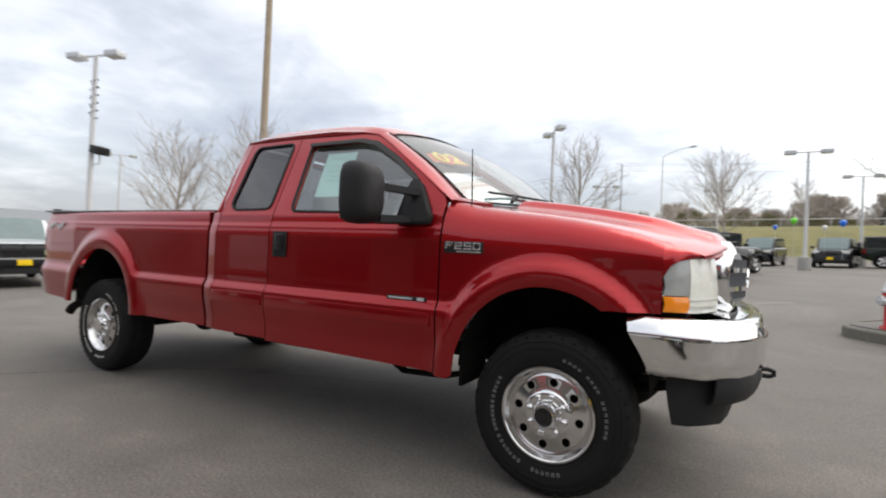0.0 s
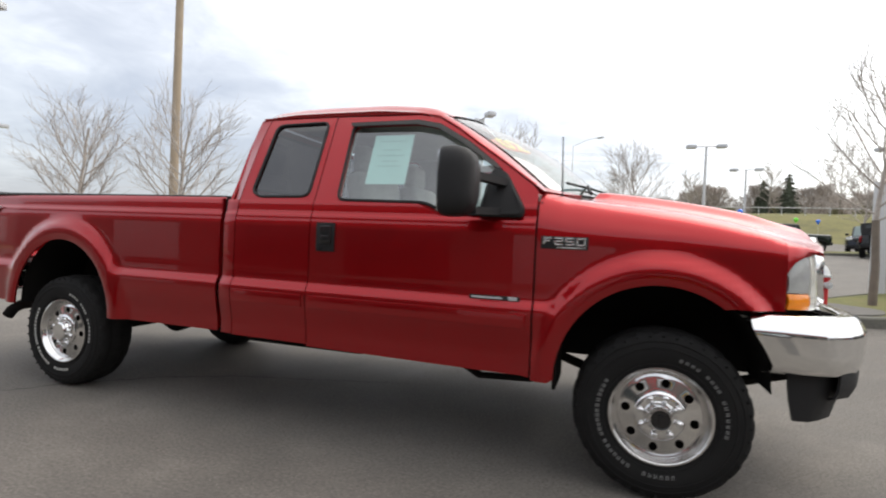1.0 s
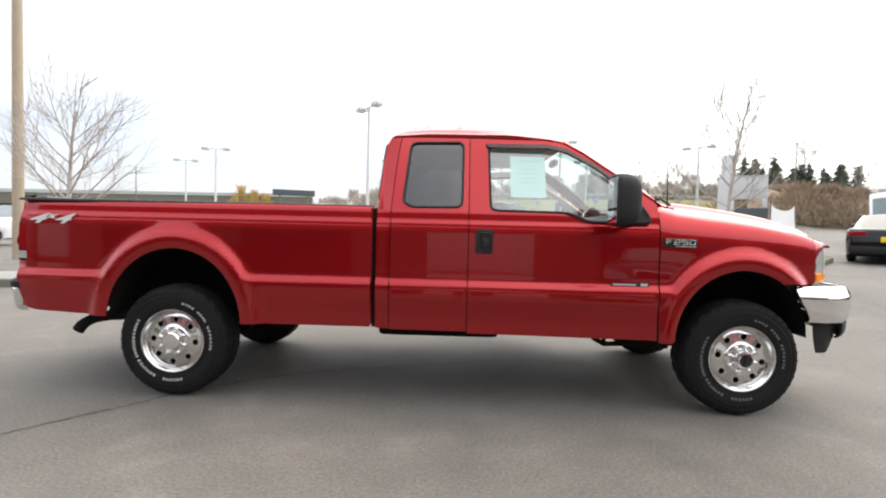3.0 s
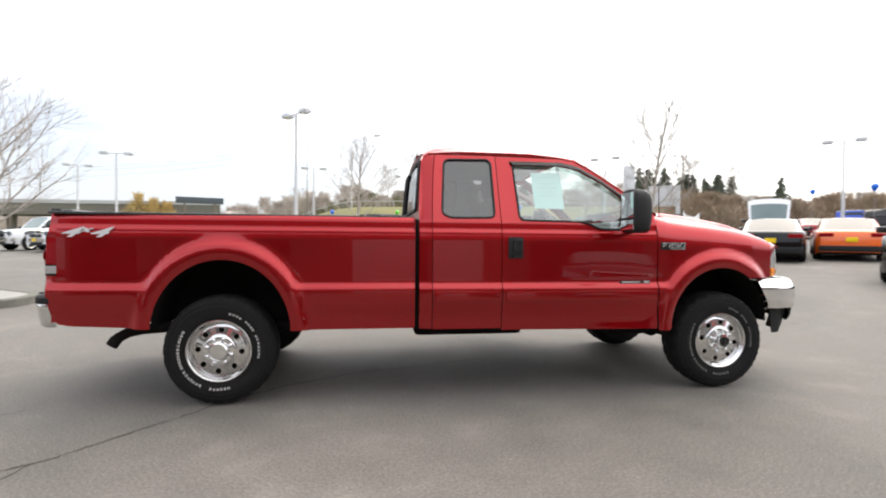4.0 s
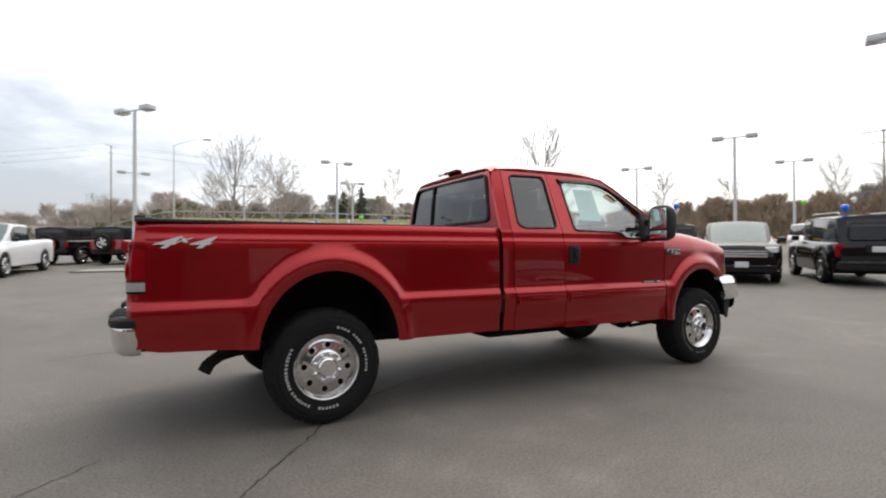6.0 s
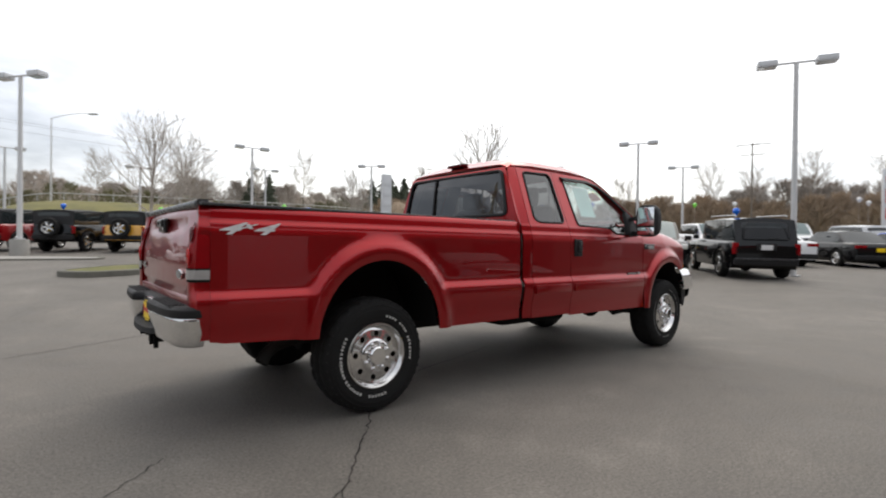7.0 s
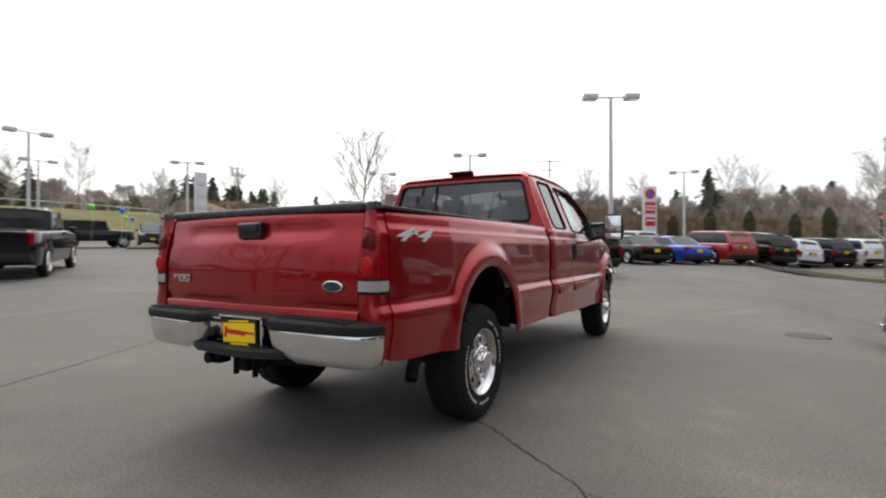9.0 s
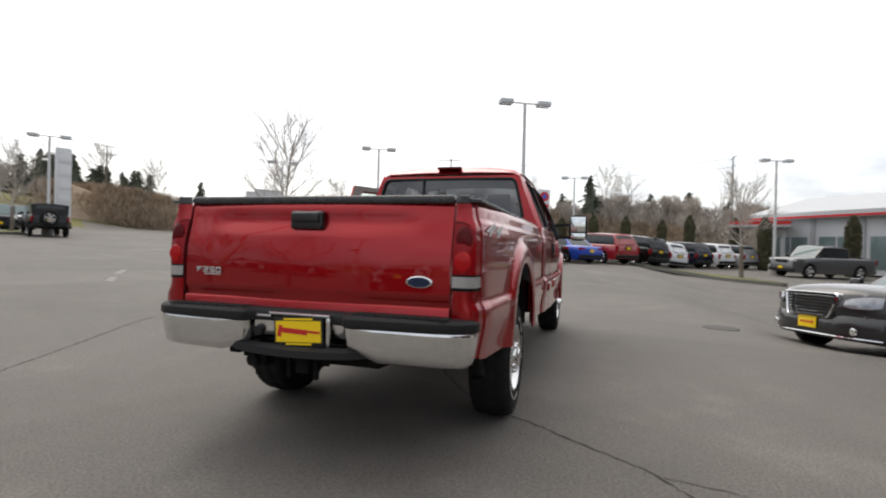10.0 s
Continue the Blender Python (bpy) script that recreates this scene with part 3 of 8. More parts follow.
QWIN = [(1.675, 1.885), (2.035, 1.892), (2.058, 1.86), (2.055, 1.41), (1.70, 1.405), (1.64, 1.44)]
FWIN = [(2.24, 1.868), (2.66, 1.868), (2.80, 1.838), (2.98, 1.735), (3.16, 1.60), (3.21, 1.50), (3.12, 1.325), (2.92, 1.330), (2.80, 1.385), (2.255, 1.393)]


def build_front_door(name, parent, side, open_deg=0.0):
    """Front door: skin, window frame, glass, handle, rub strip, rain visor; hinged at its front edge."""
    d = thing(name, "", "")
    d.parent = parent
    x0, x1 = 2.106, 3.402
    bm = bmesh.new()
    xs = columns(x0, x1, 26)
    side_skin(bm, side, xs, [l for l in LEVELS if l <= 1.386], lambda x: 0.535 - 0.01 * S((x - 2) / 1.4), lambda x: pw(x, [(2.0, 1.385), (2.74, 1.385), (2.9, 1.315), (3.16, 1.315), (3.24, 1.385)]), side_y)
    skin = part("door_skin", bm, M_RED, d, solid=0.02)
    bm = bmesh.new()
    outer = [(2.106, 1.38), (2.106, 1.925), (2.66, 1.922), (2.79, 1.895), (2.92, 1.815), (3.05, 1.72), (3.22, 1.60), (3.38, 1.478), (3.402, 1.45), (3.402, 1.38), (3.25, 1.38), (3.16, 1.31), (2.9, 1.31), (2.745, 1.38)]
    door_frame(bm, side, outer, rounded(FWIN, 0.045))
    part("window_frame", bm, M_RED, d, solid=0.03)
    bm = bmesh.new()
    door_frame(bm, side, outer, rounded(FWIN, 0.045), lambda x, z: green_y(x, z) - 0.036)
    part("frame_trim", bm, M_TRIM, d, "pale grey inner trim")
    bm = bmesh.new()
    door_frame(bm, side, rounded([(x + (0.012 if x < 2.5 else -0.012) * 0, z) for x, z in FWIN], 0.045), None, lambda x, z: green_y(x, z) - 0.012)
    g = part("window_glass", bm, M_GLASS, d, smooth=0)
    g.visible_shadow = False
    # dark rubber round the glass
    bm = bmesh.new()
    loop = rounded(FWIN, 0.045)
    pts = [(x, side * (green_y(x, z) + 0.001), z) for x, z in loop]
    tube(bm, pts + pts[:2], 0.009, 6)
    part("window_seal", bm, M_BLACK, d)
    bm = bmesh.new()
    outl = [(2.20, 1.855), (2.215, 1.885), (2.66, 1.888), (2.80, 1.858), (2.99, 1.745), (3.16, 1.615), (3.20, 1.575), (3.165, 1.58), (2.98, 1.715), (2.80, 1.822), (2.66, 1.853), (2.24, 1.853)]
    rows = [[], [], []]
    for k in range(6):
        top, low = outl[k + 1] if k < 5 else outl[6], outl[11 - k] if k < 6 else outl[6]
        for r, (px, pz, o) in enumerate(((top[0], top[1], 0.004), (lerp(top[0], low[0], .45), lerp(top[1], low[1], .45), 0.024), (low[0], low[1], 0.030))):
            rows[r].append((px, side * (green_y(px, pz) + o), pz))
    sheet(bm, rows, flip=side < 0)
    part("rain_visor", bm, M_BLACK, d, solid=0.004)
    # handle in a recess
    bm = bmesh.new()
    hy = side * (side_y(2.21, 1.18) + 0.004)
    box(bm, (2.212, hy, 1.175), (0.118, 0.018, 0.165), 0.007)
    part("handle_bezel", bm, M_BLACK, d)
    bm = bmesh.new()
    box(bm, (2.222, hy + side * 0.012, 1.188), (0.07, 0.02, 0.105), 0.008)
    box(bm, (2.222, hy + side * 0.022, 1.165), (0.05, 0.012, 0.04), 0.005)
    lathe(bm, [(0.012, hy - 0.01), (0.012, hy + side * 0.014), (0.0, hy + side * 0.014)], 12, c=(2.185, 0, 1.108), cap=False)
    part("handle", bm, M_BLACK_GLOSS, d)
    # body-coloured rub strip
    bm = bmesh.new()
    ys = side * (side_y(2.7, 0.80) + 0.003)
    box(bm, ((x0 + x1) / 2 + 0.0, ys, 0.80), (x1 - x0 - 0.05, 0.018, 0.075), 0.007)
    part("rub_strip", bm, M_RED, d)
    # inner panel
    bm = bmesh.new()
    box(bm, (2.75, side * 0.955, 0.97), (1.22, 0.035, 0.76), 0.015)
    box(bm, (2.7, side * 0.92, 1.05), (0.6, 0.06, 0.06), 0.02)
    part("inner_panel", bm, M_TRIM, d)
    if side < 0:
        bm = bmesh.new()
        box(bm, (3.21, -(side_y(3.2, 0.907) + 0.004), 0.905), (0.26, 0.008, 0.022), 0.002)
        part("engine_badge", bm, M_BLACK, d, "dark grey engine badge strip")
        bm = bmesh.new()
        box(bm, (3.172, -(side_y(3.2, 0.907) + 0.009), 0.905), (0.158, 0.003, 0.010))
        part("badge_bar", bm, M_GALV, d, "silver bar on the engine badge")
        bm = bmesh.new()
        box(bm, (3.305, -(side_y(3.2, 0.907) + 0.009), 0.905), (0.045, 0.004, 0.018), 0.001)
        part("badge_end", bm, M_GALV, d, "silver block on the engine badge")
    build_mirror(d, side)
    if open_deg:
        hx, hy2 = 3.402, side * 0.99
        d.matrix_basis = Matrix.Translation((hx, hy2, 0)) @ Matrix.Rotation(radians(-side * open_deg), 4, "Z") @ Matrix.Translation((-hx, -hy2, 0))
    return d


def build_mirror(parent, side):
    """Tow mirror: tall rounded head on two arms and a triangular mount."""
    bm = bmesh.new()
    rings = []
    for k, (dx, sc) in enumerate(((-0.075, 0.90), (-0.07, 0.97), (-0.045, 1.0), (0.0, 0.99), (0.04, 0.92), (0.07, 0.78), (0.085, 0.55))):
        ring = []
        for i in range(28):
            t = 2 * math.pi * i / 28
            cx, cz = math.cos(t), math.sin(t)
            ex = abs(cx) ** 0.55 * (1 if cx > 0 else -1)
            ez = abs(cz) ** 0.6 * (1 if cz > 0 else -1)
            ring.append((3.075 + dx, side * (1.285 + 0.115 * ex * sc), 1.462 + 0.165 * ez * sc))
        rings.append(ring)
    loft(bm, rings)
    head = part("mirror_head", fix_normals(bm), M_BLACK, parent, "black tow mirror housing", smooth=60)
    bm = bmesh.new()
    for cz, h in ((1.505, 0.19), (1.355, 0.075)):
        box(bm, (2.998, side * 1.285, cz), (0.006, 0.178, h), 0.004)
    part("mirror_glass", bm, M_MIRROR, parent, "silvered mirror glass")
    for z0, z1 in ((1.495, 1.505), (1.345, 1.335)):
        bm = bmesh.new()
        rings = []
        for t in (0, 0.5, 1):
            c = Vector((lerp(3.22, 3.11, t), side * lerp(0.98, 1.21, t), lerp(z0, z1, t)))
            rings.append([c + Vector((a, 0, b)) for a, b in ((-.03, -.018), (.03, -.018), (.03, .018), (-.03, .018))])
        loft(bm, rings)
        part("mirror_arm", fix_normals(bm), M_BLACK, parent)
    bm = bmesh.new()
    tri = rounded([(3.10, 1.315), (3.335, 1.315), (3.345, 1.36), (3.23, 1.555), (3.165, 1.585), (3.14, 1.53)], 0.03)
    rings = [[(x, side * (green_y(x, z) + o), z) for x, z in tri] for o in (-0.005, 0.03)]
    rings.append([(lerp(x, 3.22, 0.15), side * (green_y(x, z) + 0.042), lerp(z, 1.42, 0.15)) for x, z in tri])
    loft(bm, rings)
    part("mirror_mount", fix_normals(bm), M_BLACK, parent)


def build_truck():
    truck = thing("pickup_truck", "red metallic extended-cab pickup with chrome bumpers on asphalt", "pickup truck")
    for side in (-1, 1):
        # bed side
        bm = bmesh.new()
        xs = columns(-1.088, 1.426, 66, R_ARCH)
        side_skin(bm, side, xs, LEVELS, lambda x: max(pw(x, [(-1.165, 0.64), (-1.09, 0.615), (-1.0, 0.600), (-0.47, 0.58), (0.5, 0.555), (1.44, 0.555)]), arch_z(x, R_ARCH)), lambda x: 1.40, side_y)
        bs = part("bed_side", bm, M_RED, truck, solid=0.015)
        bm = bmesh.new()
        box(bm, (0.14, side * 0.905, 1.402), (2.56, 0.075, 0.018), 0.006)
        part("rail_cap", bm, M_CAP, bs)
        bm = bmesh.new()
        box(bm, (0.14, side * 0.845, 1.245), (2.54, 0.02, 0.30))
        box(bm, (1.425, side * 0.925, 0.98), (0.012, 0.11, 0.82))
        part("bed_inner_wall", bm, M_RED, bs)
        # wheel wells
        for arch in (R_ARCH, F_ARCH):
            bm = bmesh.new()
            xc, zc, a, b = arch
            rows = []
            for y in (0.955, 0.9, 0.52):
                rows.append([(xc + (a + 0.016) * math.cos(radians(t)), side * y, zc + 0.03 + (b + 0.0) * math.sin(radians(t))) for t in range(0, 181, 10)])
            sheet(bm, rows)
            vs = [bm.verts.new(p) for p in rows[-1]]
            bm.faces.new(vs)
            part("wheel_well", bm, M_UNDER, truck)
        bm = bmesh.new()
        box(bm, (3.515, side * 0.78, 0.56), (0.02, 0.32, 0.22), 0.004)
        part("splash_flap", bm, M_UNDER, truck)
        # dark backing strips stand in for the shade inside the panel gaps
        for x, z0, z1, yo in ((1.560, 0.56, 1.38, 0.012), (2.103, 0.55, 1.38, 0.012), (3.407, 0.53, 1.40, 0.012)):
            bm = bmesh.new()
            sheet(bm, [[(x + d, side * (side_y(x, lerp(z0, z1, k / 24)) - yo), lerp(z0, z1, k / 24)) for k in range(25)] for d in (-0.02, 0.02)])
            if x < 3:
                sheet(bm, [[(x + d + 0.04 * (k / 12) ** 1.3 * (x < 2), side * (green_y(x, lerp(1.38, 1.91, k / 12)) - 0.02), lerp(1.38, 1.91, k / 12)) for k in range(13)] for d in (-0.016, 0.016)])
            part("door_seal", bm, M_UNDER, truck)
        # added dark block that gives the open cab-bed gap its shade
        bm = bmesh.new()
        box(bm, (1.447, side * 0.90, 0.97), (0.028, 0.12, 0.84))
        part("cab_gasket", bm, M_UNDER, truck, "dark filler for the shaded gap between cab and bed")
        # cab corner behind the rear door
        bm = bmesh.new()
        side_skin(bm, side, columns(1.462, 1.557, 3), [l for l in LEVELS if l <= 1.386], lambda x: 0.552, lambda x: 1.385, side_y)
        holed(bm, [(1.462, 1.38), (1.466, 1.50), (1.482, 1.72), (1.500, 1.86), (1.522, 1.925), (1.56, 1.942), (1.600, 1.93), (1.590, 1.86), (1.575, 1.72), (1.562, 1.50), (1.557, 1.38)], [], lambda x, z: (x, side * (green_y(x, z) - 0.035 * S((1.53 - x) / 0.07)), z))
        for f in bm.faces:
            if (f.normal.y > 0) != (side > 0):
                f.normal_flip()
        part("cab_corner", bm, M_RED, truck, solid=0.02)
        # rear door
        rd = thing("rear_door", "", "")
        rd.parent = truck
        bm = bmesh.new()
        side_skin(bm, side, columns(1.563, 2.100, 12), [l for l in LEVELS if l <= 1.386], lambda x: 0.548, lambda x: 1.385, side_y)
        part("door_skin", bm, M_RED, rd, solid=0.02)
        bm = bmesh.new()
        door_frame(bm, side, [(1.563, 1.38), (1.568, 1.50), (1.581, 1.72), (1.596, 1.86), (1.606, 1.93), (2.100, 1.926), (2.100, 1.38)], rounded(QWIN, 0.05))
        part("window_frame", bm, M_RED, rd, solid=0.03)
        bm = bmesh.new()
        door_frame(bm, side, [(1.563, 1.38), (1.581, 1.72), (1.606, 1.92), (2.100, 1.92), (2.100, 1.38)], rounded(QWIN, 0.05), lambda x, z: green_y(x, z) - 0.036)
        part("frame_trim", bm, M_TRIM, rd, "pale grey inner trim")
        bm = bmesh.new()
        door_frame(bm, side, rounded(QWIN, 0.05), None, lambda x, z: green_y(x, z) - 0.008)
        g = part("window_glass", bm, M_TINT, rd, "smoked quarter window glass", smooth=0)
        bm = bmesh.new()
        pts = [(x, side * (green_y(x, z) + 0.001), z) for x, z in rounded(QWIN, 0.05)]
        tube(bm, pts + pts[:2], 0.009, 6)
        part("window_seal", bm, M_BLACK, rd)
        bm = bmesh.new()
        box(bm, (1.83, side * (side_y(1.83, 0.80) + 0.003), 0.80), (0.50, 0.018, 0.075), 0.007)
        part("rub_strip", bm, M_RED, rd)
        build_front_door("front_door", truck, side, 0 if side < 0 else 30)
        # sill
        bm = bmesh.new()
        box(bm, (2.45, side * 0.90, 0.590), (1.95, 0.10, 0.06), 0.015)
        part("sill", bm, M_UNDER, truck)
        # front fender
        bm = bmesh.new()
        xs = columns(3.412, 4.500, 40, F_ARCH)
        lv = [l for l in LEVELS if l <= 1.25] + [1.265, 1.28, 1.295, 1.31, 1.325, 1.34, 1.355, 1.37, 1.38, 1.39, 1.40, 1.41, 1.42, 1.43, 1.44, 1.45, 1.46, 1.47, 1.476]
        side_skin(bm, side, xs, lv, lambda x: max(pw(x, [(3.40, 0.515), (4.22, 0.51), (4.26, 0.935), (4.6, 0.935)]), arch_z(x, F_ARCH)), lambda x: pw(x, HOOD_SIDE), fender_y)
        fe = part("front_fender", bm, M_RED, truck, solid=0.015)
        if side < 0:
            bm = bmesh.new()
            zc = 1.197

            def on_fender(u, v):
                x = 3.545 + u
                return (Vector((x, -(fender_y(x, zc + v) + 0.007), zc + v)), Euler((0, 0, 0.028)))

            box(bm, on_fender(0, 0)[0] + Vector((0, 0.005, 0)), (0.225, 0.006, 0.062), 0.003, rot=Euler((0, 0, 0.028)))
            part("badge_plate", bm, M_BLACK, fe, "black badge backing")
            for bm in block_badge(on_fender, 0.21, 0.055):
                part("badge_figure", bm, M_CHROME, fe, "chrome figure of the model badge")
        # bed side mark
        if side < 0:
            c = Vector((-0.885, -(side_y(-0.885, 1.265) + 0.004), 1.262))
            ang = math.atan2(side_y(-0.61, 1.265) - side_y(-0.91, 1.265), 0.30)
            m = Matrix.Translation(c) @ Matrix.Rotation(-ang, 4, "Z") @ Matrix.Rotation(radians(90), 4, "X") @ Matrix.Scale(2.3, 4, (1, 0, 0))
            bm = bmesh.new()
            for body, size, ux, uz, fat in (("4", 0.098, -0.040, 0.0, 0.0022), ("x", 0.056, 0.004, 0.022, 0.0016), ("4", 0.098, 0.044, 0.0, 0.0022)):
                one = loose_text(body, size, 0.003, m @ Matrix.Translation((ux, uz, 0)), shear=0.55, fat=fat)
                me = bpy.data.meshes.new("figure")
                one.to_mesh(me)
                one.free()
                bm.from_mesh(me)
                bpy.data.meshes.remove(me)
            part("side_mark", bm, M_MARK, bs, "silver 4x4 lettering")

    # bed floor, front wall
    bm = bmesh.new()
    box(bm, (0.14, 0, 0.86), (2.56, 1.02, 0.03))
    for s in (-1, 1):
        box(bm, (1.00, s * 0.68, 0.86), (0.83, 0.34, 0.03))
        box(bm, (-0.84, s * 0.68, 0.86), (0.58, 0.34, 0.03))
    box(bm, (1.41, 0, 1.12), (0.03, 1.80, 0.54))
    bf = part("bed_floor", bm, M_BLACK, truck, "black lined load bed")
    for i in range(9):
        bm = bmesh.new()
        box(bm, (0.14, -0.48 + i * 0.12, 0.88), (2.5, 0.05, 0.015), 0.004)
        part("floor_rib", bm, M_BLACK, bf)

    # tailgate
    tg = thing("tailgate", "", "")
    tg.parent = truck
    bm = bmesh.new()
    rows = []
    zs = [0.865, 0.875, 0.90, 0.925, 0.935, 0.95, 1.0, 1.05, 1.10, 1.15, 1.20, 1.24, 1.27, 1.30, 1.33, 1.36, 1.385, 1.40, 1.412]
    for z in zs:
        row = []
        for i in range(33):
            y = lerp(-0.80, 0.80, i / 32)
            bow = 0.018 * (1 - (y / 0.785) ** 2)
            x = -1.172 - bow + tail_lean(z) + 0.02 * S((z - 1.37) / 0.045) + 0.014 * S((0.93 - z) / 0.05)
            # stamped recess along the handle's height, with soft shallow dents
            x += 0.012 * S((0.045 - abs(z - 1.295)) / 0.03) * S((0.62 - abs(y)) / 0.08)
            x += 0.008 * math.exp(-((z - 1.150 - 0.022 * math.sin(y * 5)) / 0.020) ** 2) * S((0.66 - abs(y - 0.05)) / 0.12)
            x += 0.003 * math.sin(y * 9 + 1) * math.exp(-((z - 1.19) / 0.05) ** 2) * S((0.6 - abs(y)) / 0.2)
            row.append((x, y, z))
        rows.append(row)
    sheet(bm, rows, flip=True)
    part("tailgate_skin", outward(bm, (0, 0, 1.1)), M_RED, tg, "dented red tailgate skin", solid=0.03)
    bm = bmesh.new()
    box(bm, (-1.098, 0, 1.410), (0.085, 1.604, 0.044), 0.019, seg=4)
    part("tailgate_cap", bm, M_CAP, tg, "black plastic top cap")
    bm = bmesh.new()
    box(bm, (-1.158, 0.01, 1.298), (0.04, 0.200, 0.100), 0.0195, seg=5)
    box(bm, (-1.178, 0.01, 1.312), (0.030, 0.168, 0.056), 0.0145, seg=5)
    part("tailgate_handle", bm, M_BLACK_GLOSS, tg)

    def on_gate(yc, zc):
        return lambda u, v: (Vector((-1.188, yc - u, zc + v)), Euler((0, 0, radians(90))))

    for bm in block_badge(on_gate(0.625, 1.005), 0.17, 0.045, 0.006):
        part("badge_figure", bm, M_CHROME, tg, "chrome figure of the model badge")
    bm = bmesh.new()
    lathe(bm, [(0.030, 0.0), (0.030, -0.010), (0.026, -0.013), (0.0, -0.013)], 36, axis="X", cap=False)
    bmesh.ops.transform(bm, matrix=Matrix.Translation((-1.180, -0.645, 0.992)) @ Matrix.Diagonal((1, 2.3, 1.0, 1)), verts=bm.verts)
    part("oval_rim", bm, M_CHROME, tg)
    bm = bmesh.new()
    lathe(bm, [(0.0245, -0.010), (0.0245, -0.0150), (0.0, -0.0155)], 36, axis="X", cap=False)
    bmesh.ops.transform(bm, matrix=Matrix.Translation((-1.180, -0.645, 0.992)) @ Matrix.Diagonal((1, 2.45, 1.0, 1)), verts=bm.verts)
    part("oval_badge", bm, M_BLUE_OVAL, tg, "dark blue oval badge")

    for side in (-1, 1):
        # rear corner post and tail lamp
        lamp = thing("tail_lamp", "", "")
        lamp.parent = truck
        fx = [(-1.178, 0.0), (-1.187, 0.22), (-1.188, 0.48), (-1.180, 0.72), (-1.158, 0.92), (-1.085, 1.0)]

        def wrap(b, z0, z1, off=0.0, c0=0, c1=6, taper=0.0, n=7):
            rows_ = []
            for k in range(n):
                yo = side_y(-1.14, lerp(z0, z1, k / (n - 1)))
                row = []
                for x, f_ in fx[c0:c1]:
                    z = lerp(z0, z1 - (0.05 * f_ ** 3 if z1 > 1.28 and off else 0), k / (n - 1))
                    f2 = lerp(f_, min(f_, 0.9), taper * (k / (n - 1)) ** 3)
                    row.append((x + tail_lean(z) * (1 - f_ ** 4) - off * (1 - 0.5 * f_), side * (0.812 + (yo + off * 0.5 * f_ - 0.812) * f2), z))
                rows_.append(row)
            sheet(b, rows_)
            return outward(b, (-0.9, side * 0.7, 0.5 * (z0 + z1)))

        for z0, z1, m_, nm, off, lb, a, c in ((1.036, 1.292, M_LAMP_RED, "lens", 0.006, "", 0, 6), (0.972, 1.026, M_LAMP_REV, "reversing_lens", 0.008, "clear reversing lens", 0, 6), (0.956, 1.298, M_UNDER, "lens_seal", 0.003, "black lamp seal", 0, 6)):
            part(nm, wrap(bmesh.new(), z0, z1, off, a, c), m_, lamp, lb, solid=0.012)
        for zc_, rz, m_, nm_ in ((1.205, 0.070, M_LAMP_DARK, "upper_bowl"), (1.098, 0.050, M_LAMP_BRIGHT, "lower_bowl")):
            b = bmesh.new()
            lathe(b, [(1.0, 0.004), (0.9, -0.002), (0.6, -0.0045), (0.0, -0.006)], 24, axis="X", cap=False)
            bmesh.ops.transform(b, matrix=Matrix.Translation((-1.192 + tail_lean(zc_), side * 0.866, zc_)) @ Matrix.Diagonal((1, 0.042, rz, 1)), verts=b.verts)
            part(nm_, fix_normals(b), m_, lamp)
        part("corner_post", wrap(bmesh.new(), 0.625, 1.398, n=36), M_RED, truck, solid=0.02)
        b = bmesh.new()
        rows = [[(x + 0.055 * (1 - f_ ** 4) - 0.006 * o, side * (0.812 + (side_y(-1.14, 1.40) + 0.004 - 0.812) * f_), z) for x, f_ in fx] for z, o in ((1.388, 0), (1.392, 1), (1.424, 1), (1.431, 0))]
        rows.append([(-1.05, side * (0.812 + (side_y(-1.14, 1.40) - 0.812) * f_), 1.432) for x, f_ in fx])
        sheet(b, rows)
        part("corner_cap", fix_normals(b), M_CAP, truck)

    bm = bmesh.new()
    box(bm, (-1.12, 0, 0.815), (0.04, 1.78, 0.10))
    part("rear_cross_member", bm, M_UNDER, truck)
    # painted sill of the bed under the tailgate
    bm = bmesh.new()
    sheet(bm, [[(-1.178 + o, lerp(-0.80, 0.80, i / 12), z) for i in range(13)] for z, o in ((0.780, 0.03), (0.790, 0.004), (0.855, 0.0), (0.866, 0.008), (0.868, 0.04))])
    part("bed_sill", outward(bm, (-0.9, 0, 0.82)), M_RED, truck, solid=0.008)
    # rear bumper
    rb = thing("rear_bumper", "", "")
    rb.parent = truck
    plan = [(-1.105, -0.935), (-1.15, -0.944), (-1.195, -0.935), (-1.235, -0.905), (-1.265, -0.85), (-1.284, -0.76), (-1.295, -0.62), (-1.303, -0.46), (-1.306, -0.335), (-1.300, -0.300), (-1.275, -0.280), (-1.245, -0.268), (-1.232, -0.235)]
    plan = plan + [(-1.230, -0.12), (-1.230, 0.0), (-1.230, 0.12)] + [(x, -y) for x, y in reversed(plan)]
    sect = [(0.03, 0.764), (0.006, 0.760), (0.0, 0.750), (0.003, 0.730), (0.008, 0.685), (0.018, 0.63), (0.028, 0.600), (0.045, 0.586)]

    def bumper_rows(plan_, sect_, cx):
        rows_ = []
        for o, z in sect_:
            row = []
            for i, (x, y) in enumerate(plan_):
                a = Vector(plan_[max(i - 1, 0)])
                b_ = Vector(plan_[min(i + 1, len(plan_) - 1)])
                t_ = (b_ - a).normalized()
                nrm = Vector((t_.y, -t_.x))
                if nrm.dot(Vector((x - cx, y * 0.6))) < 0:
                    nrm = -nrm
                row.append((x - nrm.x * o, y - nrm.y * o, z))
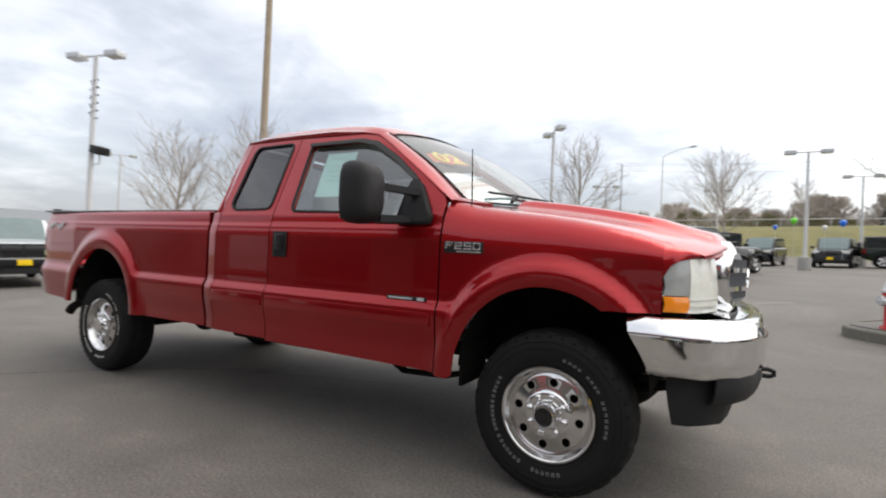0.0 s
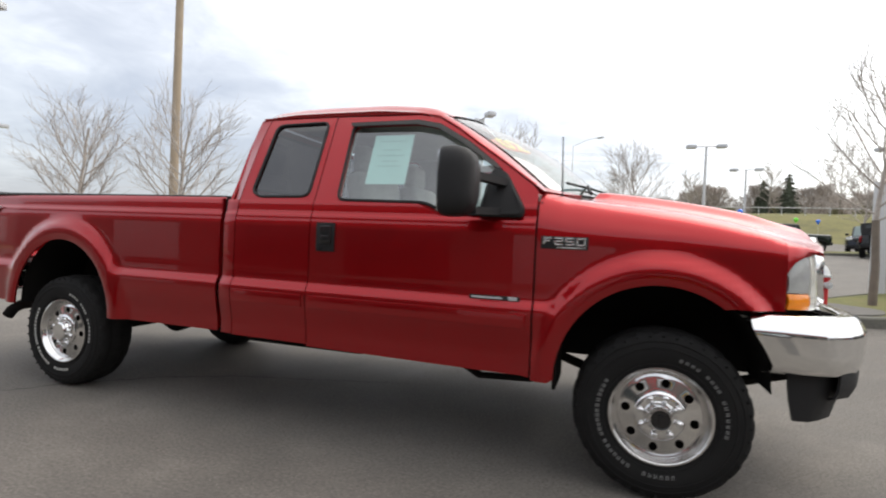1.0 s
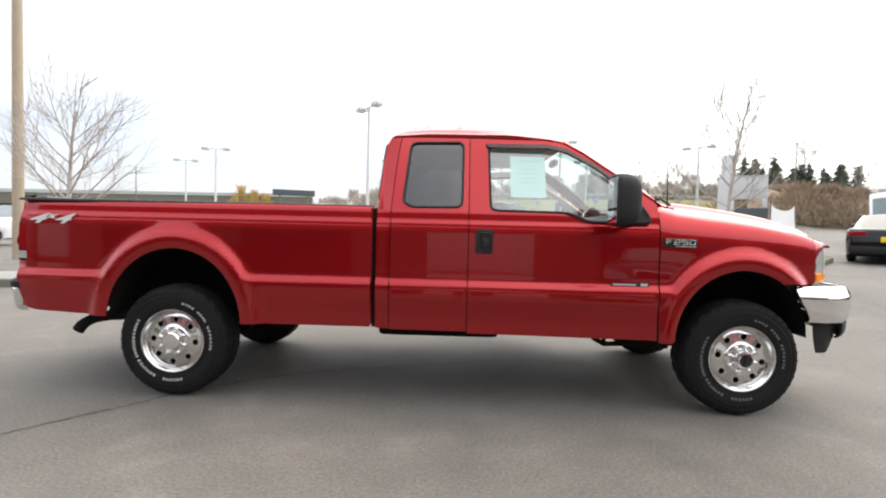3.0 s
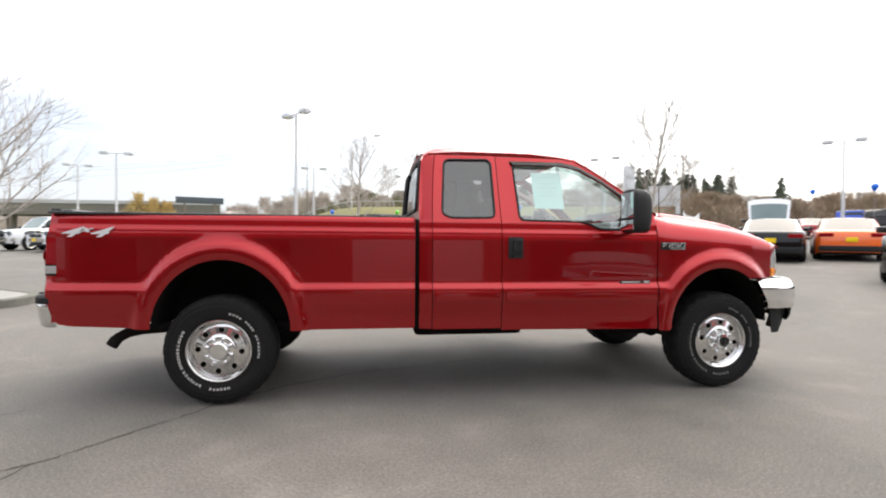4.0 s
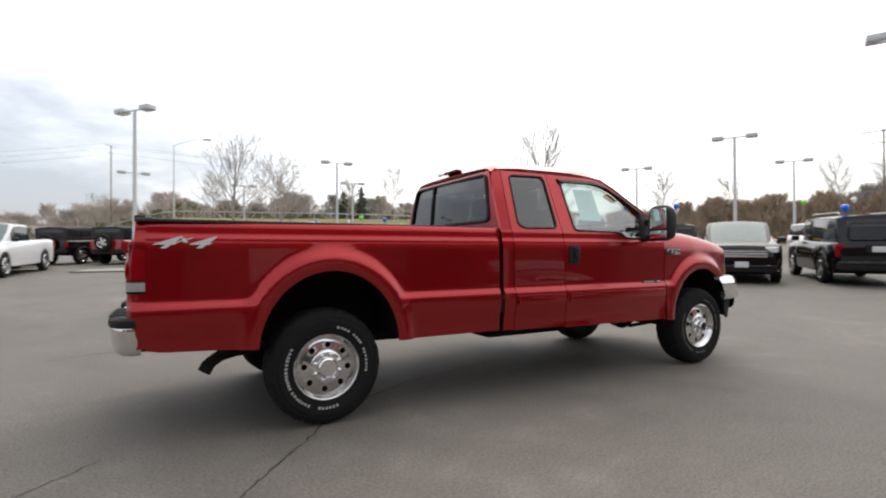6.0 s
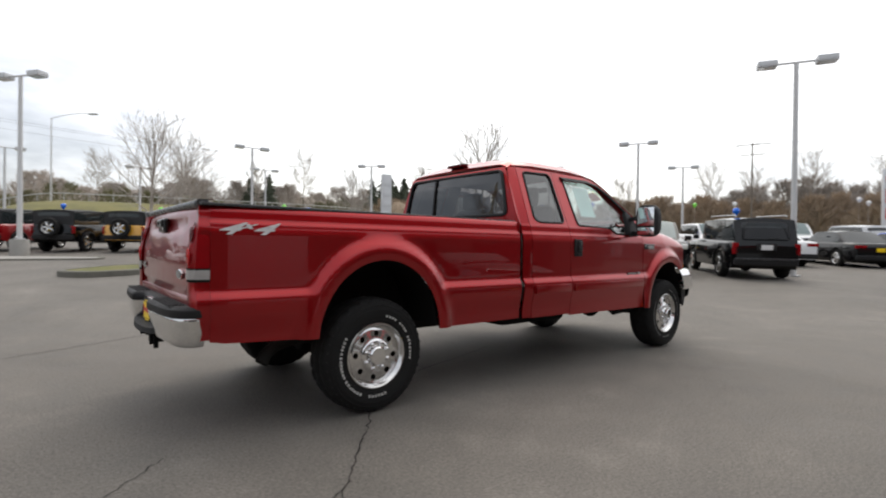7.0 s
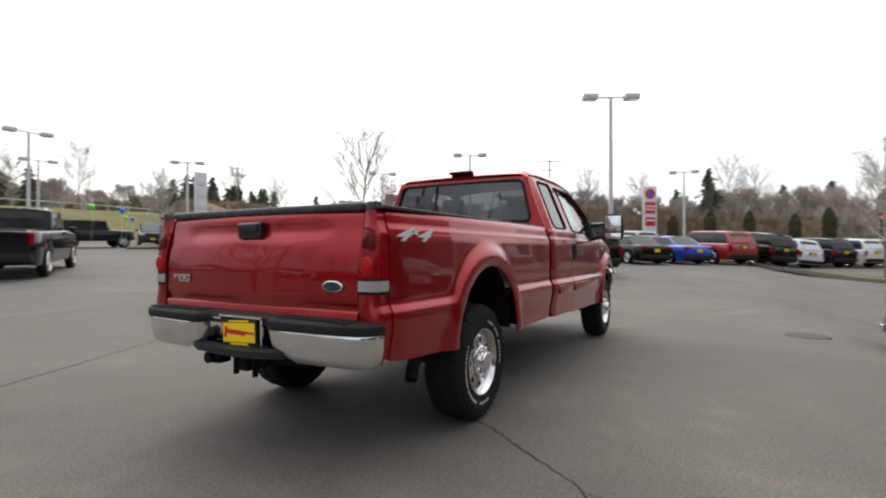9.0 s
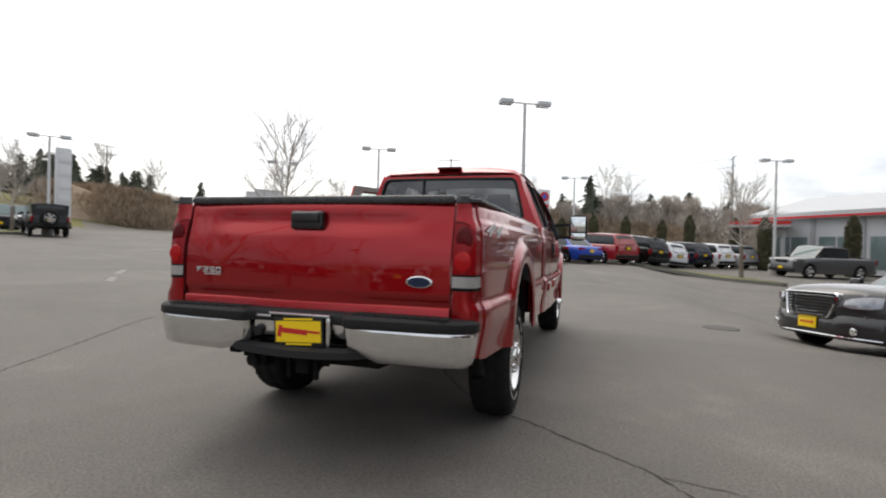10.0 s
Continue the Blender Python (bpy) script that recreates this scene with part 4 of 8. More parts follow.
            rows_.append(row)
        return rows_

    bm = bmesh.new()
    rows = bumper_rows(plan, sect, 0.0)
    # the middle sinks to carry the step
    for r, row in enumerate(rows):
        for i, (x, y, z) in enumerate(row):
            k = S((0.44 - abs(y + 0.01)) / 0.14)
            rows[r][i] = (x, y, z if r < 2 else lerp(z, 0.765 - (0.765 - z) * 0.70, k))
    sheet(bm, rows)
    outward(bm, (-0.9, 0, 0.72))
    part("chrome_face", bm, M_CHROME, rb, solid=0.006)
    bm = bmesh.new()
    rows = bumper_rows(plan, [(-0.003, 0.758), (-0.007, 0.765), (-0.006, 0.802), (0.006, 0.815), (0.03, 0.820)], 0.0)
    rows.append([(-1.180 if abs(y) < 0.9 else max(x, -1.15) + 0.02, y * (1 if abs(y) < 0.9 else 0.96), 0.821) for x, y, z in rows[-1]])
    sheet(bm, rows)
    part("step_pad", fix_normals(bm), M_BLACK, rb, "black rubber step pad")
    ridge = bmesh.new()
    box(ridge, (0, 0, 0), (0.010, 0.044, 0.009), 0.003)
    rme = bpy.data.meshes.new("pad_ridge")
    ridge.to_mesh(rme)
    ridge.free()
    rme.materials.append(M_BLACK)
    for sgn in (-1, 1):
        for k in range(5):
            for j in range(9):
                ob = new("pad_ridge", rme)
                ob.parent = rb
                ob.location = (-1.200 - k * 0.018, sgn * (0.345 + j * 0.056 + 0.008 * (k % 2)), 0.8235)
    bm = bmesh.new()
    outer = []
    for i in range(15):
        y = lerp(0.42, -0.40, i / 14)
        k = (1 - ((y - 0.01) / 0.41) ** 2)
        outer.append((y, max(k, 0) ** 0.6))
    sheet(bm, [[(-1.225 - 0.030 * k, y, 0.652 - 0.015 * k) for y, k in outer], [(-1.250 - 0.070 * k, y, 0.640 - 0.015 * k) for y, k in outer], [(-1.250 - 0.072 * k, y, 0.606 - 0.018 * k) for y, k in outer], [(-1.18, y, 0.592 - 0.02 * k) for y, k in outer]])
    fix_normals(bm)
    part("centre_step", bm, M_BLACK, rb, "black plastic centre step", solid=0.01)
    bm = bmesh.new()
    box(bm, (-1.245, -0.01, 0.800), (0.030, 0.36, 0.012), 0.004)
    box(bm, (-1.243, 0.245, 0.782), (0.012, 0.16, 0.012), 0.003)
    box(bm, (-1.243, -0.175, 0.715), (0.012, 0.022, 0.15), 0.004)
    part("plate_holder", bm, M_CHROME, rb, "chrome plate bracket")
    bm = bmesh.new()
    lathe(bm, [(0.0, -1.252), (0.026, -1.250), (0.030, -1.225)], 18, axis="X", c=(0, 0.245, 0.698), cap=False)
    part("plug", bm, M_BLACK, rb, "black round trailer plug cover")
    lean = Matrix.Translation((-1.258, -0.012, 0.712)) @ Matrix.Rotation(radians(-3), 4, "X")
    pl = bmesh.new()
    box(pl, (0, 0, 0), (0.008, 0.290, 0.150), 0.003)
    bmesh.ops.transform(pl, matrix=lean, verts=pl.verts)
    plate = part("plate_frame", pl, M_BLACK, rb, "black plate frame")
    bm = bmesh.new()
    box(bm, (-0.0045, 0, 0), (0.003, 0.266, 0.110))
    bmesh.ops.transform(bm, matrix=lean, verts=bm.verts)
    yp = part("plate", bm, M_YELLOW, rb, "yellow dealer plate")
    for z, w in ((0.0645, 0.17), (-0.0645, 0.15)):
        bm = bmesh.new()
        box(bm, (-0.0045, 0, z), (0.003, w, 0.010))
        bmesh.ops.transform(bm, matrix=lean, verts=bm.verts)
        part("frame_strip", bm, M_YELLOW, rb, "yellow strip on the plate frame")
    # plain slanted bars where the dealer's name stands
    for w, h, yy, dz, sl in ((0.022, 0.060, 0.108, 0.004, 12), (0.150, 0.026, 0.020, 0.002, 5), (0.070, 0.012, -0.092, -0.002, 4)):
        bm = bmesh.new()
        box(bm, (-0.007, yy, dz), (0.002, w, h), rot=Euler((radians(sl), 0, 0)))
        bmesh.ops.transform(bm, matrix=lean, verts=bm.verts)
        part("plate_bar", bm, M_INKRED, yp, "red bar on the plate")
    # hitch
    bm = bmesh.new()
    box(bm, (-1.12, -0.03, 0.530), (0.26, 0.075, 0.075), 0.008)
    box(bm, (-1.10, 0.0, 0.555), (0.08, 0.84, 0.06), 0.01)
    for hy in (-0.10, 0.06):
        box(bm, (-1.22, hy, 0.515), (0.03, 0.02, 0.11), 0.004)
    box(bm, (-1.19, 0.25, 0.545), (0.09, 0.10, 0.08), 0.01)
    tube(bm, [(-1.26, 0.27, 0.54), (-1.20, 0.27, 0.54)], 0.034, 12)
    box(bm, (-1.20, -0.14, 0.56), (0.012, 0.05, 0.06), 0.004)
    part("tow_hitch", bm, M_UNDER, truck)

    # cab: rear wall with window, roof, pillars, windscreen
    def rear_pt(y, z):
        x = pw(z, [(0.55, 1.462), (1.40, 1.462), (1.50, 1.470), (1.72, 1.488), (1.86, 1.506), (1.95, 1.53)])
        return (x - 0.035 * (1 - (y / 0.95) ** 2), y, z)

    bm = bmesh.new()
    outer = [(-0.955, 0.70), (0.955, 0.70), (0.955, 1.385), (0.90, 1.50), (0.815, 1.72), (0.755, 1.86), (0.72, 1.92), (-0.72, 1.92), (-0.755, 1.86), (-0.815, 1.72), (-0.90, 1.50), (-0.955, 1.385)]
    hole = rounded([(-0.80, 1.47), (0.80, 1.47), (0.70, 1.885), (-0.70, 1.885)], 0.06)
    holed(bm, outer, [hole], rear_pt)
    part("cab_rear_wall", outward(bm, (2.3, 0, 1.4)), M_RED, truck, solid=0.02)
    rw = thing("rear_window", "", "")
    rw.parent = truck
    for a, b, lab in ((-0.80, 0.255, ""), (0.265, 0.80, "")):
        bm = bmesh.new()
        rows = []
        for k in range(5):
            z = lerp(1.47, 1.885, k / 4)
            wmax = lerp(0.80, 0.70, k / 4)
            rows.append([(rear_pt(lerp(max(a, -wmax), min(b, wmax), i / 12), z)[0] + 0.008, lerp(max(a, -wmax), min(b, wmax), i / 12), z) for i in range(13)])
        sheet(bm, rows, flip=True)
        part("pane", bm, M_TINT, rw, "smoked sliding window pane", smooth=0)
    bm = bmesh.new()
    pts = [(rear_pt(y, z)[0] - 0.004, y, z) for y, z in hole]
    tube(bm, pts + pts[:2], 0.016, 6)
    tube(bm, [(rear_pt(0.26, z)[0] - 0.004, 0.26, z) for z in (1.475, 1.68, 1.88)], 0.012, 6)
    part("window_seal", bm, M_BLACK, rw)

    def roof_z(x, y):
        k = abs(y) / 0.775
        edge = pw(x, [(1.515, 1.945), (1.58, 1.975), (1.8, 1.990), (2.4, 1.990), (2.66, 1.970), (2.80, 1.912)])
        crown = pw(x, [(1.54, 0.012), (1.62, 0.055), (2.0, 0.075), (2.5, 0.07), (2.74, 0.045), (2.8, 0.035)])
        return edge + crown * (1 - k ** 3) - 0.036 * S((k - 0.88) / 0.12)

    bm = bmesh.new()
    rows = []
    for k in range(25):
        u = k / 24
        row = []
        for i in range(35):
            w = lerp(-1, 1, i / 34)
            w = math.copysign(1 - (1 - abs(w)) ** 1.35, w)
            x0 = 1.520 - 0.03 * (1 - w * w)
            x1 = 2.80 + 0.10 * (1 - abs(w) ** 2.2)
            x = lerp(x0, x1, u)
            half = green_y(x, 1.92) + 0.003
            row.append((x, half * w, roof_z(x - 0.155 * (1 - abs(w) ** 2.2) * S((x - 2.3) / 0.5), w * 0.775)))
        rows.append(row)
    sheet(bm, rows, flip=True)
    part("roof", outward(bm, (2.2, 0, 0)), M_RED, truck, solid=0.02)
    for s in (-1, 1):
        bm = bmesh.new()
        tube(bm, [(x, s * (green_y(x, z) + 0.002), z + 0.004) for x, z in ((1.545, 1.930), (1.8, 1.934), (2.4, 1.928), (2.66, 1.925), (2.79, 1.90), (2.92, 1.82), (3.05, 1.725), (3.22, 1.605), (3.385, 1.482))], 0.007, 6)
        part("drip_rail", bm, M_RED, truck)
    bm = bmesh.new()
    box(bm, (1.545, 0, 2.008), (0.07, 0.26, 0.030), 0.010)
    part("brake_lamp", bm, M_LAMP_DARK, truck, "high red brake lamp with clear cargo lenses")

    def screen(u, v):
        """u across -1..1, v from the cowl (0) to the roof (1)."""
        lo = Vector((3.74 - 0.30 * abs(u) ** 2.2, 0.81 * u, 1.455 + 0.012 * (1 - u * u)))
        hi = Vector((2.90 - 0.105 * abs(u) ** 2.2, 0.70 * u, 1.985 - 0.06 * abs(u) ** 2.5))
        p = lo.lerp(hi, v)
        bow = math.sin(v * math.pi) * (1 - 0.6 * u * u)
        p.x += 0.055 * bow
        p.z += 0.04 * bow
        return p

    wsn = thing("windscreen", "", "")
    wsn.parent = truck
    bm = bmesh.new()
    sheet(bm, [[screen(lerp(-0.98, 0.98, i / 20), lerp(0.02, 0.97, k / 10)) for i in range(21)] for k in range(11)], flip=True)
    g = part("glass", fix_normals(bm), M_SCREEN, wsn, smooth=60)
    g.visible_shadow = False
    for s in (-1, 1):
        bm = bmesh.new()
        pts = [screen(s, k / 8) for k in range(9)]
        edge = []
        for k in range(9):
            x, z = pw(k / 8, [(0, 3.43), (0.4, 3.17), (0.75, 2.93), (1, 2.795)]), pw(k / 8, [(0, 1.455), (0.4, 1.645), (0.75, 1.815), (1, 1.905)])
            edge.append(Vector((x, s * (green_y(x, z) - 0.002), z)))
        rows = [[p + Vector((0, -s * 0.035, -0.004)) for p in pts], [p + Vector((0.004, s * 0.012, 0.008)) for p in pts], [p.lerp(q, 0.55) + Vector((0.008, s * 0.008, 0.010)) for p, q in zip(pts, edge)], edge, [q + Vector((-0.01, -s * 0.02, -0.02)) for q in edge]]
        sheet(bm, rows)
        part("a_pillar", outward(bm, (2.6, 0, 1.3)), M_RED, truck)
    for s in (-1, 1):
        bm = bmesh.new()
        sheet(bm, [[(3.36, s * 0.950, 1.500), (3.42, s * 0.88, 1.482), (3.45, s * 0.79, 1.470)], [(3.41, s * 0.945, 1.462), (3.50, s * 0.87, 1.452), (3.60, s * 0.79, 1.452)]])
        part("cowl_corner", outward(bm, (3.4, 0, 1.0)), M_RED, truck, solid=0.02)
    bm = bmesh.new()
    for v in (0.985, 0.012):
        tube(bm, [screen(lerp(-1, 1, i / 16), v) + Vector((0.002, 0, 0.002)) for i in range(17)], 0.007, 6)
    for s in (-1, 1):
        tube(bm, [screen(s * 0.985, k / 8) + Vector((0.002, 0, 0.003)) for k in range(9)], 0.008, 6)
    part("seal", bm, M_BLACK, wsn)
    # price-year figures painted inside the glass
    def on_glass(bm, deep):
        for v in bm.verts:
            p = screen(-0.74 + (0.97 * v.co.x + 0.14 * v.co.y) / 0.80, 0.60 + (v.co.y - 0.24 * v.co.x) / 0.88)
            v.co = p + Vector((-0.007, 0, -0.012)) * (deep - v.co.z * 100)
        return bm

    part("figures", on_glass(text_mesh("02", 0.185, 0.0015, fat=0.004), 1.0), M_STICK_Y, wsn, "yellow 02 painted inside the glass", smooth=0)
    bm = bmesh.new()
    rows = [[(lerp(-0.118, 0.114, i / 8), lerp(-0.068, 0.068, k / 4) * (1 - 0.25 * abs(i / 4 - 1) ** 4), 0) for i in range(9)] for k in range(5)]
    sheet(bm, rows)
    part("figure_ground", on_glass(bm, 1.5), M_STICK_R, wsn, "orange paint behind the figures", smooth=0)
    bm = bmesh.new()
    sheet(bm, [[screen(lerp(-0.93, 0.93, i / 16), v) + Vector((0.06, 0, -0.016 + 0.0)) for i in range(17)] for v in (0.0, -0.13)])
    part("cowl", fix_normals(bm), M_BLACK, truck, solid=0.01)
    for s in (-1, 1):
        w = bmesh.new()
        a = screen(s * 0.55 - 0.2, 0.0) + Vector((0.06, 0, 0.02))
        b = screen(s * 0.40 - 0.42, 0.09) + Vector((0.02, 0, 0.025))
        c = screen(s * 0.45 + 0.28, 0.065) + Vector((0.02, 0, 0.025))
        tube(w, [a, a.lerp(b.lerp(c, 0.45), 0.6) + Vector((0, 0, 0.02)), b.lerp(c, 0.45)], 0.010, 6)
        tube(w, [b, b.lerp(c, 0.5) + Vector((0.012, 0, 0.0)), c], 0.008, 6)
        part("wiper", w, M_BLACK, truck)
    bm = bmesh.new()
    tube(bm, [(3.51, -0.875, 1.415), (3.51, -0.875, 1.45)], 0.016, 10, 0.008)
    tube(bm, [(3.51, -0.875, 1.44), (3.50, -0.878, 1.745)], 0.0045, 6, 0.003)
    part("antenna", bm, M_BLACK, truck)

    # hood
    def hood_pt(u, v):
        y = lerp(-0.86, 0.86, v)
        k = abs(y) / 0.86
        x0 = 3.80 - 0.375 * k ** 2.2
        x1 = 4.775 - 0.115 * k ** 2.6
        x = lerp(x0, x1, u)
        xs_ = x - (x1 - 4.66) * S((x - 3.95) / 0.75)
        z = pw(xs_, HOOD_SIDE)
        z0 = pw(max(xs_ - 0.06, 3.4), HOOD_SIDE) * 0.25 + pw(xs_, HOOD_SIDE) * 0.5 + pw(xs_ + 0.06, HOOD_SIDE) * 0.25
        z = lerp(z, z0, 0.7 * S((x - 3.5) / 0.1) * S((4.62 - xs_) / 0.05))
        z = min(z, 1.452) if x < 3.75 else z
        z += lerp(0.05, 0.082, S((xs_ - 4.42) / 0.22)) * (1 - k ** 2.5)
        z += 0.020 * S((0.56 - abs(y)) / 0.05) * S((4.60 - xs_) / 0.25)
        z += 0.036 * S((0.62 - abs(y)) / 0.14) * S((x1 - x) / 0.07) * S((x - 3.55) / 0.2)
        return (x, y, z)

    bm = bmesh.new()
    us = [i / 30 for i in range(25)] + [0.82 + i * 0.015 for i in range(13)]
    us = sorted(set(round(min(u, 1.0), 4) for u in us))
    vs = sorted(set([i / 40 for i in range(41)] + [0.5 + s * (0.56 - d) / 1.72 for s in (-1, 1) for d in (0.0, 0.015, 0.03, 0.045, 0.06)]))
    rows = [[hood_pt(u, v) for v in vs] for u in us]
    for dx, dz in ((0.008, -0.008), (0.009, -0.020), (0.0, -0.028), (-0.05, -0.030)):
        rows.append([(x + dx * (1 - (abs(y) / 0.86) ** 6), y, z + dz * (1 - (abs(y) / 0.86) ** 6)) for x, y, z in rows[len(us) - 1]])
    sheet(bm, rows, flip=False)
    part("hood", outward(bm, (4.1, 0, 0.3)), M_RED, truck, solid=0.015)

    # front end: nose panel, grille, headlamps
    bm = bmesh.new()
    box(bm, (4.545, 0, 1.04), (0.10, 1.64, 0.28), 0.02)
    box(bm, (4.63, 0, 1.06), (0.10, 1.16, 0.26), 0.02)
    box(bm, (4.68, 0, 1.08), (0.08, 0.90, 0.24), 0.02)
    part("nose_panel", bm, M_BLACK, truck)
    gr = thing("grille", "", "")
    gr.parent = truck
    bm = bmesh.new()
    ring_o = rounded([(-0.605, 0.930), (0.605, 0.930), (0.655, 1.08), (0.64, 1.215), (0.52, 1.290), (-0.52, 1.290), (-0.64, 1.215), (-0.655, 1.08)], 0.05, 5)
    ring_i = rounded([(-0.525, 0.985), (0.525, 0.985), (0.570, 1.08), (0.550, 1.175), (0.46, 1.225), (-0.46, 1.225), (-0.550, 1.175), (-0.570, 1.08)], 0.04, 5)

    def gx(y, z):
        return 4.840 - 0.130 * (abs(y) / 0.6) ** 2.2 - 0.035 * S((z - 1.16) / 0.12)

    ring_o = [(y * 0.985, z) for y, z in ring_o]
    rings = [[(gx(y, z) - 0.16, y * 1.0, z) for y, z in ring_o], [(gx(y, z) + 0.030, lerp(y, yi, 0.1), lerp(z, zi, 0.1)) for (y, z), (yi, zi) in zip(ring_o, ring_i)], [(gx(y, z) + 0.046 + 0.016 * S((abs(y) - 0.5) / 0.12), lerp(y, yi, 0.40), lerp(z, zi, 0.40)) for (y, z), (yi, zi) in zip(ring_o, ring_i)], [(gx(y, z) + 0.036, y, z) for y, z in ring_i], [(gx(y, z) - 0.03, y * 0.985, z) for y, z in ring_i]]
    loft(bm, rings, False, False)
    part("grille_surround", fix_normals(bm), M_CHROME, gr, "chrome grille surround")
    bm = bmesh.new()
    ys = [lerp(-0.72, 0.72, i / 24) for i in range(25)]
    sheet(bm, [[(lerp(gx(y, 0.93) - 0.07, 4.885 - 0.10 * (abs(y) / 0.72) ** 2.5, t), y, lerp(0.955, 0.913, t ** 1.4)) for y in ys] for t in (0, 0.35, 0.7, 1.0)])
    part("lower_valance", fix_normals(bm), M_CHROME, gr, "chrome strip under the grille", solid=0.006)
    bm = bmesh.new()
    for z in (1.045, 1.14):
        rows = []
        for dz, dx in ((-0.016, 0.0), (-0.012, 0.020), (0.012, 0.020), (0.016, 0.0)):
            rows.append([(gx(lerp(-0.555, 0.555, i / 24), z) + dx, lerp(-0.555, 0.555, i / 24), z + dz) for i in range(25)])
        sheet(bm, rows)
    part("grille_bar", fix_normals(bm), M_CHROME, gr, solid=0.006)
    bm = bmesh.new()
    sheet(bm, [[(gx(lerp(-0.56, 0.56, i / 24), z) + 0.002, lerp(-0.56, 0.56, i / 24), z) for i in range(25)] for z in (0.975, 1.1, 1.17, 1.23)])
    for i in range(40):
        y = lerp(-0.54, 0.54, i / 39)
        box(bm, (gx(y, 1.1) + 0.008, y, 1.095), (0.012, 0.007, 0.2))
    part("grille_mesh", fix_normals(bm), M_GRILLE, gr, solid=0.004)
    bm = bmesh.new()
    lathe(bm, [(0.055, 0.0), (0.055, 0.02), (0.045, 0.026), (0.0, 0.028)], 32, axis="X", cap=False)
    bmesh.ops.transform(bm, matrix=Matrix.Translation((4.845, 0, 1.095)) @ Matrix.Diagonal((1, 2.2, 1, 1)), verts=bm.verts)
    part("grille_badge", bm, M_CHROME, gr)
    for side in (-1, 1):
        hl = thing("headlamp", "", "")
        hl.parent = truck
        curve = [(4.503, 0.958), (4.530, 0.948), (4.565, 0.928), (4.600, 0.898), (4.635, 0.850), (4.665, 0.790), (4.687, 0.720), (4.700, 0.675), (4.712, 0.625)]

        def ztop(i):
            return pw(i, [(0, 1.10), (1, 1.15), (2, 1.172), (3, 1.182), (5, 1.190), (7, 1.192)])

        def lens_pt(i, t, z0, z1, off):
            x, y = curve[i]
            z = lerp(z0, min(z1, ztop(i)), t)
            lean = 0.06 * max(z - 0.93, 0.0) if i > 3 else 0.0
            return (x + off * 0.8 - lean + 0.008 * math.sin(t * math.pi), side * (y + off * 0.5 - 0.05 * max(z - 0.98, 0.0) * (i < 4)), z)

        def lens(b, i0, i1, z0, z1, off):
            sheet(b, [[lens_pt(i, k / 6, z0, z1, off) for i in range(i0, i1 + 1)] for k in range(7)])
            return outward(b, (4.2, side * 0.4, 1.05))

        part("lens", lens(bmesh.new(), 3, 8, 0.942, 1.3, 0.004), M_LAMP_HEAD, hl, "hazed headlamp lens", solid=0.02)
        part("corner_lens", lens(bmesh.new(), 0, 3, 1.018, 1.3, 0.0), M_LAMP_CORNER, hl, "clear corner lens", solid=0.02)
        part("indicator", lens(bmesh.new(), 0, 3, 0.945, 1.014, 0.002), M_ORANGE, hl, "amber indicator lens", solid=0.02)
        for z in (0.972, 1.0):
            bm = bmesh.new()
            tube(bm, [Vector(lens_pt(i, 0.0, z, 1.3, 0.012)) for i in range(3, 9)], 0.0035, 4)
            part("lens_rib", bm, M_LAMP_WHITE, hl)
        bm = bmesh.new()
        rows = []
        for k in range(9):
            t = k / 8
            row = []
            for i in range(9):
                px, py, pz = lens_pt(i, 1.0, 0.942, 1.3, 0.004)
                py = abs(py)
                if py > 0.862:
                    xh, yh, zh = px, 0.862, pw(px, HOOD_SIDE)
                else:
                    xh, yh, zh = hood_pt(1.0, 0.5 + 0.5 * py / 0.86)
                zh = max(zh, pz + 0.006)
                z = lerp(pz + 0.002, zh, t)
                if i == 0:
                    row.append((4.4995, side * fender_y(4.5, z), z))
                    continue
                k3 = min(max((z - 1.17) / max(zh - 1.17, 0.01), 0.0), 1.0)
                row.append((lerp(px, xh, t ** 1.5), side * (yh + (py + 0.004 - yh) * math.sqrt(max(1 - k3 ** 2.2, 0))), z))
            rows.append(row)
        sheet(bm, rows)
        part("headlamp_brow", outward(bm, (4.3, side * 0.5, 1.0)), M_RED, hl, "red panel over the headlamp")

    # front bumper
    fb = thing("front_bumper", "", "")
    fb.parent = truck
    plan = [(4.36, -1.018), (4.48, -1.024), (4.60, -1.005), (4.70, -0.955), (4.775, -0.875), (4.83, -0.76), (4.87, -0.60), (4.895, -0.40), (4.908, -0.2)]
    plan = plan + [(4.912, 0)] + [(x, -y) for x, y in reversed(plan)]
    plan = [(x + 0.052 * S((x - 4.42) / 0.40), y) for x, y in plan]
    sect = [(0.10, 0.915), (0.060, 0.922), (0.040, 0.918), (0.026, 0.902), (0.004, 0.856), (0.0, 0.842), (0.002, 0.828), (0.006, 0.76), (0.014, 0.70), (0.026, 0.675), (0.05, 0.664)]
    bm = bmesh.new()
    rows = bumper_rows(plan, sect, 4.2)
    for r, row in enumerate(rows):
        for i, (x, y, z) in enumerate(row):
            k = S((abs(y) - 0.92) / 0.09)
            rows[r][i] = (x + 0.10 * k * S((0.90 - z) / 0.24), y, z)
    sheet(bm, rows)
    part("chrome_face", outward(bm, (4.2, 0, 0.78)), M_CHROME, fb, solid=0.006)
    bm = bmesh.new()
    inner = [(x, y) for x, y in plan if abs(y) < 0.99]
    sect2 = [(0.030, 0.690), (0.022, 0.668), (0.028, 0.60), (0.045, 0.565), (0.07, 0.555)]
    sheet(bm, bumper_rows(inner, sect2, 4.2))
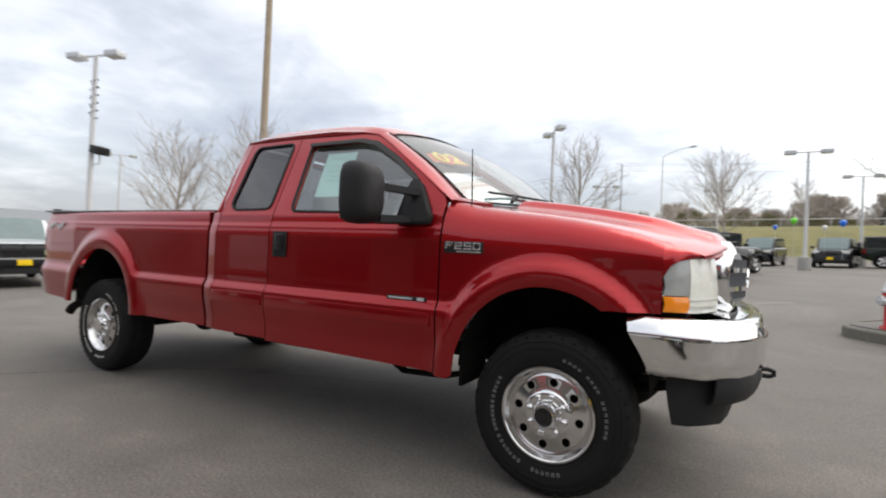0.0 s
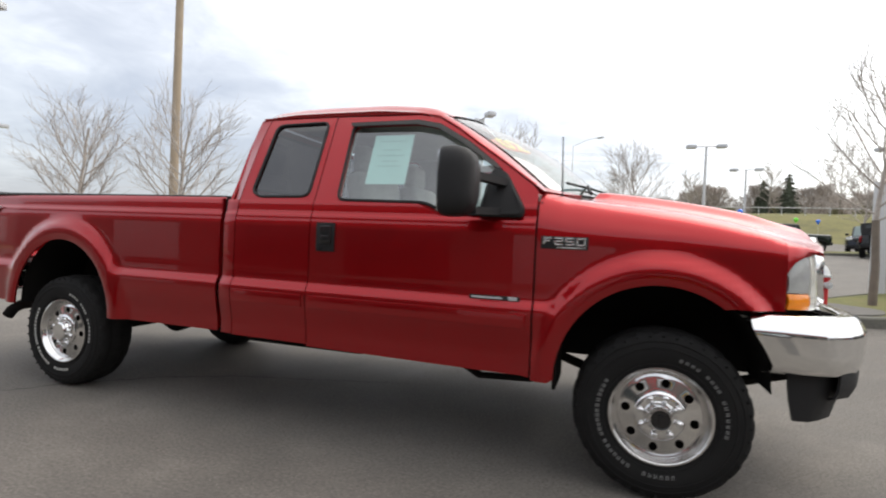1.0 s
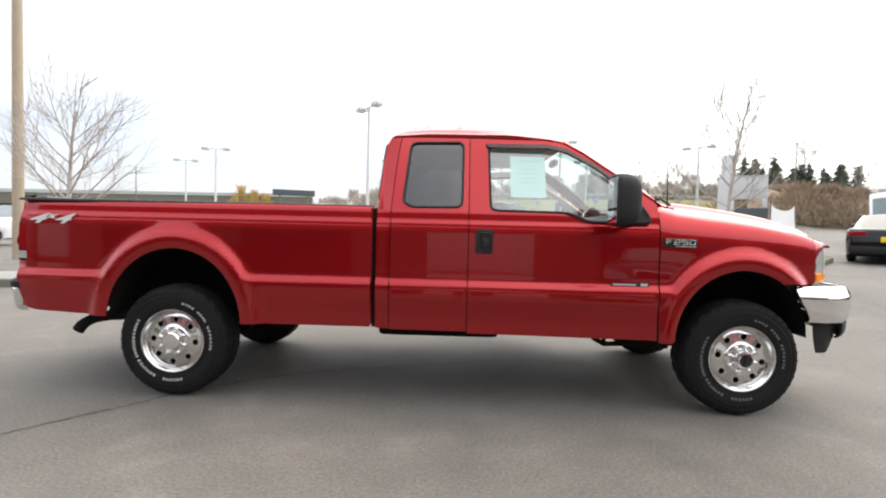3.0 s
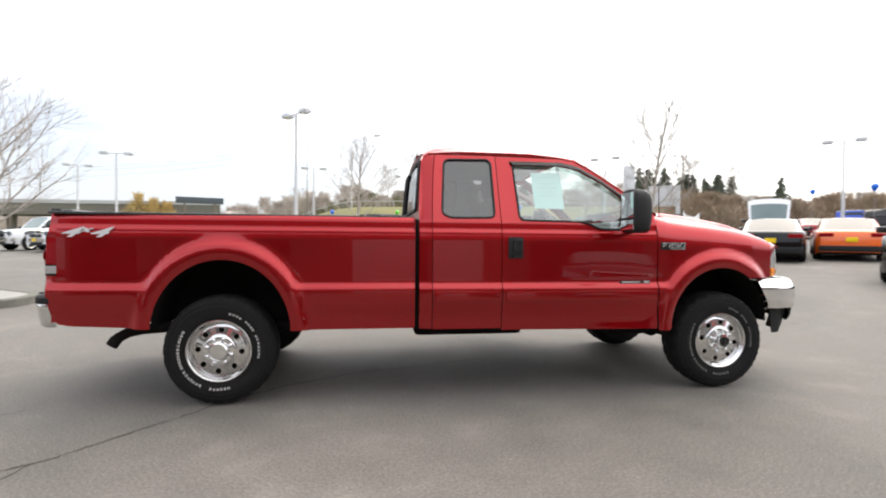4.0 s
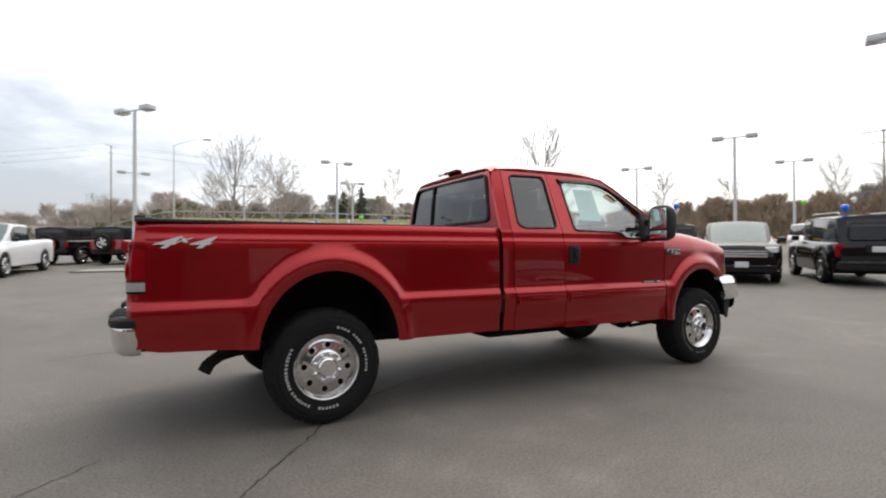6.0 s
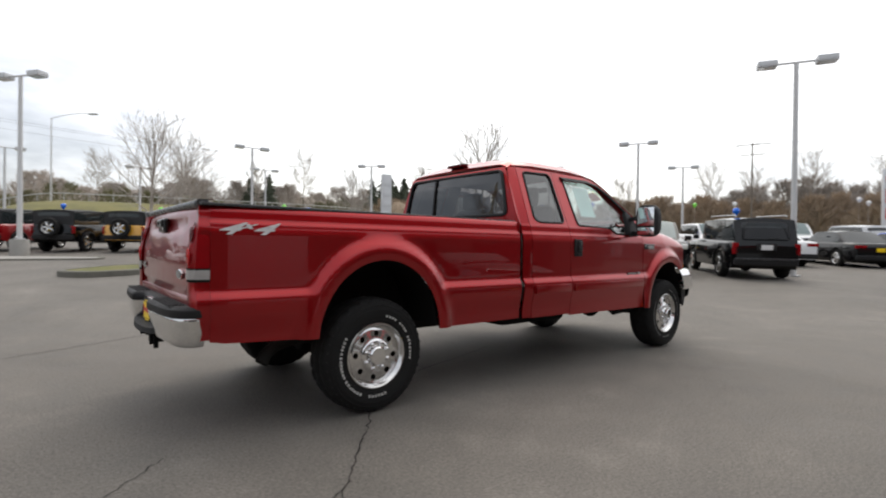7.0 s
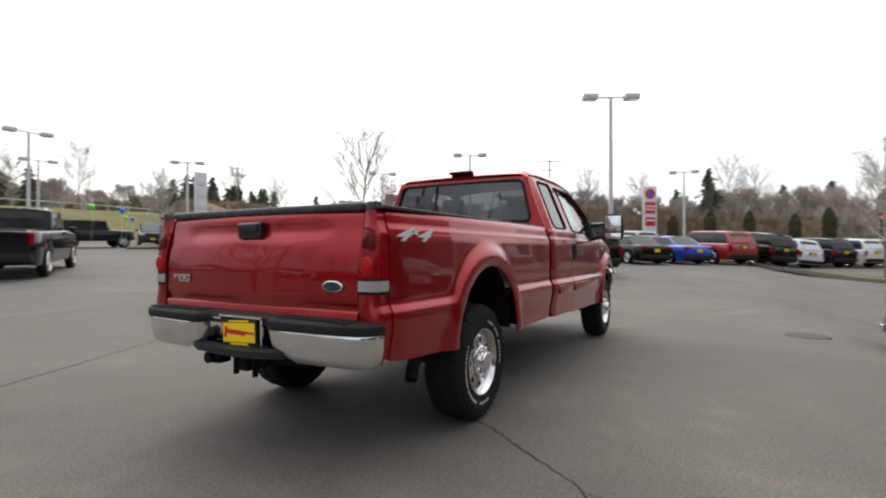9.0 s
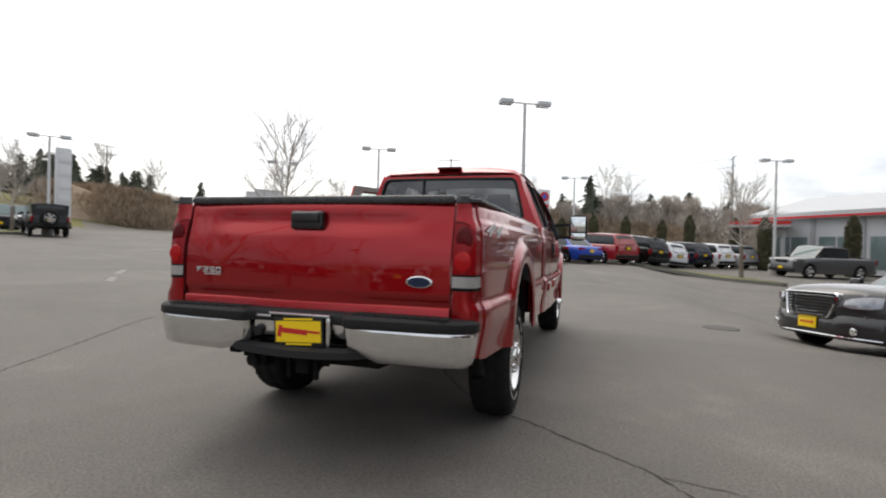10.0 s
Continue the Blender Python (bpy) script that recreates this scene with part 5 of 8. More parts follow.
    part("valance", outward(bm, (4.2, 0, 0.62)), M_BLACK, fb, "black lower valance", solid=0.01)
    for s in (-1, 1):
        bm = bmesh.new()
        rows = []
        for z, sh in ((0.665, -0.004), (0.60, 0.0), (0.54, 0.008), (0.452, 0.026)):
            rows.append([(4.53 + sh, s * 0.935, z), (4.62, s * (0.935 - sh * 0.6), z), (4.70 - sh, s * (0.895 - sh), z), (4.77 - sh, s * (0.81 - sh), z), (4.815 - sh * 1.5, s * 0.62, z)])
        sheet(bm, rows)
        part("air_deflector", outward(bm, (4.3, s * 0.5, 0.5)), M_BLACK, fb, "black plastic air deflector", solid=0.012)
        bm = bmesh.new()
        tube(bm, [(x + 0.06, s * 0.44, z) for x, z in ((4.78, 0.660), (4.885, 0.664), (4.908, 0.656), (4.910, 0.640), (4.89, 0.630), (4.86, 0.630))], 0.011, 8)
        part("tow_hook", bm, M_BLACK, fb)

    # running gear
    for i, (x, y, s, fr) in enumerate(((0.0, -0.835, -1, False), (0.0, 0.835, 1, False), (4.013, -0.865, -1, True), (4.013, 0.865, 1, True))):
        build_wheel("wheel", truck, x, y, s, fr)
    for s in (-1, 1):
        bm = bmesh.new()
        box(bm, (1.75, s * 0.43, 0.64), (5.9, 0.07, 0.17), 0.01)
        part("frame_rail", bm, M_UNDER, truck)
    for x in (0.0, 4.013):
        bm = bmesh.new()
        tube(bm, [(x, -0.76, 0.405), (x, 0.76, 0.405)], 0.055, 12)
        lathe(bm, [(0.0, -0.17), (0.12, -0.14), (0.17, 0.0), (0.12, 0.14), (0.0, 0.17)], 18, axis="X", c=(x, 0.08, 0.41), cap=False)
        part("axle", bm, M_UNDER, truck)
        for s in (-1, 1):
            bm = bmesh.new()
            tube(bm, [(x - 0.68, s * 0.52, 0.60), (x - 0.35, s * 0.52, 0.49), (x, s * 0.52, 0.455), (x + 0.35, s * 0.52, 0.49), (x + 0.66, s * 0.52, 0.58)], 0.03, 6)
            part("leaf_spring", bm, M_UNDER, truck)
    bm = bmesh.new()
    box(bm, (2.9, 0.05, 0.56), (1.0, 0.36, 0.28), 0.05)
    box(bm, (4.0, 0, 0.70), (0.7, 0.6, 0.35), 0.05)
    box(bm, (1.9, -0.62, 0.55), (0.9, 0.3, 0.20), 0.04)
    tube(bm, [(2.4, 0.05, 0.50), (0.15, 0.07, 0.45)], 0.045, 10)
    part("drivetrain", bm, M_UNDER, truck)
    bm = bmesh.new()
    tube(bm, [(1.2, -0.58, 0.52), (0.55, -0.60, 0.53), (-0.20, -0.68, 0.55), (-0.42, -0.745, 0.550), (-0.58, -0.795, 0.546), (-0.67, -0.825, 0.530), (-0.73, -0.845, 0.495), (-0.77, -0.862, 0.438)], 0.038, 16)
    mouth = [v for v in bm.verts if (v.co - Vector((-0.77, -0.862, 0.438))).length < 0.06]
    for v in mouth:
        v.co.x += -0.15 * (v.co.z - 0.438)
    end = [f for f in bm.faces if len(f.verts) == 16 and all(v in mouth for v in f.verts)]
    ins = bmesh.ops.inset_region(bm, faces=end, thickness=0.006)
    bmesh.ops.translate(bm, vec=(0.03, 0.012, 0.05), verts=list({v for f in end for v in f.verts}))
    part("exhaust_pipe", bm, M_UNDER, truck, "dark steel exhaust tailpipe")
    bm = bmesh.new()
    tube(bm, [(3.02, -0.86, 0.50), (3.10, -0.86, 0.455), (3.38, -0.86, 0.47), (3.5, -0.84, 0.50)], 0.018, 8)
    tube(bm, [(3.10, -0.86, 0.52), (3.10, -0.86, 0.455)], 0.015, 6)
    part("step_bracket", bm, M_UNDER, truck)

    # interior
    bm = bmesh.new()
    box(bm, (2.5, 0, 0.72), (2.0, 1.86, 0.06))
    box(bm, (1.50, 0, 1.0), (0.03, 1.84, 0.60))
    part("cab_floor", bm, M_DASH, truck)
    bm = bmesh.new()
    sheet(bm, [[(x, lerp(-1, 1, i / 10) * (green_y(x, 1.90) - 0.03), 1.905 + 0.05 * (1 - (i / 5 - 1) ** 2)) for i in range(11)] for x in (1.56, 1.9, 2.4, 2.78)])
    part("headliner", bm, M_TRIM, truck, "pale grey cloth headliner", solid=0.012)
    for s in (-1, 1):
        bm = bmesh.new()
        sheet(bm, [[(x, s * (green_y(x, z) - 0.045), z) for x in (2.065, 2.24)] for z in (1.40, 1.65, 1.90)])
        part("pillar_trim", bm, M_TRIM, truck, solid=0.012)
        st = bmesh.new()
        box(st, (2.52, s * 0.42, 1.0), (0.52, 0.56, 0.20), 0.06, seg=3)
        box(st, (2.24, s * 0.42, 1.30), (0.16, 0.54, 0.62), 0.06, rot=Euler((0, radians(-10), 0)), seg=3)
        part("front_seat", st, M_SEAT, truck)
        st = bmesh.new()
        box(st, (2.15, s * 0.42, 1.70), (0.11, 0.28, 0.20), 0.05, seg=3)
        part("headrest", st, M_SEAT, truck)
    bm = bmesh.new()
    box(bm, (1.80, 0, 0.98), (0.40, 1.5, 0.16), 0.05)
    box(bm, (1.60, 0, 1.22), (0.14, 1.5, 0.46), 0.05)
    part("rear_bench", bm, M_SEAT, truck)
    bm = bmesh.new()
    rows = [[(x, lerp(-0.90, 0.90, i / 8), z) for i in range(9)] for x, z in ((3.08, 0.95), (3.04, 1.18), (3.06, 1.33), (3.12, 1.385), (3.30, 1.41), (3.60, 1.42))]
    sheet(bm, rows, flip=True)
    part("dashboard", fix_normals(bm), M_DASH, truck, solid=0.02)
    bm = bmesh.new()
    pts = []
    for i in range(29):
        t = 2 * math.pi * i / 28
        pts.append((2.93 + 0.19 * math.sin(t) * math.sin(radians(28)), 0.42 + 0.19 * math.cos(t), 1.33 + 0.19 * math.sin(t) * math.cos(radians(28))))
    tube(bm, pts, 0.015, 8)
    tube(bm, [(2.94, 0.42, 1.33), (3.12, 0.42, 1.25)], 0.035, 8)
    for dy in (-0.17, 0.17):
        tube(bm, [(2.93, 0.42, 1.33), (2.93, 0.42 + dy, 1.345)], 0.014, 6)
    part("steering_wheel", bm, M_DASH, truck)
    bm = bmesh.new()
    box(bm, (2.86, 0.0, 1.86), (0.05, 0.20, 0.055), 0.015)
    part("rear_view_mirror", bm, M_BLACK, truck)
    # price sheet inside the side window
    bm = bmesh.new()
    ym = lambda x, z: -(green_y(x, z) - 0.022)
    rows = [[(x, ym(x, z), z) for x in (2.395, 2.52, 2.645)] for z in (1.49, 1.64, 1.795)]
    sheet(bm, rows)
    sheet_ob = part("price_sheet", bm, M_PAPER, truck, "pale green price sheet taped in the window", smooth=0, solid=0.001)
    bm = bmesh.new()
    for i, z in enumerate((1.755, 1.70, 1.665, 1.63, 1.60)):
        w = (0.16, 0.12, 0.17, 0.10, 0.14)[i]
        vs4 = [bm.verts.new((2.52 + a, ym(2.52, z + b) - 0.002, z + b)) for a, b in ((-w / 2, -0.002), (w / 2, -0.002), (w / 2, 0.002), (-w / 2, 0.002))]
        bm.faces.new(vs4)
    part("sheet_print", bm, M_PAPER_INK, sheet_ob, smooth=0)
    return truck


build_truck()

# ---- parked vehicles ----
M_CAR_GLASS = mat("dark_car_glass", (0.022, 0.027, 0.029), rough=0.03, vary=0.3, scale=1.5, spec=0.6)
# reflected sky is put into this glass as a pale base colour
M_CAR_GLASS_LT = mat("pale_sky_sheen_glass", (0.16, 0.21, 0.21), rough=0.04, vary=0.15, scale=1.0)
M_SOFT_TOP = mat("black_soft_top", (0.02, 0.02, 0.021), rough=0.75, vary=0.2, bump=0.2)
M_LAMP_CLEAR = mat("clear_headlamp_over_grey_bowl", (0.30, 0.31, 0.33), rough=0.10, metal=0.5, coat=1.0, vary=0.4, scale=14)
M_LAMP_SMOKE = mat("clear_lamp_over_dark_bowl", (0.13, 0.145, 0.17), rough=0.08, metal=0.3, coat=0.8, vary=0.5, scale=14)
PAINTS = {
    "black": mat("black_paint", (0.004, 0.004, 0.0045), rough=0.07, vary=0.04, scale=1.2, spec=0.5),
    "white": paint("white_paint", (0.72, 0.73, 0.74)),
    "silver": paint("silver_paint", (0.42, 0.43, 0.45), metal=0.5),
    "grey": paint("dark_grey_paint", (0.014, 0.0135, 0.0135), metal=0.1),
    "red": paint("bright_red_paint", (0.30, 0.007, 0.009), metal=0.1),
    "orange": paint("orange_paint", (0.80, 0.13, 0.012)),
    "yellow": paint("yellow_paint", (0.72, 0.36, 0.04)),
    "blue": paint("blue_paint", (0.012, 0.06, 0.42), metal=0.2),
    "navy": mat("navy_paint", (0.004, 0.007, 0.018), rough=0.12, vary=0.04, scale=1.2, spec=0.45),
    "green": mat("dark_green_paint", (0.010, 0.016, 0.010), rough=0.15, vary=0.04, scale=1.2, spec=0.4),
    "steel": paint("steel_grey_paint", (0.085, 0.088, 0.09), metal=0.3),
}

# length, width, height, wheel radius, wheelbase, nose overhang, belt height; body top line along x from the nose (0) to the tail (1);
# glasshouse: foot of the windscreen, its top, rear top, rear foot (fractions of the length)
KINDS = {
    "sedan": dict(L=4.95, W=1.90, H=1.46, R=0.34, B=3.0, F=0.90, belt=0.95, top=[(0, 0.62), (0.03, 0.74), (0.25, 0.90), (0.32, 0.96), (0.78, 0.98), (0.86, 1.00), (0.985, 0.96), (1, 0.80)], gh=(0.29, 0.44, 0.70, 0.86), low=0.20, rw=0.74),
    "saloon": dict(L=4.95, W=1.92, H=1.48, R=0.35, B=3.05, F=0.86, belt=1.0, top=[(0, 0.78), (0.012, 0.86), (0.04, 0.91), (0.25, 0.99), (0.32, 1.02), (0.78, 1.03), (0.86, 1.04), (0.985, 1.0), (1, 0.82)], gh=(0.32, 0.46, 0.70, 0.86), low=0.20, rw=0.74),
    "coupe": dict(L=5.0, W=1.92, H=1.43, R=0.36, B=2.95, F=0.95, belt=0.95, top=[(0, 0.62), (0.03, 0.78), (0.25, 0.90), (0.35, 0.97), (0.78, 1.02), (0.88, 1.03), (0.985, 1.0), (1, 0.78)], gh=(0.33, 0.48, 0.68, 0.86), low=0.20, rw=0.72),
    "crossover": dict(L=4.72, W=1.92, H=1.70, R=0.37, B=2.82, F=0.92, belt=1.08, top=[(0, 0.84), (0.012, 0.97), (0.04, 1.03), (0.20, 1.12), (0.27, 1.14), (0.9, 1.14), (0.985, 1.12), (1, 0.85)], gh=(0.22, 0.40, 0.86, 0.985), low=0.24, rw=0.78),
    "suv": dict(L=4.95, W=1.93, H=1.80, R=0.38, B=2.95, F=0.92, belt=1.12, top=[(0, 0.80), (0.02, 1.00), (0.24, 1.10), (0.30, 1.13), (0.9, 1.14), (0.985, 1.13), (1, 0.90)], gh=(0.27, 0.40, 0.90, 0.985), low=0.26, rw=0.82),
    "boxy": dict(L=4.5, W=1.84, H=1.80, R=0.37, B=2.65, F=0.85, belt=1.10, top=[(0, 0.85), (0.02, 1.02), (0.26, 1.06), (0.30, 1.10), (0.9, 1.11), (0.99, 1.11), (1, 0.95)], gh=(0.29, 0.38, 0.94, 0.99), low=0.30, rw=0.86),
    "offroader": dict(L=4.55, W=1.80, H=1.86, R=0.41, B=2.95, F=0.70, belt=1.20, top=[(0, 1.00), (0.01, 1.14), (0.30, 1.19), (0.33, 1.20), (0.9, 1.20), (0.99, 1.20), (1, 1.1)], gh=(0.33, 0.38, 0.975, 0.985), low=0.45, rw=0.92),
    "pickup": dict(L=5.85, W=2.02, H=1.90, R=0.41, B=3.6, F=0.98, belt=1.22, top=[(0, 0.92), (0.015, 1.12), (0.22, 1.22), (0.28, 1.25), (0.6, 1.26), (0.985, 1.27), (1, 1.2)], gh=(0.25, 0.36, 0.56, 0.60), low=0.36, rw=0.82),
    "van": dict(L=5.6, W=2.0, H=2.45, R=0.36, B=3.6, F=0.95, belt=1.25, top=[(0, 0.85), (0.02, 1.05), (0.16, 1.22), (0.2, 1.26), (0.98, 1.28), (1, 1.2)], gh=(0.17, 0.27, 0.985, 0.99), low=0.28, rw=0.9),
}


def car_wheel(parent, x, y, R, side, dark=False):
    w = new("wheel")
    w.parent = parent
    w.location = (x, y, R)
    if side > 0:
        w.rotation_euler = (0, 0, math.pi)
    bm = bmesh.new()
    lathe(bm, [(R * 0.60, 0.10), (R * 0.62, -0.095), (R * 0.80, -0.115), (R * 0.95, -0.10), (R, -0.07), (R, 0.07), (R * 0.95, 0.10), (R * 0.62, 0.11)], 28, cap=False)
    part("tyre", fix_normals(bm), M_RUBBER, w)
    bm = bmesh.new()
    lathe(bm, [(R * 0.63, -0.02), (R * 0.66, -0.10), (R * 0.62, -0.112), (R * 0.58, -0.10), (R * 0.57, -0.03)], 28, cap=False)
    n = 5
    for k in range(n):
        t = 2 * math.pi * k / n
        d = Vector((math.cos(t), 0, math.sin(t)))
        q = Vector((-math.sin(t), 0, math.cos(t)))
        rings = []
        for r, ww in ((0.05, 0.055), (R * 0.60, 0.075 if R < 0.4 else 0.06)):
            c = d * r + Vector((0, -0.085, 0))
            rings.append([c - q * ww, c - q * ww * 0.6 + Vector((0, -0.015, 0)), c + q * ww * 0.6 + Vector((0, -0.015, 0)), c + q * ww])
        loft(bm, rings, closed=False)
    lathe(bm, [(0.06, -0.07), (0.06, -0.105), (0.0, -0.108)], 14, cap=False)
    part("rim", fix_normals(bm), M_BLACK_GLOSS if dark else M_ALLOY, w)
    bm = bmesh.new()
    lathe(bm, [(R * 0.6, -0.04), (0, -0.04)], 20, cap=False)
    part("brake", bm, M_UNDER, w)


def car_body(sp, bed):
    """Lower body by cross-sections from nose to tail; x runs forward with the middle at 0."""
    L, W = sp["L"], sp["W"]
    hw = W / 2
    xa = [sp["F"], sp["F"] + sp["B"]]
    fr = sorted(set([0, 0.004, 0.012, 0.03, 0.06] + [i / 36 for i in range(3, 35)] + [0.95, 0.975, 0.99, 0.997, 1.0] + [(a + s * (sp["R"] + 0.07) * math.cos(radians(d))) / L for a in xa for s in (-1, 1) for d in (0, 4, 12, 25, 45, 70)]))
    rings = []
    for u in fr:
        px = u * L
        plan = hw * (1 - 0.16 * S((0.10 - u) / 0.10) - 0.08 * S((u - 0.92) / 0.08))
        endk = S(u / 0.03) * S((1 - u) / 0.02)
        top = pw(u, sp["top"])
        low = sp["low"] + 0.08 * S((0.08 - u) / 0.08) + 0.10 * S((u - 0.93) / 0.07)
        side_low = low
        for a in xa:
            k = (px - a) / (sp["R"] + 0.07)
            if abs(k) < 1:
                side_low = max(side_low, sp["R"] + (sp["R"] + 0.07) * math.sqrt(1 - k * k) * 0.98)
        mid = max(side_low + 0.02, 0.62 * top)
        sh = max(mid + 0.02, top - 0.09)
        pull = 0.94 + 0.06 * endk
        x = L / 2 - px
        half = [(0, low), (hw * 0.70, low), (plan * 0.965 * pull, side_low), (plan * 0.99 * pull, (side_low + mid) / 2), (plan * pull, mid), (plan * 0.985 * pull, sh), (plan * 0.94, top - 0.025), (plan * 0.85, top), (plan * 0.45, top + 0.022 * (1 if u < 0.3 else 0.4)), (0, top + 0.03 * (1 if u < 0.3 else 0.4))]
        ring = [(x, y, z) for y, z in half] + [(x, -y, z) for y, z in reversed(half[1:-1])]
        rings.append(ring)
    bm = bmesh.new()
    loft(bm, rings)
    fix_normals(bm)
    for f in bm.faces:
        ys = [abs(v.co.y) for v in f.verts]
        if min(ys) <= hw * 0.71 and max(v.co.z for v in f.verts) < 0.9 and f.normal.z < 0.3 and abs(f.normal.x) < 0.7:
            f.material_index = 1
    return bm


def build_car(kind, colour, label, category, at, heading, group="", two_tone=None, spare=False, plate=True, face="", clad=True, rack=False, crew=False):
    sp = dict(KINDS[kind], **(dict(gh=(0.24, 0.34, 0.63, 0.67), low=0.28, H=1.96) if crew else {}))
    L, W, H, R = sp["L"], sp["W"], sp["H"], sp["R"]
    hw = W / 2
    x, y = at
    z = lot_z(x, y)
    # lean with the slope of the lot
    h = radians(heading)
    e = 1.5
    gx, gy = (lot_z(x + e, y) - lot_z(x - e, y)) / (2 * e), (lot_z(x, y + e) - lot_z(x, y - e)) / (2 * e)
    n = Vector((-gx, -gy, 1)).normalized()
    f = Vector((math.cos(h), math.sin(h), 0))
    f = (f - n * f.dot(n)).normalized()
    m = Matrix((f, n.cross(f), n)).transposed().to_4x4()
    m.translation = (x, y, z)
    car = thing(category.replace(" ", "_") if category else kind, label, category, group, m)
    pm = PAINTS[colour]
    bed = kind == "pickup"
    part("body", car_body(sp, bed), [pm, M_UNDER], car, smooth=48)
    # glasshouse: windscreen, sides, rear glass and pillars
    a, b, c, d = (L / 2 - q * L for q in sp["gh"])
    zb, zt = sp["belt"] - 0.01, H - 0.05
    wb, wt = hw * 0.93, hw * sp["rw"]
    foot = [Vector((a, 0.86 * wb, zb)), Vector((d, 0.97 * wb, zb))]
    head = [Vector((b, 0.94 * wt, zt)), Vector((c, 0.97 * wt, zt))]

    # one smooth shell from bonnet to tail, shared out among screen, roof, windows and pillars
    ub, uc = (a - b) / (a - d), (a - c) / (a - d)
    ua, ue = ub * 0.5, 1 - (1 - uc) * 0.55
    tall = kind in ("suv", "crossover", "boxy", "pickup", "van", "offroader")
    if kind in ("sedan", "saloon", "coupe", "pickup"):
        bars = [lerp(ub, uc, 0.42)]
    else:
        bars = [lerp(ub, uc, 0.33), lerp(ub, uc, 0.70)]
    us = sorted(set([0, ua * 0.5, ua, ub * 0.75, ub * 0.92, ub, ub * 1.12, lerp(ub, uc, 0.3), lerp(ub, uc, 0.5), lerp(ub, uc, 0.8), uc - (1 - uc) * 0.1, uc, lerp(uc, 1, 0.2), ue, lerp(ue, 1, 0.5), 1.0] + [q + e_ for q in bars for e_ in (-0.012, 0.012)]))

    def ridge(u):
        up = 1 - abs(1 - min(u / ub, 1)) ** 1.12
        dn = 1 - abs(1 - min((1 - u) / (1 - uc), 1)) ** 1.12
        k_ = min(up, dn)
        crown = 0.045 * (1 - ((u - 0.5 * (ub + uc)) / (0.5 * (uc - ub) + 0.12)) ** 2)
        return zb + (H - 0.045 - zb) * k_ + max(crown, 0.0) * k_

    def shell(u):
        """Half section from the belt line up to the middle of the roof."""
        zt_ = ridge(u)
        k_ = (zt_ - zb) / (H - zb)
        yb_ = wb * pw(u, [(0, 0.86), (0.2, 0.95), (0.8, 0.99), (1, 0.93)])
        ye = lerp(yb_, wt, k_)
        ze = zb + (zt_ - zb) * 0.90
        x_ = lerp(a, d, u)
        out = [Vector((x_, lerp(yb_, ye, t_) + 0.02 * math.sin(t_ * math.pi) * k_, lerp(zb, ze, t_))) for t_ in (0, 0.35, 0.7, 0.9, 1)]
        for t_ in (0.12, 0.25, 0.5, 0.75, 1.0):
            out.append(Vector((x_, ye * (1 - t_), ze + (zt_ - ze) * (1 - (1 - t_) ** 2.6))))
        return out

    secs = [shell(u) for u in us]
    mir = lambda v: Vector((v.x, -v.y, v.z))
    pillar_mat = M_SOFT_TOP if kind == "offroader" else PAINTS[two_tone] if two_tone else pm

    def patch(nm, mt, u0, u1, v0, v1, both=False, side_=1, parent=car, lab=""):
        b_ = bmesh.new()
        cols = [sc_[v0:v1 + 1] for u, sc_ in zip(us, secs) if u0 - 1e-6 <= u <= u1 + 1e-6]
        if both:
            rows_ = [c_ + [mir(v) for v in reversed(c_[:-1])] for c_ in cols]
        else:
            rows_ = [[v if side_ > 0 else mir(v) for v in c_] for c_ in cols]
        sheet(b_, rows_)
        clean(b_)
        outward(b_, (0, 0, zb - 0.4))
        return part(nm, b_, mt, parent, lab, smooth=50)

    roof_mat = M_SOFT_TOP if kind == "offroader" else pillar_mat
    ur = lerp(uc, 1, 0.2) if tall else uc
    uw = ub * 0.75 if kind == "van" else ub
    patch("roof", roof_mat, uw, ur, 5, 9, both=True)
    patch("windscreen", M_CAR_GLASS_LT, 0, uw, 5, 9, both=True)
    rv = 6 if tall else 5
    patch("rear_window", M_CAR_GLASS, ur, ue if tall else 1, rv, 9, both=True)
    if tall:
        patch("tailgate_top", pillar_mat, ue, 1, rv, 9, both=True)
    for s in (-1, 1):
        patch("front_pillar", pillar_mat, 0, ur, 4, 5, side_=s)
        patch("rear_pillar", pillar_mat, ur, 1, 4, rv, side_=s)
        patch("roof_rail_panel", pillar_mat, 0, 1, 3, 4, side_=s)
        patch("front_quarter", pillar_mat, 0, ua, 0, 3, side_=s)
        patch("rear_quarter", pillar_mat, ue, 1, 0, 3, side_=s)
        edges_ = [ua] + [q + e_ for q in bars for e_ in (-0.012, 0.012)] + [ue]
        for k in range(0, len(edges_), 2):
            patch("side_window", M_CAR_GLASS, edges_[k], edges_[k + 1], 0, 3, side_=s)
        for q in bars:
            patch("door_pillar", M_BLACK_GLOSS, q - 0.012, q + 0.012, 0, 3, side_=s)
        # lamps, mirror, sill
        bm = bmesh.new()
        ztop = pw(0.03, sp["top"])
        if kind == "offroader":
            lathe(bm, [(0.10, L / 2 - 0.03), (0.10, L / 2 + 0.02), (0, L / 2 + 0.03)], 16, axis="X", c=(0, s * hw * 0.52, 0.95), cap=False)
        else:
            box(bm, (L / 2 - 0.10, s * hw * 0.70, ztop - 0.10), (0.20, hw * 0.34, 0.15), 0.03, rot=Euler((0, 0, -s * 0.35)))
        part("headlamp", bm, M_LAMP_WHITE, car)
        bm = bmesh.new()
        zt0 = pw(0.985, sp["top"])
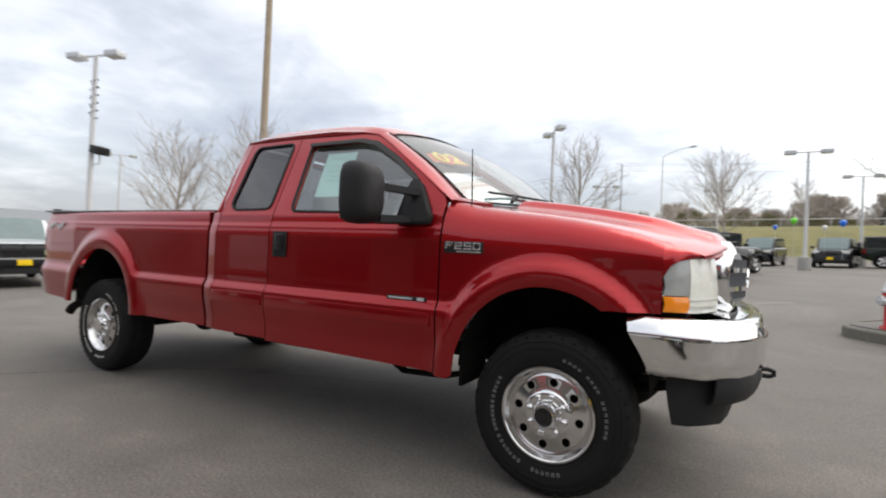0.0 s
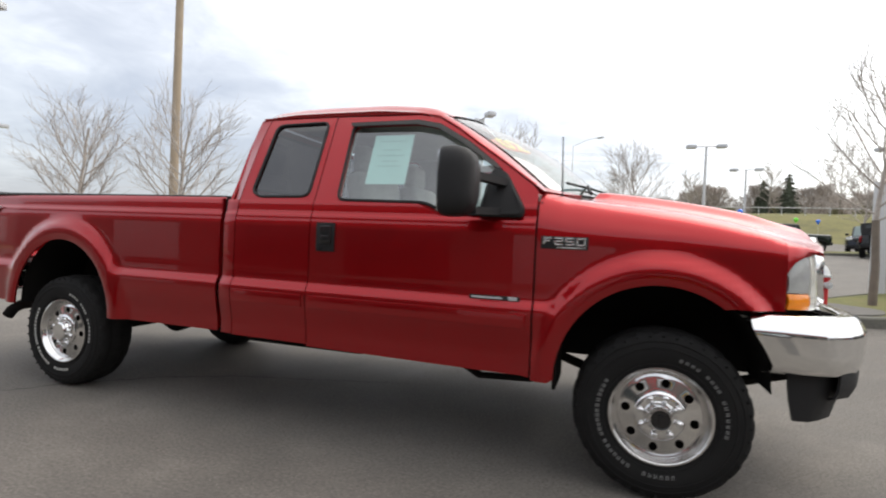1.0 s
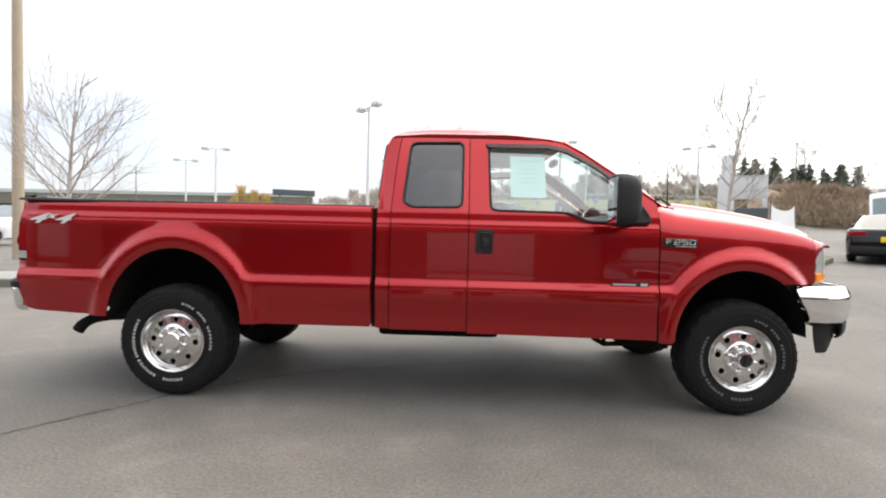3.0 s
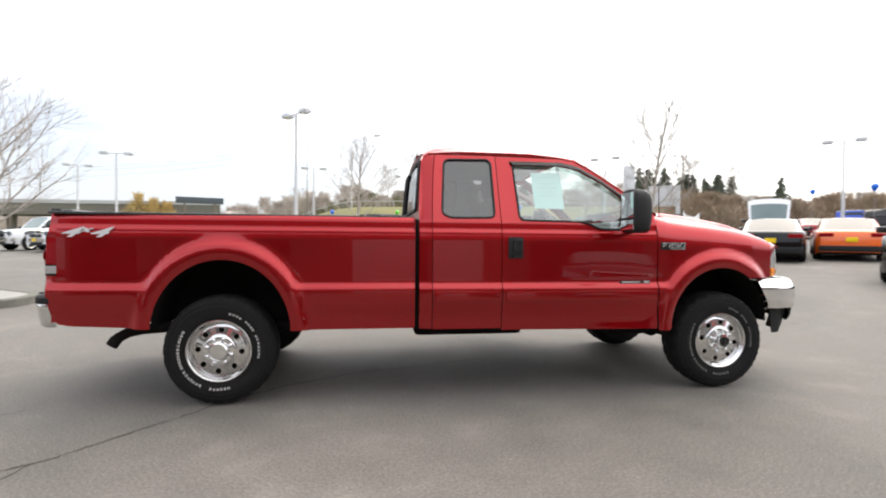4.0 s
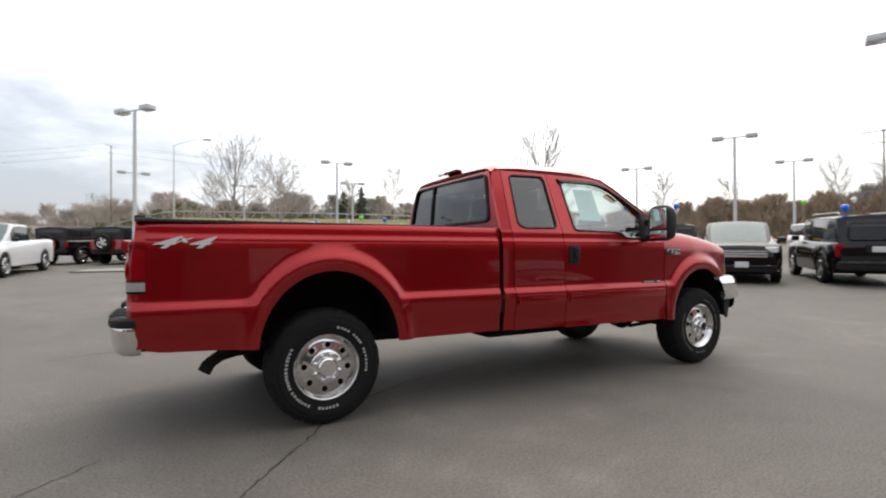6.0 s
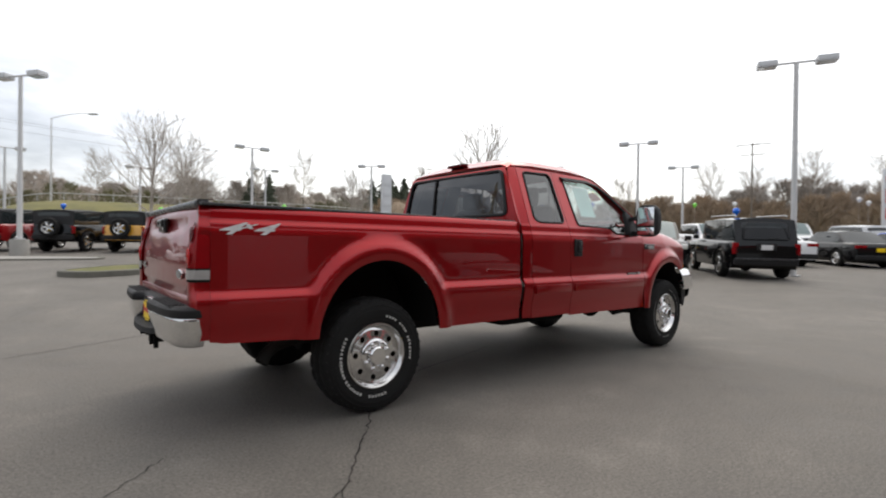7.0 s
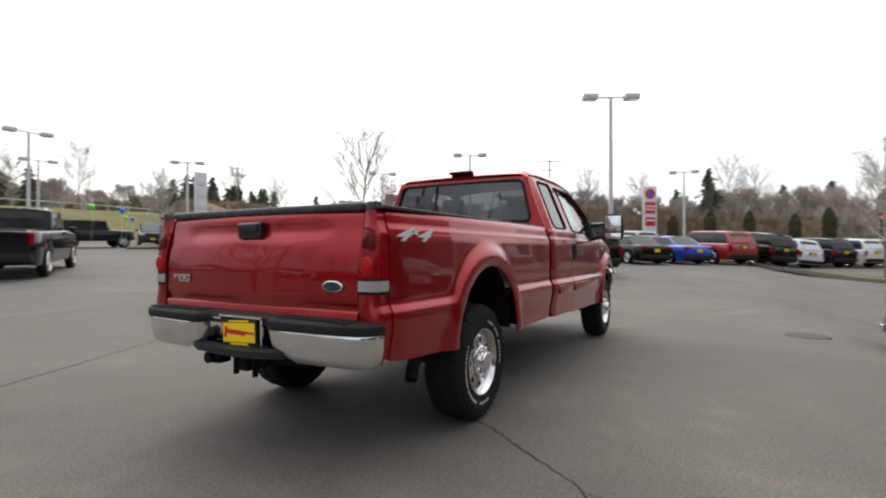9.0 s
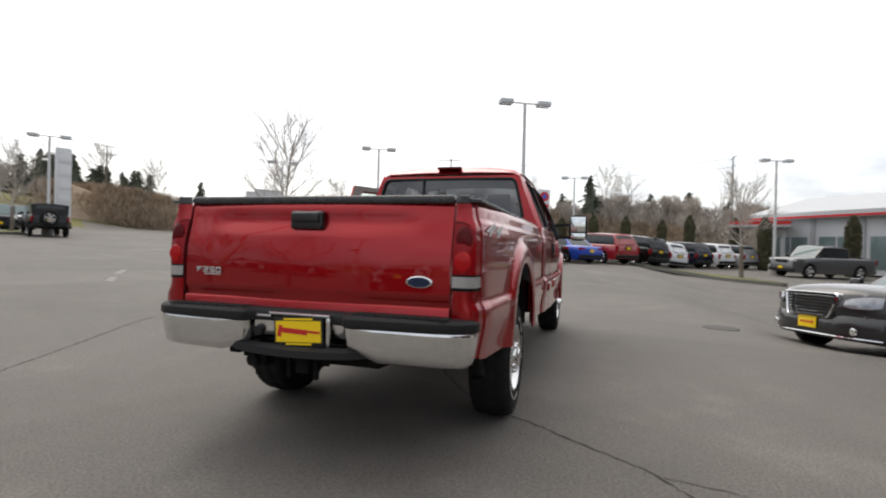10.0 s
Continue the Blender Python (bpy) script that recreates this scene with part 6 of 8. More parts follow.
        box(bm, (-L / 2 + 0.05, s * hw * (0.86 if tall else 0.70), zt0 - (0.22 if tall else 0.13)), (0.10, hw * (0.17 if tall else 0.42), 0.32 if tall else 0.13), 0.02)
        part("tail_lamp", bm, M_LAMP_RED, car)
        bm = bmesh.new()
        box(bm, (a - 0.12, s * (hw + 0.06), sp["belt"] + 0.07), (0.10, 0.20, 0.15), 0.04)
        part("door_mirror", bm, M_BLACK_GLOSS if kind != "sedan" else pm, car)
        for ax in (L / 2 - sp["F"], L / 2 - sp["F"] - sp["B"]):
            car_wheel(car, ax, s * (hw - 0.10), R, s, dark=False)
        if kind == "offroader":
            for ax in (L / 2 - sp["F"], L / 2 - sp["F"] - sp["B"]):
                bm = bmesh.new()
                rows = [[(ax + (R + q) * math.cos(radians(t)), s * yy, R + (R + q) * 0.95 * math.sin(radians(t))) for t in range(10, 171, 16)] for q, yy in ((0.06, hw - 0.05), (0.09, hw + 0.10), (0.05, hw + 0.12))]
                sheet(bm, rows)
                part("wheel_flare", fix_normals(bm), M_BLACK, car, solid=0.01)
    bm = bmesh.new()
    box(bm, (L / 2 - 0.02, 0, sp["low"] + 0.17), (0.14, W * 0.84, 0.20), 0.05)
    part("front_bumper", bm, M_BLACK if clad and face != "chrome" else pm, car)
    bm = bmesh.new()
    box(bm, (-L / 2 + 0.04, 0, sp["low"] + 0.22), (0.16, W * 0.90, 0.20), 0.05)
    part("rear_bumper", bm, M_CHROME if kind == "pickup" and colour == "white" else M_BLACK if clad else pm, car)
    bm = bmesh.new()
    zg = pw(0.02, sp["top"]) - 0.17
    box(bm, (L / 2 - 0.015, 0, zg), (0.05, W * 0.42, 0.20), 0.02)
    part("grille", bm, M_BLACK_GLOSS, car)
    if kind == "pickup" and face:
        shine = M_CHROME if face == "chrome" else M_BLACK
        for ch in [c_ for c_ in car.children if c_.name.split(".")[0] in ("front_bumper", "grille", "headlamp")]:
            bpy.data.objects.remove(ch)
        bm = bmesh.new()
        gr_o = rounded([(-0.50, 0.78), (0.50, 0.78), (0.55, 1.14), (-0.55, 1.14)], 0.07)
        loft(bm, [[(L / 2 - 0.04, y_, z_) for y_, z_ in gr_o], [(L / 2 + 0.035, y_, z_) for y_, z_ in gr_o], [(L / 2 + 0.035, y_ * 0.86, lerp(z_, 0.96, 0.2)) for y_, z_ in gr_o], [(L / 2 - 0.01, y_ * 0.85, lerp(z_, 0.96, 0.22)) for y_, z_ in gr_o]], False, False)
        part("grille_surround", fix_normals(bm), shine, car)
        bm = bmesh.new()
        box(bm, (L / 2 - 0.01, 0, 0.96), (0.03, 0.94, 0.30), 0.01)
        part("grille", bm, M_BLACK_GLOSS, car)
        for sz in ((0.03, 0.05, 0.30), (0.03, 0.94, 0.045)):
            bm = bmesh.new()
            box(bm, (L / 2 + 0.015, 0, 0.96), sz, 0.008)
            part("grille_bar", bm, shine, car)
        for s in (-1, 1):
            bm = bmesh.new()
            box(bm, (L / 2 - 0.07, s * 0.73, 0.99), (0.16, 0.34, 0.24), 0.05, rot=Euler((0, 0, -s * 0.25)), seg=3)
            part("headlamp", bm, M_LAMP_SMOKE, car)
        bm = bmesh.new()
        rows = [[(L / 2 + 0.10 - 0.28 * abs(i / 8 - 1) ** 3 - o_, lerp(-0.99, 0.99, i / 16), z_) for i in range(17)] for z_, o_ in ((0.74, 0.06), (0.72, 0.0), (0.58, 0.0), (0.52, 0.05))]
        sheet(bm, rows)
        part("front_bumper", outward(bm, (0, 0, 0.6)), shine, car, solid=0.02)
        bm = bmesh.new()
        rows = [[(L / 2 + 0.05 - 0.28 * abs(i / 8 - 1) ** 3, lerp(-0.92, 0.92, i / 16), z_) for i in range(17)] for z_ in (0.53, 0.36)]
        sheet(bm, rows)
        part("valance", outward(bm, (0, 0, 0.45)), M_BLACK, car, solid=0.02)
    elif face == "chrome":
        bm = bmesh.new()
        box(bm, (L / 2 + 0.060, 0, 0.52), (0.012, 0.31, 0.15), 0.003)
        part("number_panel", bm, M_MARK, car)
        for s in (-1, 1):
            bm = bmesh.new()
            lathe(bm, [(0.055, L / 2 - 0.02), (0.055, L / 2 + 0.03), (0.03, L / 2 + 0.035), (0, L / 2 + 0.03)], 14, axis="X", c=(0, s * hw * 0.62, 0.46), cap=False)
            part("fog_lamp", bm, M_CHROME, car)
        for k in range(3):
            bm = bmesh.new()
            box(bm, (L / 2 + 0.022, 0, zg - 0.085 + k * 0.065), (0.03, W * (0.60 if kind == "crossover" else 0.46), 0.042), 0.01)
            part("grille_bar", bm, M_CHROME, car)
    if plate:
        for s in (-1, 1):
            if s < 0 and tall and not bed and not spare:
                continue
            bm = bmesh.new()
            zp = sp["low"] + (0.30 if s > 0 else 0.52)
            box(bm, (s * ((0.118 if bed and face else 0.062) + L / 2 if s > 0 else L / 2 + 0.03), 0, zp), (0.012, 0.30, 0.15), 0.003)
            part("plate", bm, M_YELLOW, car, "yellow dealer plate")
    if tall and not bed and not spare:
        # rear window surround, wiper, number panel and bumper step
        bm = bmesh.new()
        zr0, zr1 = sp["belt"] + 0.06, H - 0.16
        xr = lambda z_: lerp(d, c, 0.55 * (z_ - zb) / (H - zb)) - 0.035
        loop = rounded([(-hw * 0.66, zr0), (hw * 0.66, zr0), (hw * 0.56, zr1), (-hw * 0.56, zr1)], 0.09)
        tube(bm, [(xr(z_), y_, z_) for y_, z_ in loop + loop[:2]], 0.012, 5)
        tube(bm, [(xr(zr0) - 0.015, 0.0, zr0), (xr(zr0 + 0.05) - 0.02, -0.30, zr0 + 0.05)], 0.010, 5)
        part("window_trim", bm, M_BLACK, car)
        bm = bmesh.new()
        box(bm, (-L / 2 - 0.012, 0, sp["belt"] - 0.16), (0.02, 0.50, 0.20), 0.01)
        part("number_recess", bm, M_BLACK, car)
        bm = bmesh.new()
        box(bm, (-L / 2 - 0.024, 0, sp["belt"] - 0.17), (0.012, 0.30, 0.14), 0.003)
        part("number_panel", bm, M_YELLOW if plate else M_MARK, car)
        bm = bmesh.new()
        box(bm, (-L / 2 - 0.03, 0, sp["low"] + 0.30), (0.10, W * 0.86, 0.06), 0.02)
        part("bumper_step", bm, M_CAP, car)
    if spare:
        bm = bmesh.new()
        lathe(bm, [(R * 0.5, -L / 2 - 0.02), (R * 0.95, -L / 2 - 0.04), (R, -L / 2 - 0.10), (R, -L / 2 - 0.20), (R * 0.92, -L / 2 - 0.25), (R * 0.62, -L / 2 - 0.25), (R * 0.58, -L / 2 - 0.18)], 26, axis="X", c=(0, 0.05, 1.08), cap=False)
        part("spare_tyre", fix_normals(bm), M_RUBBER, car)
        bm = bmesh.new()
        for k in range(5):
            t = 2 * math.pi * k / 5
            box(bm, (-L / 2 - 0.20, 0.05 + 0.12 * math.cos(t), 1.08 + 0.12 * math.sin(t)), (0.03, 0.20, 0.085), 0.01, rot=Euler((t, 0, 0)))
        lathe(bm, [(R * 0.60, -L / 2 - 0.19), (R * 0.60, -L / 2 - 0.24), (R * 0.55, -L / 2 - 0.22)], 26, axis="X", c=(0, 0.05, 1.08), cap=False)
        part("spare_rim", bm, M_ALLOY, car)
    if bed:
        bm = bmesh.new()
        x0, x1 = d - 0.06, -L / 2 + 0.08
        box(bm, ((x0 + x1) / 2, 0, 1.276), (x0 - x1, W * 0.78, 0.03), 0.006)
        part("load_bed_cover", bm, M_SOFT_TOP, car)
        bm = bmesh.new()
        box(bm, (-L / 2 + 0.005, 0, 1.14), (0.03, 0.24, 0.07), 0.01)
        part("tailgate_handle", bm, M_BLACK, car)
    if rack:
        for s in (-1, 1):
            bm = bmesh.new()
            tube(bm, [(b - 0.2, s * wt * 0.85, H), (b - 0.25, s * wt * 0.85, H + 0.05), (c + 0.25, s * wt * 0.85, H + 0.05), (c + 0.2, s * wt * 0.85, H)], 0.018, 6)
            part("roof_rail", bm, M_GALV, car)
    return car


def build_near_sedan():
    """The dark grey saloon that stands closest: as the others, with its own front end."""
    car = build_car("saloon", "grey", "dark grey saloon with a bright barred grille on asphalt", "sedan", (5.83, -6.79), 112, plate=False, clad=False)
    for ch in list(car.children):
        if ch.name.split(".")[0] in ("grille", "headlamp", "front_bumper"):
            bpy.data.objects.remove(ch)
    xf = 4.95 / 2
    # the nose is rounded in plan
    for ch in car.children:
        if ch.name.split(".")[0] == "body":
            for v in ch.data.vertices:
                v.co.x -= 0.85 * S((v.co.x - xf + 0.75) / 0.75) * max(abs(v.co.y) - 0.44, 0) ** 1.6
    bm = bmesh.new()
    ring = rounded([(-0.37, 0.50), (0.37, 0.50), (0.48, 0.86), (-0.48, 0.86)], 0.06)
    bx = lambda y, z: xf + 0.085 - 0.12 * (z - 0.5) - 0.08 * y * y
    loft(bm, [[(bx(y, z) - 0.07, y, z) for y, z in ring], [(bx(y, z), y * 0.99, z) for y, z in ring], [(bx(y, z) + 0.015, y * 0.94, lerp(z, 0.68, 0.06)) for y, z in ring], [(bx(y, z), y * 0.91, lerp(z, 0.68, 0.10)) for y, z in ring], [(bx(y, z) - 0.03, y * 0.90, lerp(z, 0.68, 0.11)) for y, z in ring]], False, False)
    part("grille_surround", fix_normals(bm), M_CHROME, car)
    bm = bmesh.new()
    sheet(bm, [[(bx(y, z) - 0.030, y, z) for y in (-0.40, -0.2, 0, 0.2, 0.40)] for z in (0.52, 0.84)])
    part("grille_back", fix_normals(bm), M_BLACK, car, solid=0.01)
    # painted nose panel behind the lamps
    bm = bmesh.new()
    ysn = [lerp(-0.90, 0.90, i / 24) for i in range(25)]
    nx = lambda y: xf + 0.030 - 0.85 * max(abs(y) - 0.44, 0) ** 1.6
    sheet(bm, [[(nx(y) - o - 0.02 * S((abs(y) - 0.3) / 0.3), y, z + dz * (1 - (y / 0.9) ** 2)) for y in ysn] for z, o, dz in ((0.54, 0.02, 0), (0.62, 0.0, 0), (0.74, 0.02, 0), (0.82, 0.05, 0.03), (0.87, 0.11, 0.05), (0.90, 0.24, 0.07), (0.925, 0.50, 0.085), (0.945, 0.85, 0.09))])
    part("nose", fix_normals(bm), PAINTS["grey"], car, solid=0.01)
    for k in range(7):
        z = 0.545 + k * 0.044
        bm = bmesh.new()
        w = lerp(0.31, 0.40, k / 6)
        rows = [[(bx(y, z) - 0.012 + dx, y, z + dz) for y in (-w, -w / 2, 0, w / 2, w)] for dx, dz in ((0.012, -0.006), (0.004, 0), (-0.006, 0.006))]
        sheet(bm, rows)
        part("grille_bar", fix_normals(bm), M_CHROME, car, solid=0.003)
    for s in (-1, 1):
        bm = bmesh.new()
        pts = [(0.53, 0.69, 0.77), (0.60, 0.665, 0.80), (0.68, 0.665, 0.82), (0.78, 0.67, 0.835), (0.88, 0.70, 0.835)]
        rows = []
        for t in (0, 0.35, 0.7, 1):
            rows.append([(xf + 0.034 - 0.85 * max(y - 0.44, 0) ** 1.6 - 0.03 * t * t, s * y, lerp(z0, z1, t)) for y, z0, z1 in pts])
        sheet(bm, rows)
        part("headlamp", fix_normals(bm), M_LAMP_CLEAR, car, "clear swept headlamp", solid=0.02)
        bm = bmesh.new()
        lathe(bm, [(0.05, 0), (0.05, 0.02), (0.03, 0.026), (0, 0.02)], 16, axis="X", c=(xf - 0.03, s * 0.66, 0.36), cap=False)
        part("fog_lamp", bm, M_CHROME, car)
    bm = bmesh.new()
    ys = [lerp(-0.90, 0.90, i / 14) for i in range(15)]
    fx = lambda y: xf + 0.035 - 0.82 * max(abs(y) - 0.42, 0) ** 1.6
    sheet(bm, [[(fx(y) + o, y, z) for y in ys] for z, o in ((0.23, -0.06), (0.30, 0.0), (0.40, 0.01), (0.50, 0.0), (0.56, -0.03))])
    part("front_bumper", fix_normals(bm), PAINTS["grey"], car, solid=0.02)
    bm = bmesh.new()
    tube(bm, [(fx(y) + 0.012, y, 0.275) for y in ys], 0.014, 6)
    part("chrome_strip", bm, M_CHROME, car)
    bm = bmesh.new()
    box(bm, (xf + 0.058, 0.0, 0.42), (0.014, 0.31, 0.155), 0.004)
    part("plate", bm, M_YELLOW, car, "yellow dealer plate")
    bm = bmesh.new()
    for i in range(5):
        box(bm, (xf + 0.067, 0.10 - i * 0.048, 0.42), (0.002, 0.034, 0.03 + 0.012 * (i == 0)))
    part("plate_marks", bm, M_INKRED, car, "red bars on the plate")


def place_cars():
    d = radians(43.5)
    ahead = lambda x, y, hd, k: (x + k * math.cos(radians(hd)), y + k * math.sin(radians(hd)))
    # white trucks beyond the tail of the pickup
    build_car("pickup", "white", "white pickup with a black grille parked nose-on", "pickup truck", ahead(-10.9, 2.7, -12, -2.9), -12, face="black")
    g = "row of pickups nose-on"
    build_car("pickup", "white", "white pickup with chrome bumpers in a row", "pickup truck", ahead(-7.1, 16.8, -97, -2.9), -97, g, face="chrome")
    build_car("pickup", "white", "white pickup with chrome bumpers in a row", "pickup truck", ahead(-9.4, 19.4, -110, -2.9), -110, g, face="chrome")
    build_car("pickup", "silver", "silver pickup with a chrome grille in a row", "pickup truck", ahead(-11.3, 20.9, -116, -2.9), -116, g, face="chrome")
    build_car("pickup", "red", "red pickup with a chrome grille in a row", "pickup truck", ahead(-13.4, 22.4, -120, -2.9), -120, g, face="chrome")
    build_car("pickup", "white", "white pickup with chrome bumpers in a row", "pickup truck", ahead(-16.0, 24.0, -120, -2.9), -120, g, face="chrome")
    build_car("pickup", "white", "white pickup with chrome bumpers in a row", "pickup truck", ahead(-19.0, 26.0, -120, -2.9), -120, g, face="chrome")
    build_car("sedan", "red", "red saloon parked beyond a pickup", "sedan", (-17.6, 11.2), -100)
    build_car("pickup", "white", "white pickup with a dark canopy beside a red saloon", "pickup truck", (-20.0, 15.8), -120)
    build_car("sedan", "black", "black saloon in the far row", "sedan", (-22.5, 25.5), -120)
    # jeeps and suvs below the grass bank
    g = "row of off-roaders seen from behind"
    for k, (col, lab) in enumerate((("black", "black soft-top off-roader with a spare wheel"), ("red", "red soft-top off-roader with a spare wheel"), ("black", "black soft-top off-roader with a spare wheel"), ("yellow", "yellow off-roader with black top and spare wheel"), ("black", "black soft-top off-roader with a spare wheel"))):
        px, py = lerp(-6.2, 3.4, k / 4), lerp(25.6, 20.3, k / 4)
        build_car("offroader", col, lab, "off-roader", ahead(px, py, 58, 2.3), 58, g, spare=True)
    build_car("pickup", "black", "black pickup parked beside off-roaders", "pickup truck", (-9.2, 27.6), -6)
    build_car("pickup", "black", "black pickup with yellow dealer plate, tailgate closed", "pickup truck", ahead(1.95, 13.15, 57, 2.9), 57)
    g = "suvs by the lamp post"
    build_car("suv", "black", "black suv with yellow plate facing the drive", "suv", ahead(6.6, 32.5, -105, -2.4), -105, g)
    build_car("suv", "black", "black suv with yellow plate facing the drive", "suv", ahead(10.3, 32.3, -105, -2.4), -105, g)
    build_car("suv", "red", "dark suv in the second row", "suv", (4.2, 38.0), -105)
    build_car("offroader", "green", "dark green hard-top off-roader side-on", "off-roader", (14.4, 34.2), -8, spare=True)
    build_car("offroader", "black", "black off-roader with a spare wheel by the verge", "off-roader", ahead(16.4, 26.9, 62, 2.3), 62, spare=True)
    build_car("suv", "navy", "dark suv near the verge", "suv", (19.8, 36.5), 240)
    build_car("suv", "silver", "silver suv in the far row", "suv", (23.5, 40.5), 240)
    build_car("suv", "black", "black suv in the far row", "suv", (-1.5, 37.5), -105)
    build_car("sedan", "white", "white saloon in the far row", "sedan", (1.6, 36.0), -105)
    # beyond the bonnet
    build_car("coupe", "black", "black coupe with a pale roof and red tail lamps", "coupe", ahead(13.9, 9.6, 47, 2.5), 47, two_tone="silver")
    build_car("coupe", "orange", "orange coupe with black trim seen from behind", "coupe", ahead(16.6, 9.3, 47, 2.5), 47)
    build_car("van", "blue", "blue van with a white high roof and dark rack", "van", (21.8, 18.6), 228, two_tone="white", rack=True)
    build_car("coupe", "red", "red coupe at the end of the drive", "coupe", (32.0, 26.5), 60)
    build_car("pickup", "blue", "blue pickup seen from behind", "pickup truck", (30.2, 21.6), 47)
    build_car("crossover", "black", "black crossover with a bright barred grille", "crossover", ahead(12.2, 3.45, 215, -2.36), 215, face="chrome", plate=False)
    build_car("boxy", "black", "black boxy suv with red tail lamps", "suv", ahead(14.1, 1.25, 40, 2.25), 40, rack=True, plate=False)
    # the row along the right
    g = "row of cars seen from behind"
    row = [("coupe", "white", "white coupe with a wide red tail lamp", (21.2, 2.6)), ("sedan", "black", "black saloon with bright tail lamps", (23.4, 0.4)), ("sedan", "blue", "blue saloon with yellow dealer plate", (25.3, -1.4)), ("suv", "red", "red suv with dark rear glass", (26.9, -3.4)), ("suv", "black", "black suv with dark rear glass", (28.9, -5.3)), ("suv", "white", "white suv with red tail lamps", (32.4, -6.9)), ("suv", "navy", "navy suv with red tail lamps", (34.2, -8.8)), ("suv", "white", "white suv with red tail lamps", (36.0, -10.6)), ("suv", "silver", "silver suv with red tail lamps", (37.8, -12.6))]
    for kind, col, lab, (px, py) in row:
        build_car(kind, col, lab, "suv" if kind == "suv" else "sedan" if kind == "sedan" else "coupe", ahead(px, py, 43.5, L_HALF[kind]), 43.5, g)
    g = "second row of cars"
    for kind, col, lab, p in (("pickup", "white", "white pickup in the second row", (31.0, 6.0)), ("suv", "silver", "silver suv in the second row", (33.6, 3.4)), ("sedan", "white", "white saloon in the second row", (36.2, 0.6)), ("suv", "white", "white suv in the second row", (28.5, 9.0)), ("sedan", "red", "red saloon in the second row", (26.2, 11.6)), ("suv", "silver", "silver suv in the second row", (38.5, -2.4)), ("sedan", "silver", "silver saloon in the second row", (40.6, -5.0)), ("suv", "black", "black suv in the second row", (23.5, 14.0))):
        build_car(kind, col, lab, "suv" if kind == "suv" else "pickup truck" if kind == "pickup" else "sedan", p, 43.5 if col != "white" else 223.5, g)
    build_car("pickup", "steel", "grey crew-cab pickup side-on before the showroom", "pickup truck", (32.1, -14.8), 118, crew=True)
    build_near_sedan()


L_HALF = {k: v["L"] / 2 for k, v in KINDS.items()}
place_cars()

# ---- lamps, trees, islands, signs, buildings, distance ----
M_BARK = mat("grey_brown_bark", (0.18, 0.15, 0.12), rough=0.9, vary=0.3, scale=6, bump=0.5, bump_scale=30)
M_TWIG = mat("bare_twigs", (0.40, 0.36, 0.32), rough=0.9, vary=0.3, scale=2)
M_BRUSH = mat("brown_brush", (0.32, 0.245, 0.175), rough=0.95, vary=0.45, scale=0.12)
# bare wood lightened beyond its own colour to stand in for haze
M_WOODS = mat("hazed_bare_woods", (0.44, 0.39, 0.345), rough=0.95, vary=0.5, scale=0.07)
M_GOLD = mat("golden_twigs", (0.50, 0.36, 0.14), rough=0.95, vary=0.3, scale=0.3)
M_BRUSH_G = mat("olive_brush", (0.19, 0.18, 0.10), rough=0.95, vary=0.45, scale=0.25)
M_CONIFER = mat("conifer_needles", (0.075, 0.088, 0.06), rough=0.9, vary=0.4, scale=0.6)
M_CEDAR = mat("columnar_cedar", (0.09, 0.085, 0.045), rough=0.9, vary=0.4, scale=0.8)
M_BUILD = mat("pale_cladding", (0.62, 0.63, 0.64), rough=0.6, vary=0.06, scale=0.6)
M_BUILD_D = mat("mid_grey_cladding", (0.40, 0.41, 0.42), rough=0.6, vary=0.06, scale=0.6)
M_ROOF = mat("grey_metal_roof", (0.20, 0.21, 0.22), rough=0.5, vary=0.1, scale=0.5)
M_ROOF_L = mat("light_metal_roof", (0.50, 0.51, 0.52), rough=0.5, vary=0.08, scale=0.5)
M_WALL_DARK = mat("dark_light_blocking_wall", (0.10, 0.088, 0.08), rough=0.85, vary=0.2, scale=2.0)
M_FASCIA = mat("red_fascia", (0.55, 0.02, 0.025), rough=0.4, vary=0.05)
M_SIGNCLOTH = mat("white_banner_cloth", (0.80, 0.80, 0.80), rough=0.85, vary=0.05)
M_SIGNWHITE = mat("white_sign_panel", (0.62, 0.63, 0.64), rough=0.45, vary=0.05)
M_SIGNDARK = mat("slate_sign_base", (0.07, 0.085, 0.10), rough=0.6, vary=0.1)
M_WOODPOLE = mat("weathered_wood_pole", (0.36, 0.29, 0.21), rough=0.85, vary=0.15, scale=3, bump=0.3, bump_scale=30)
M_WIRE = mat("dark_cable", (0.05, 0.05, 0.055), rough=0.6)
M_HYD_RED = mat("red_hydrant_paint", (0.50, 0.014, 0.02), rough=0.38, vary=0.12, scale=8, dirt=0.2)
M_HYD_SIL = mat("silver_hydrant_paint", (0.55, 0.56, 0.56), rough=0.4, metal=0.4, vary=0.1)
# near-black that paints the shade inside the flat crack strips
M_CRACK_SHADE = mat("crack_shadow", (0.022, 0.02, 0.018), rough=0.95, vary=0.3)
M_PATCH = mat("iron_and_tar_patch", (0.085, 0.08, 0.073), rough=0.8, vary=0.3, scale=9)
# moss-dark kerb concrete; the overpass deck borrows it as painted shade
M_KERB_SHADE = mat("mossy_kerb_and_shaded_deck", (0.15, 0.145, 0.125), rough=0.95, vary=0.35, scale=2.5, bump=0.4, bump_scale=40, dirt=0.5, dirt_col=(0.07, 0.075, 0.04))
M_WORN = mat("worn_road_paint", (0.26, 0.25, 0.235), rough=0.85, vary=0.3, scale=6, dirt=0.8, dirt_col=(0.13, 0.12, 0.11))
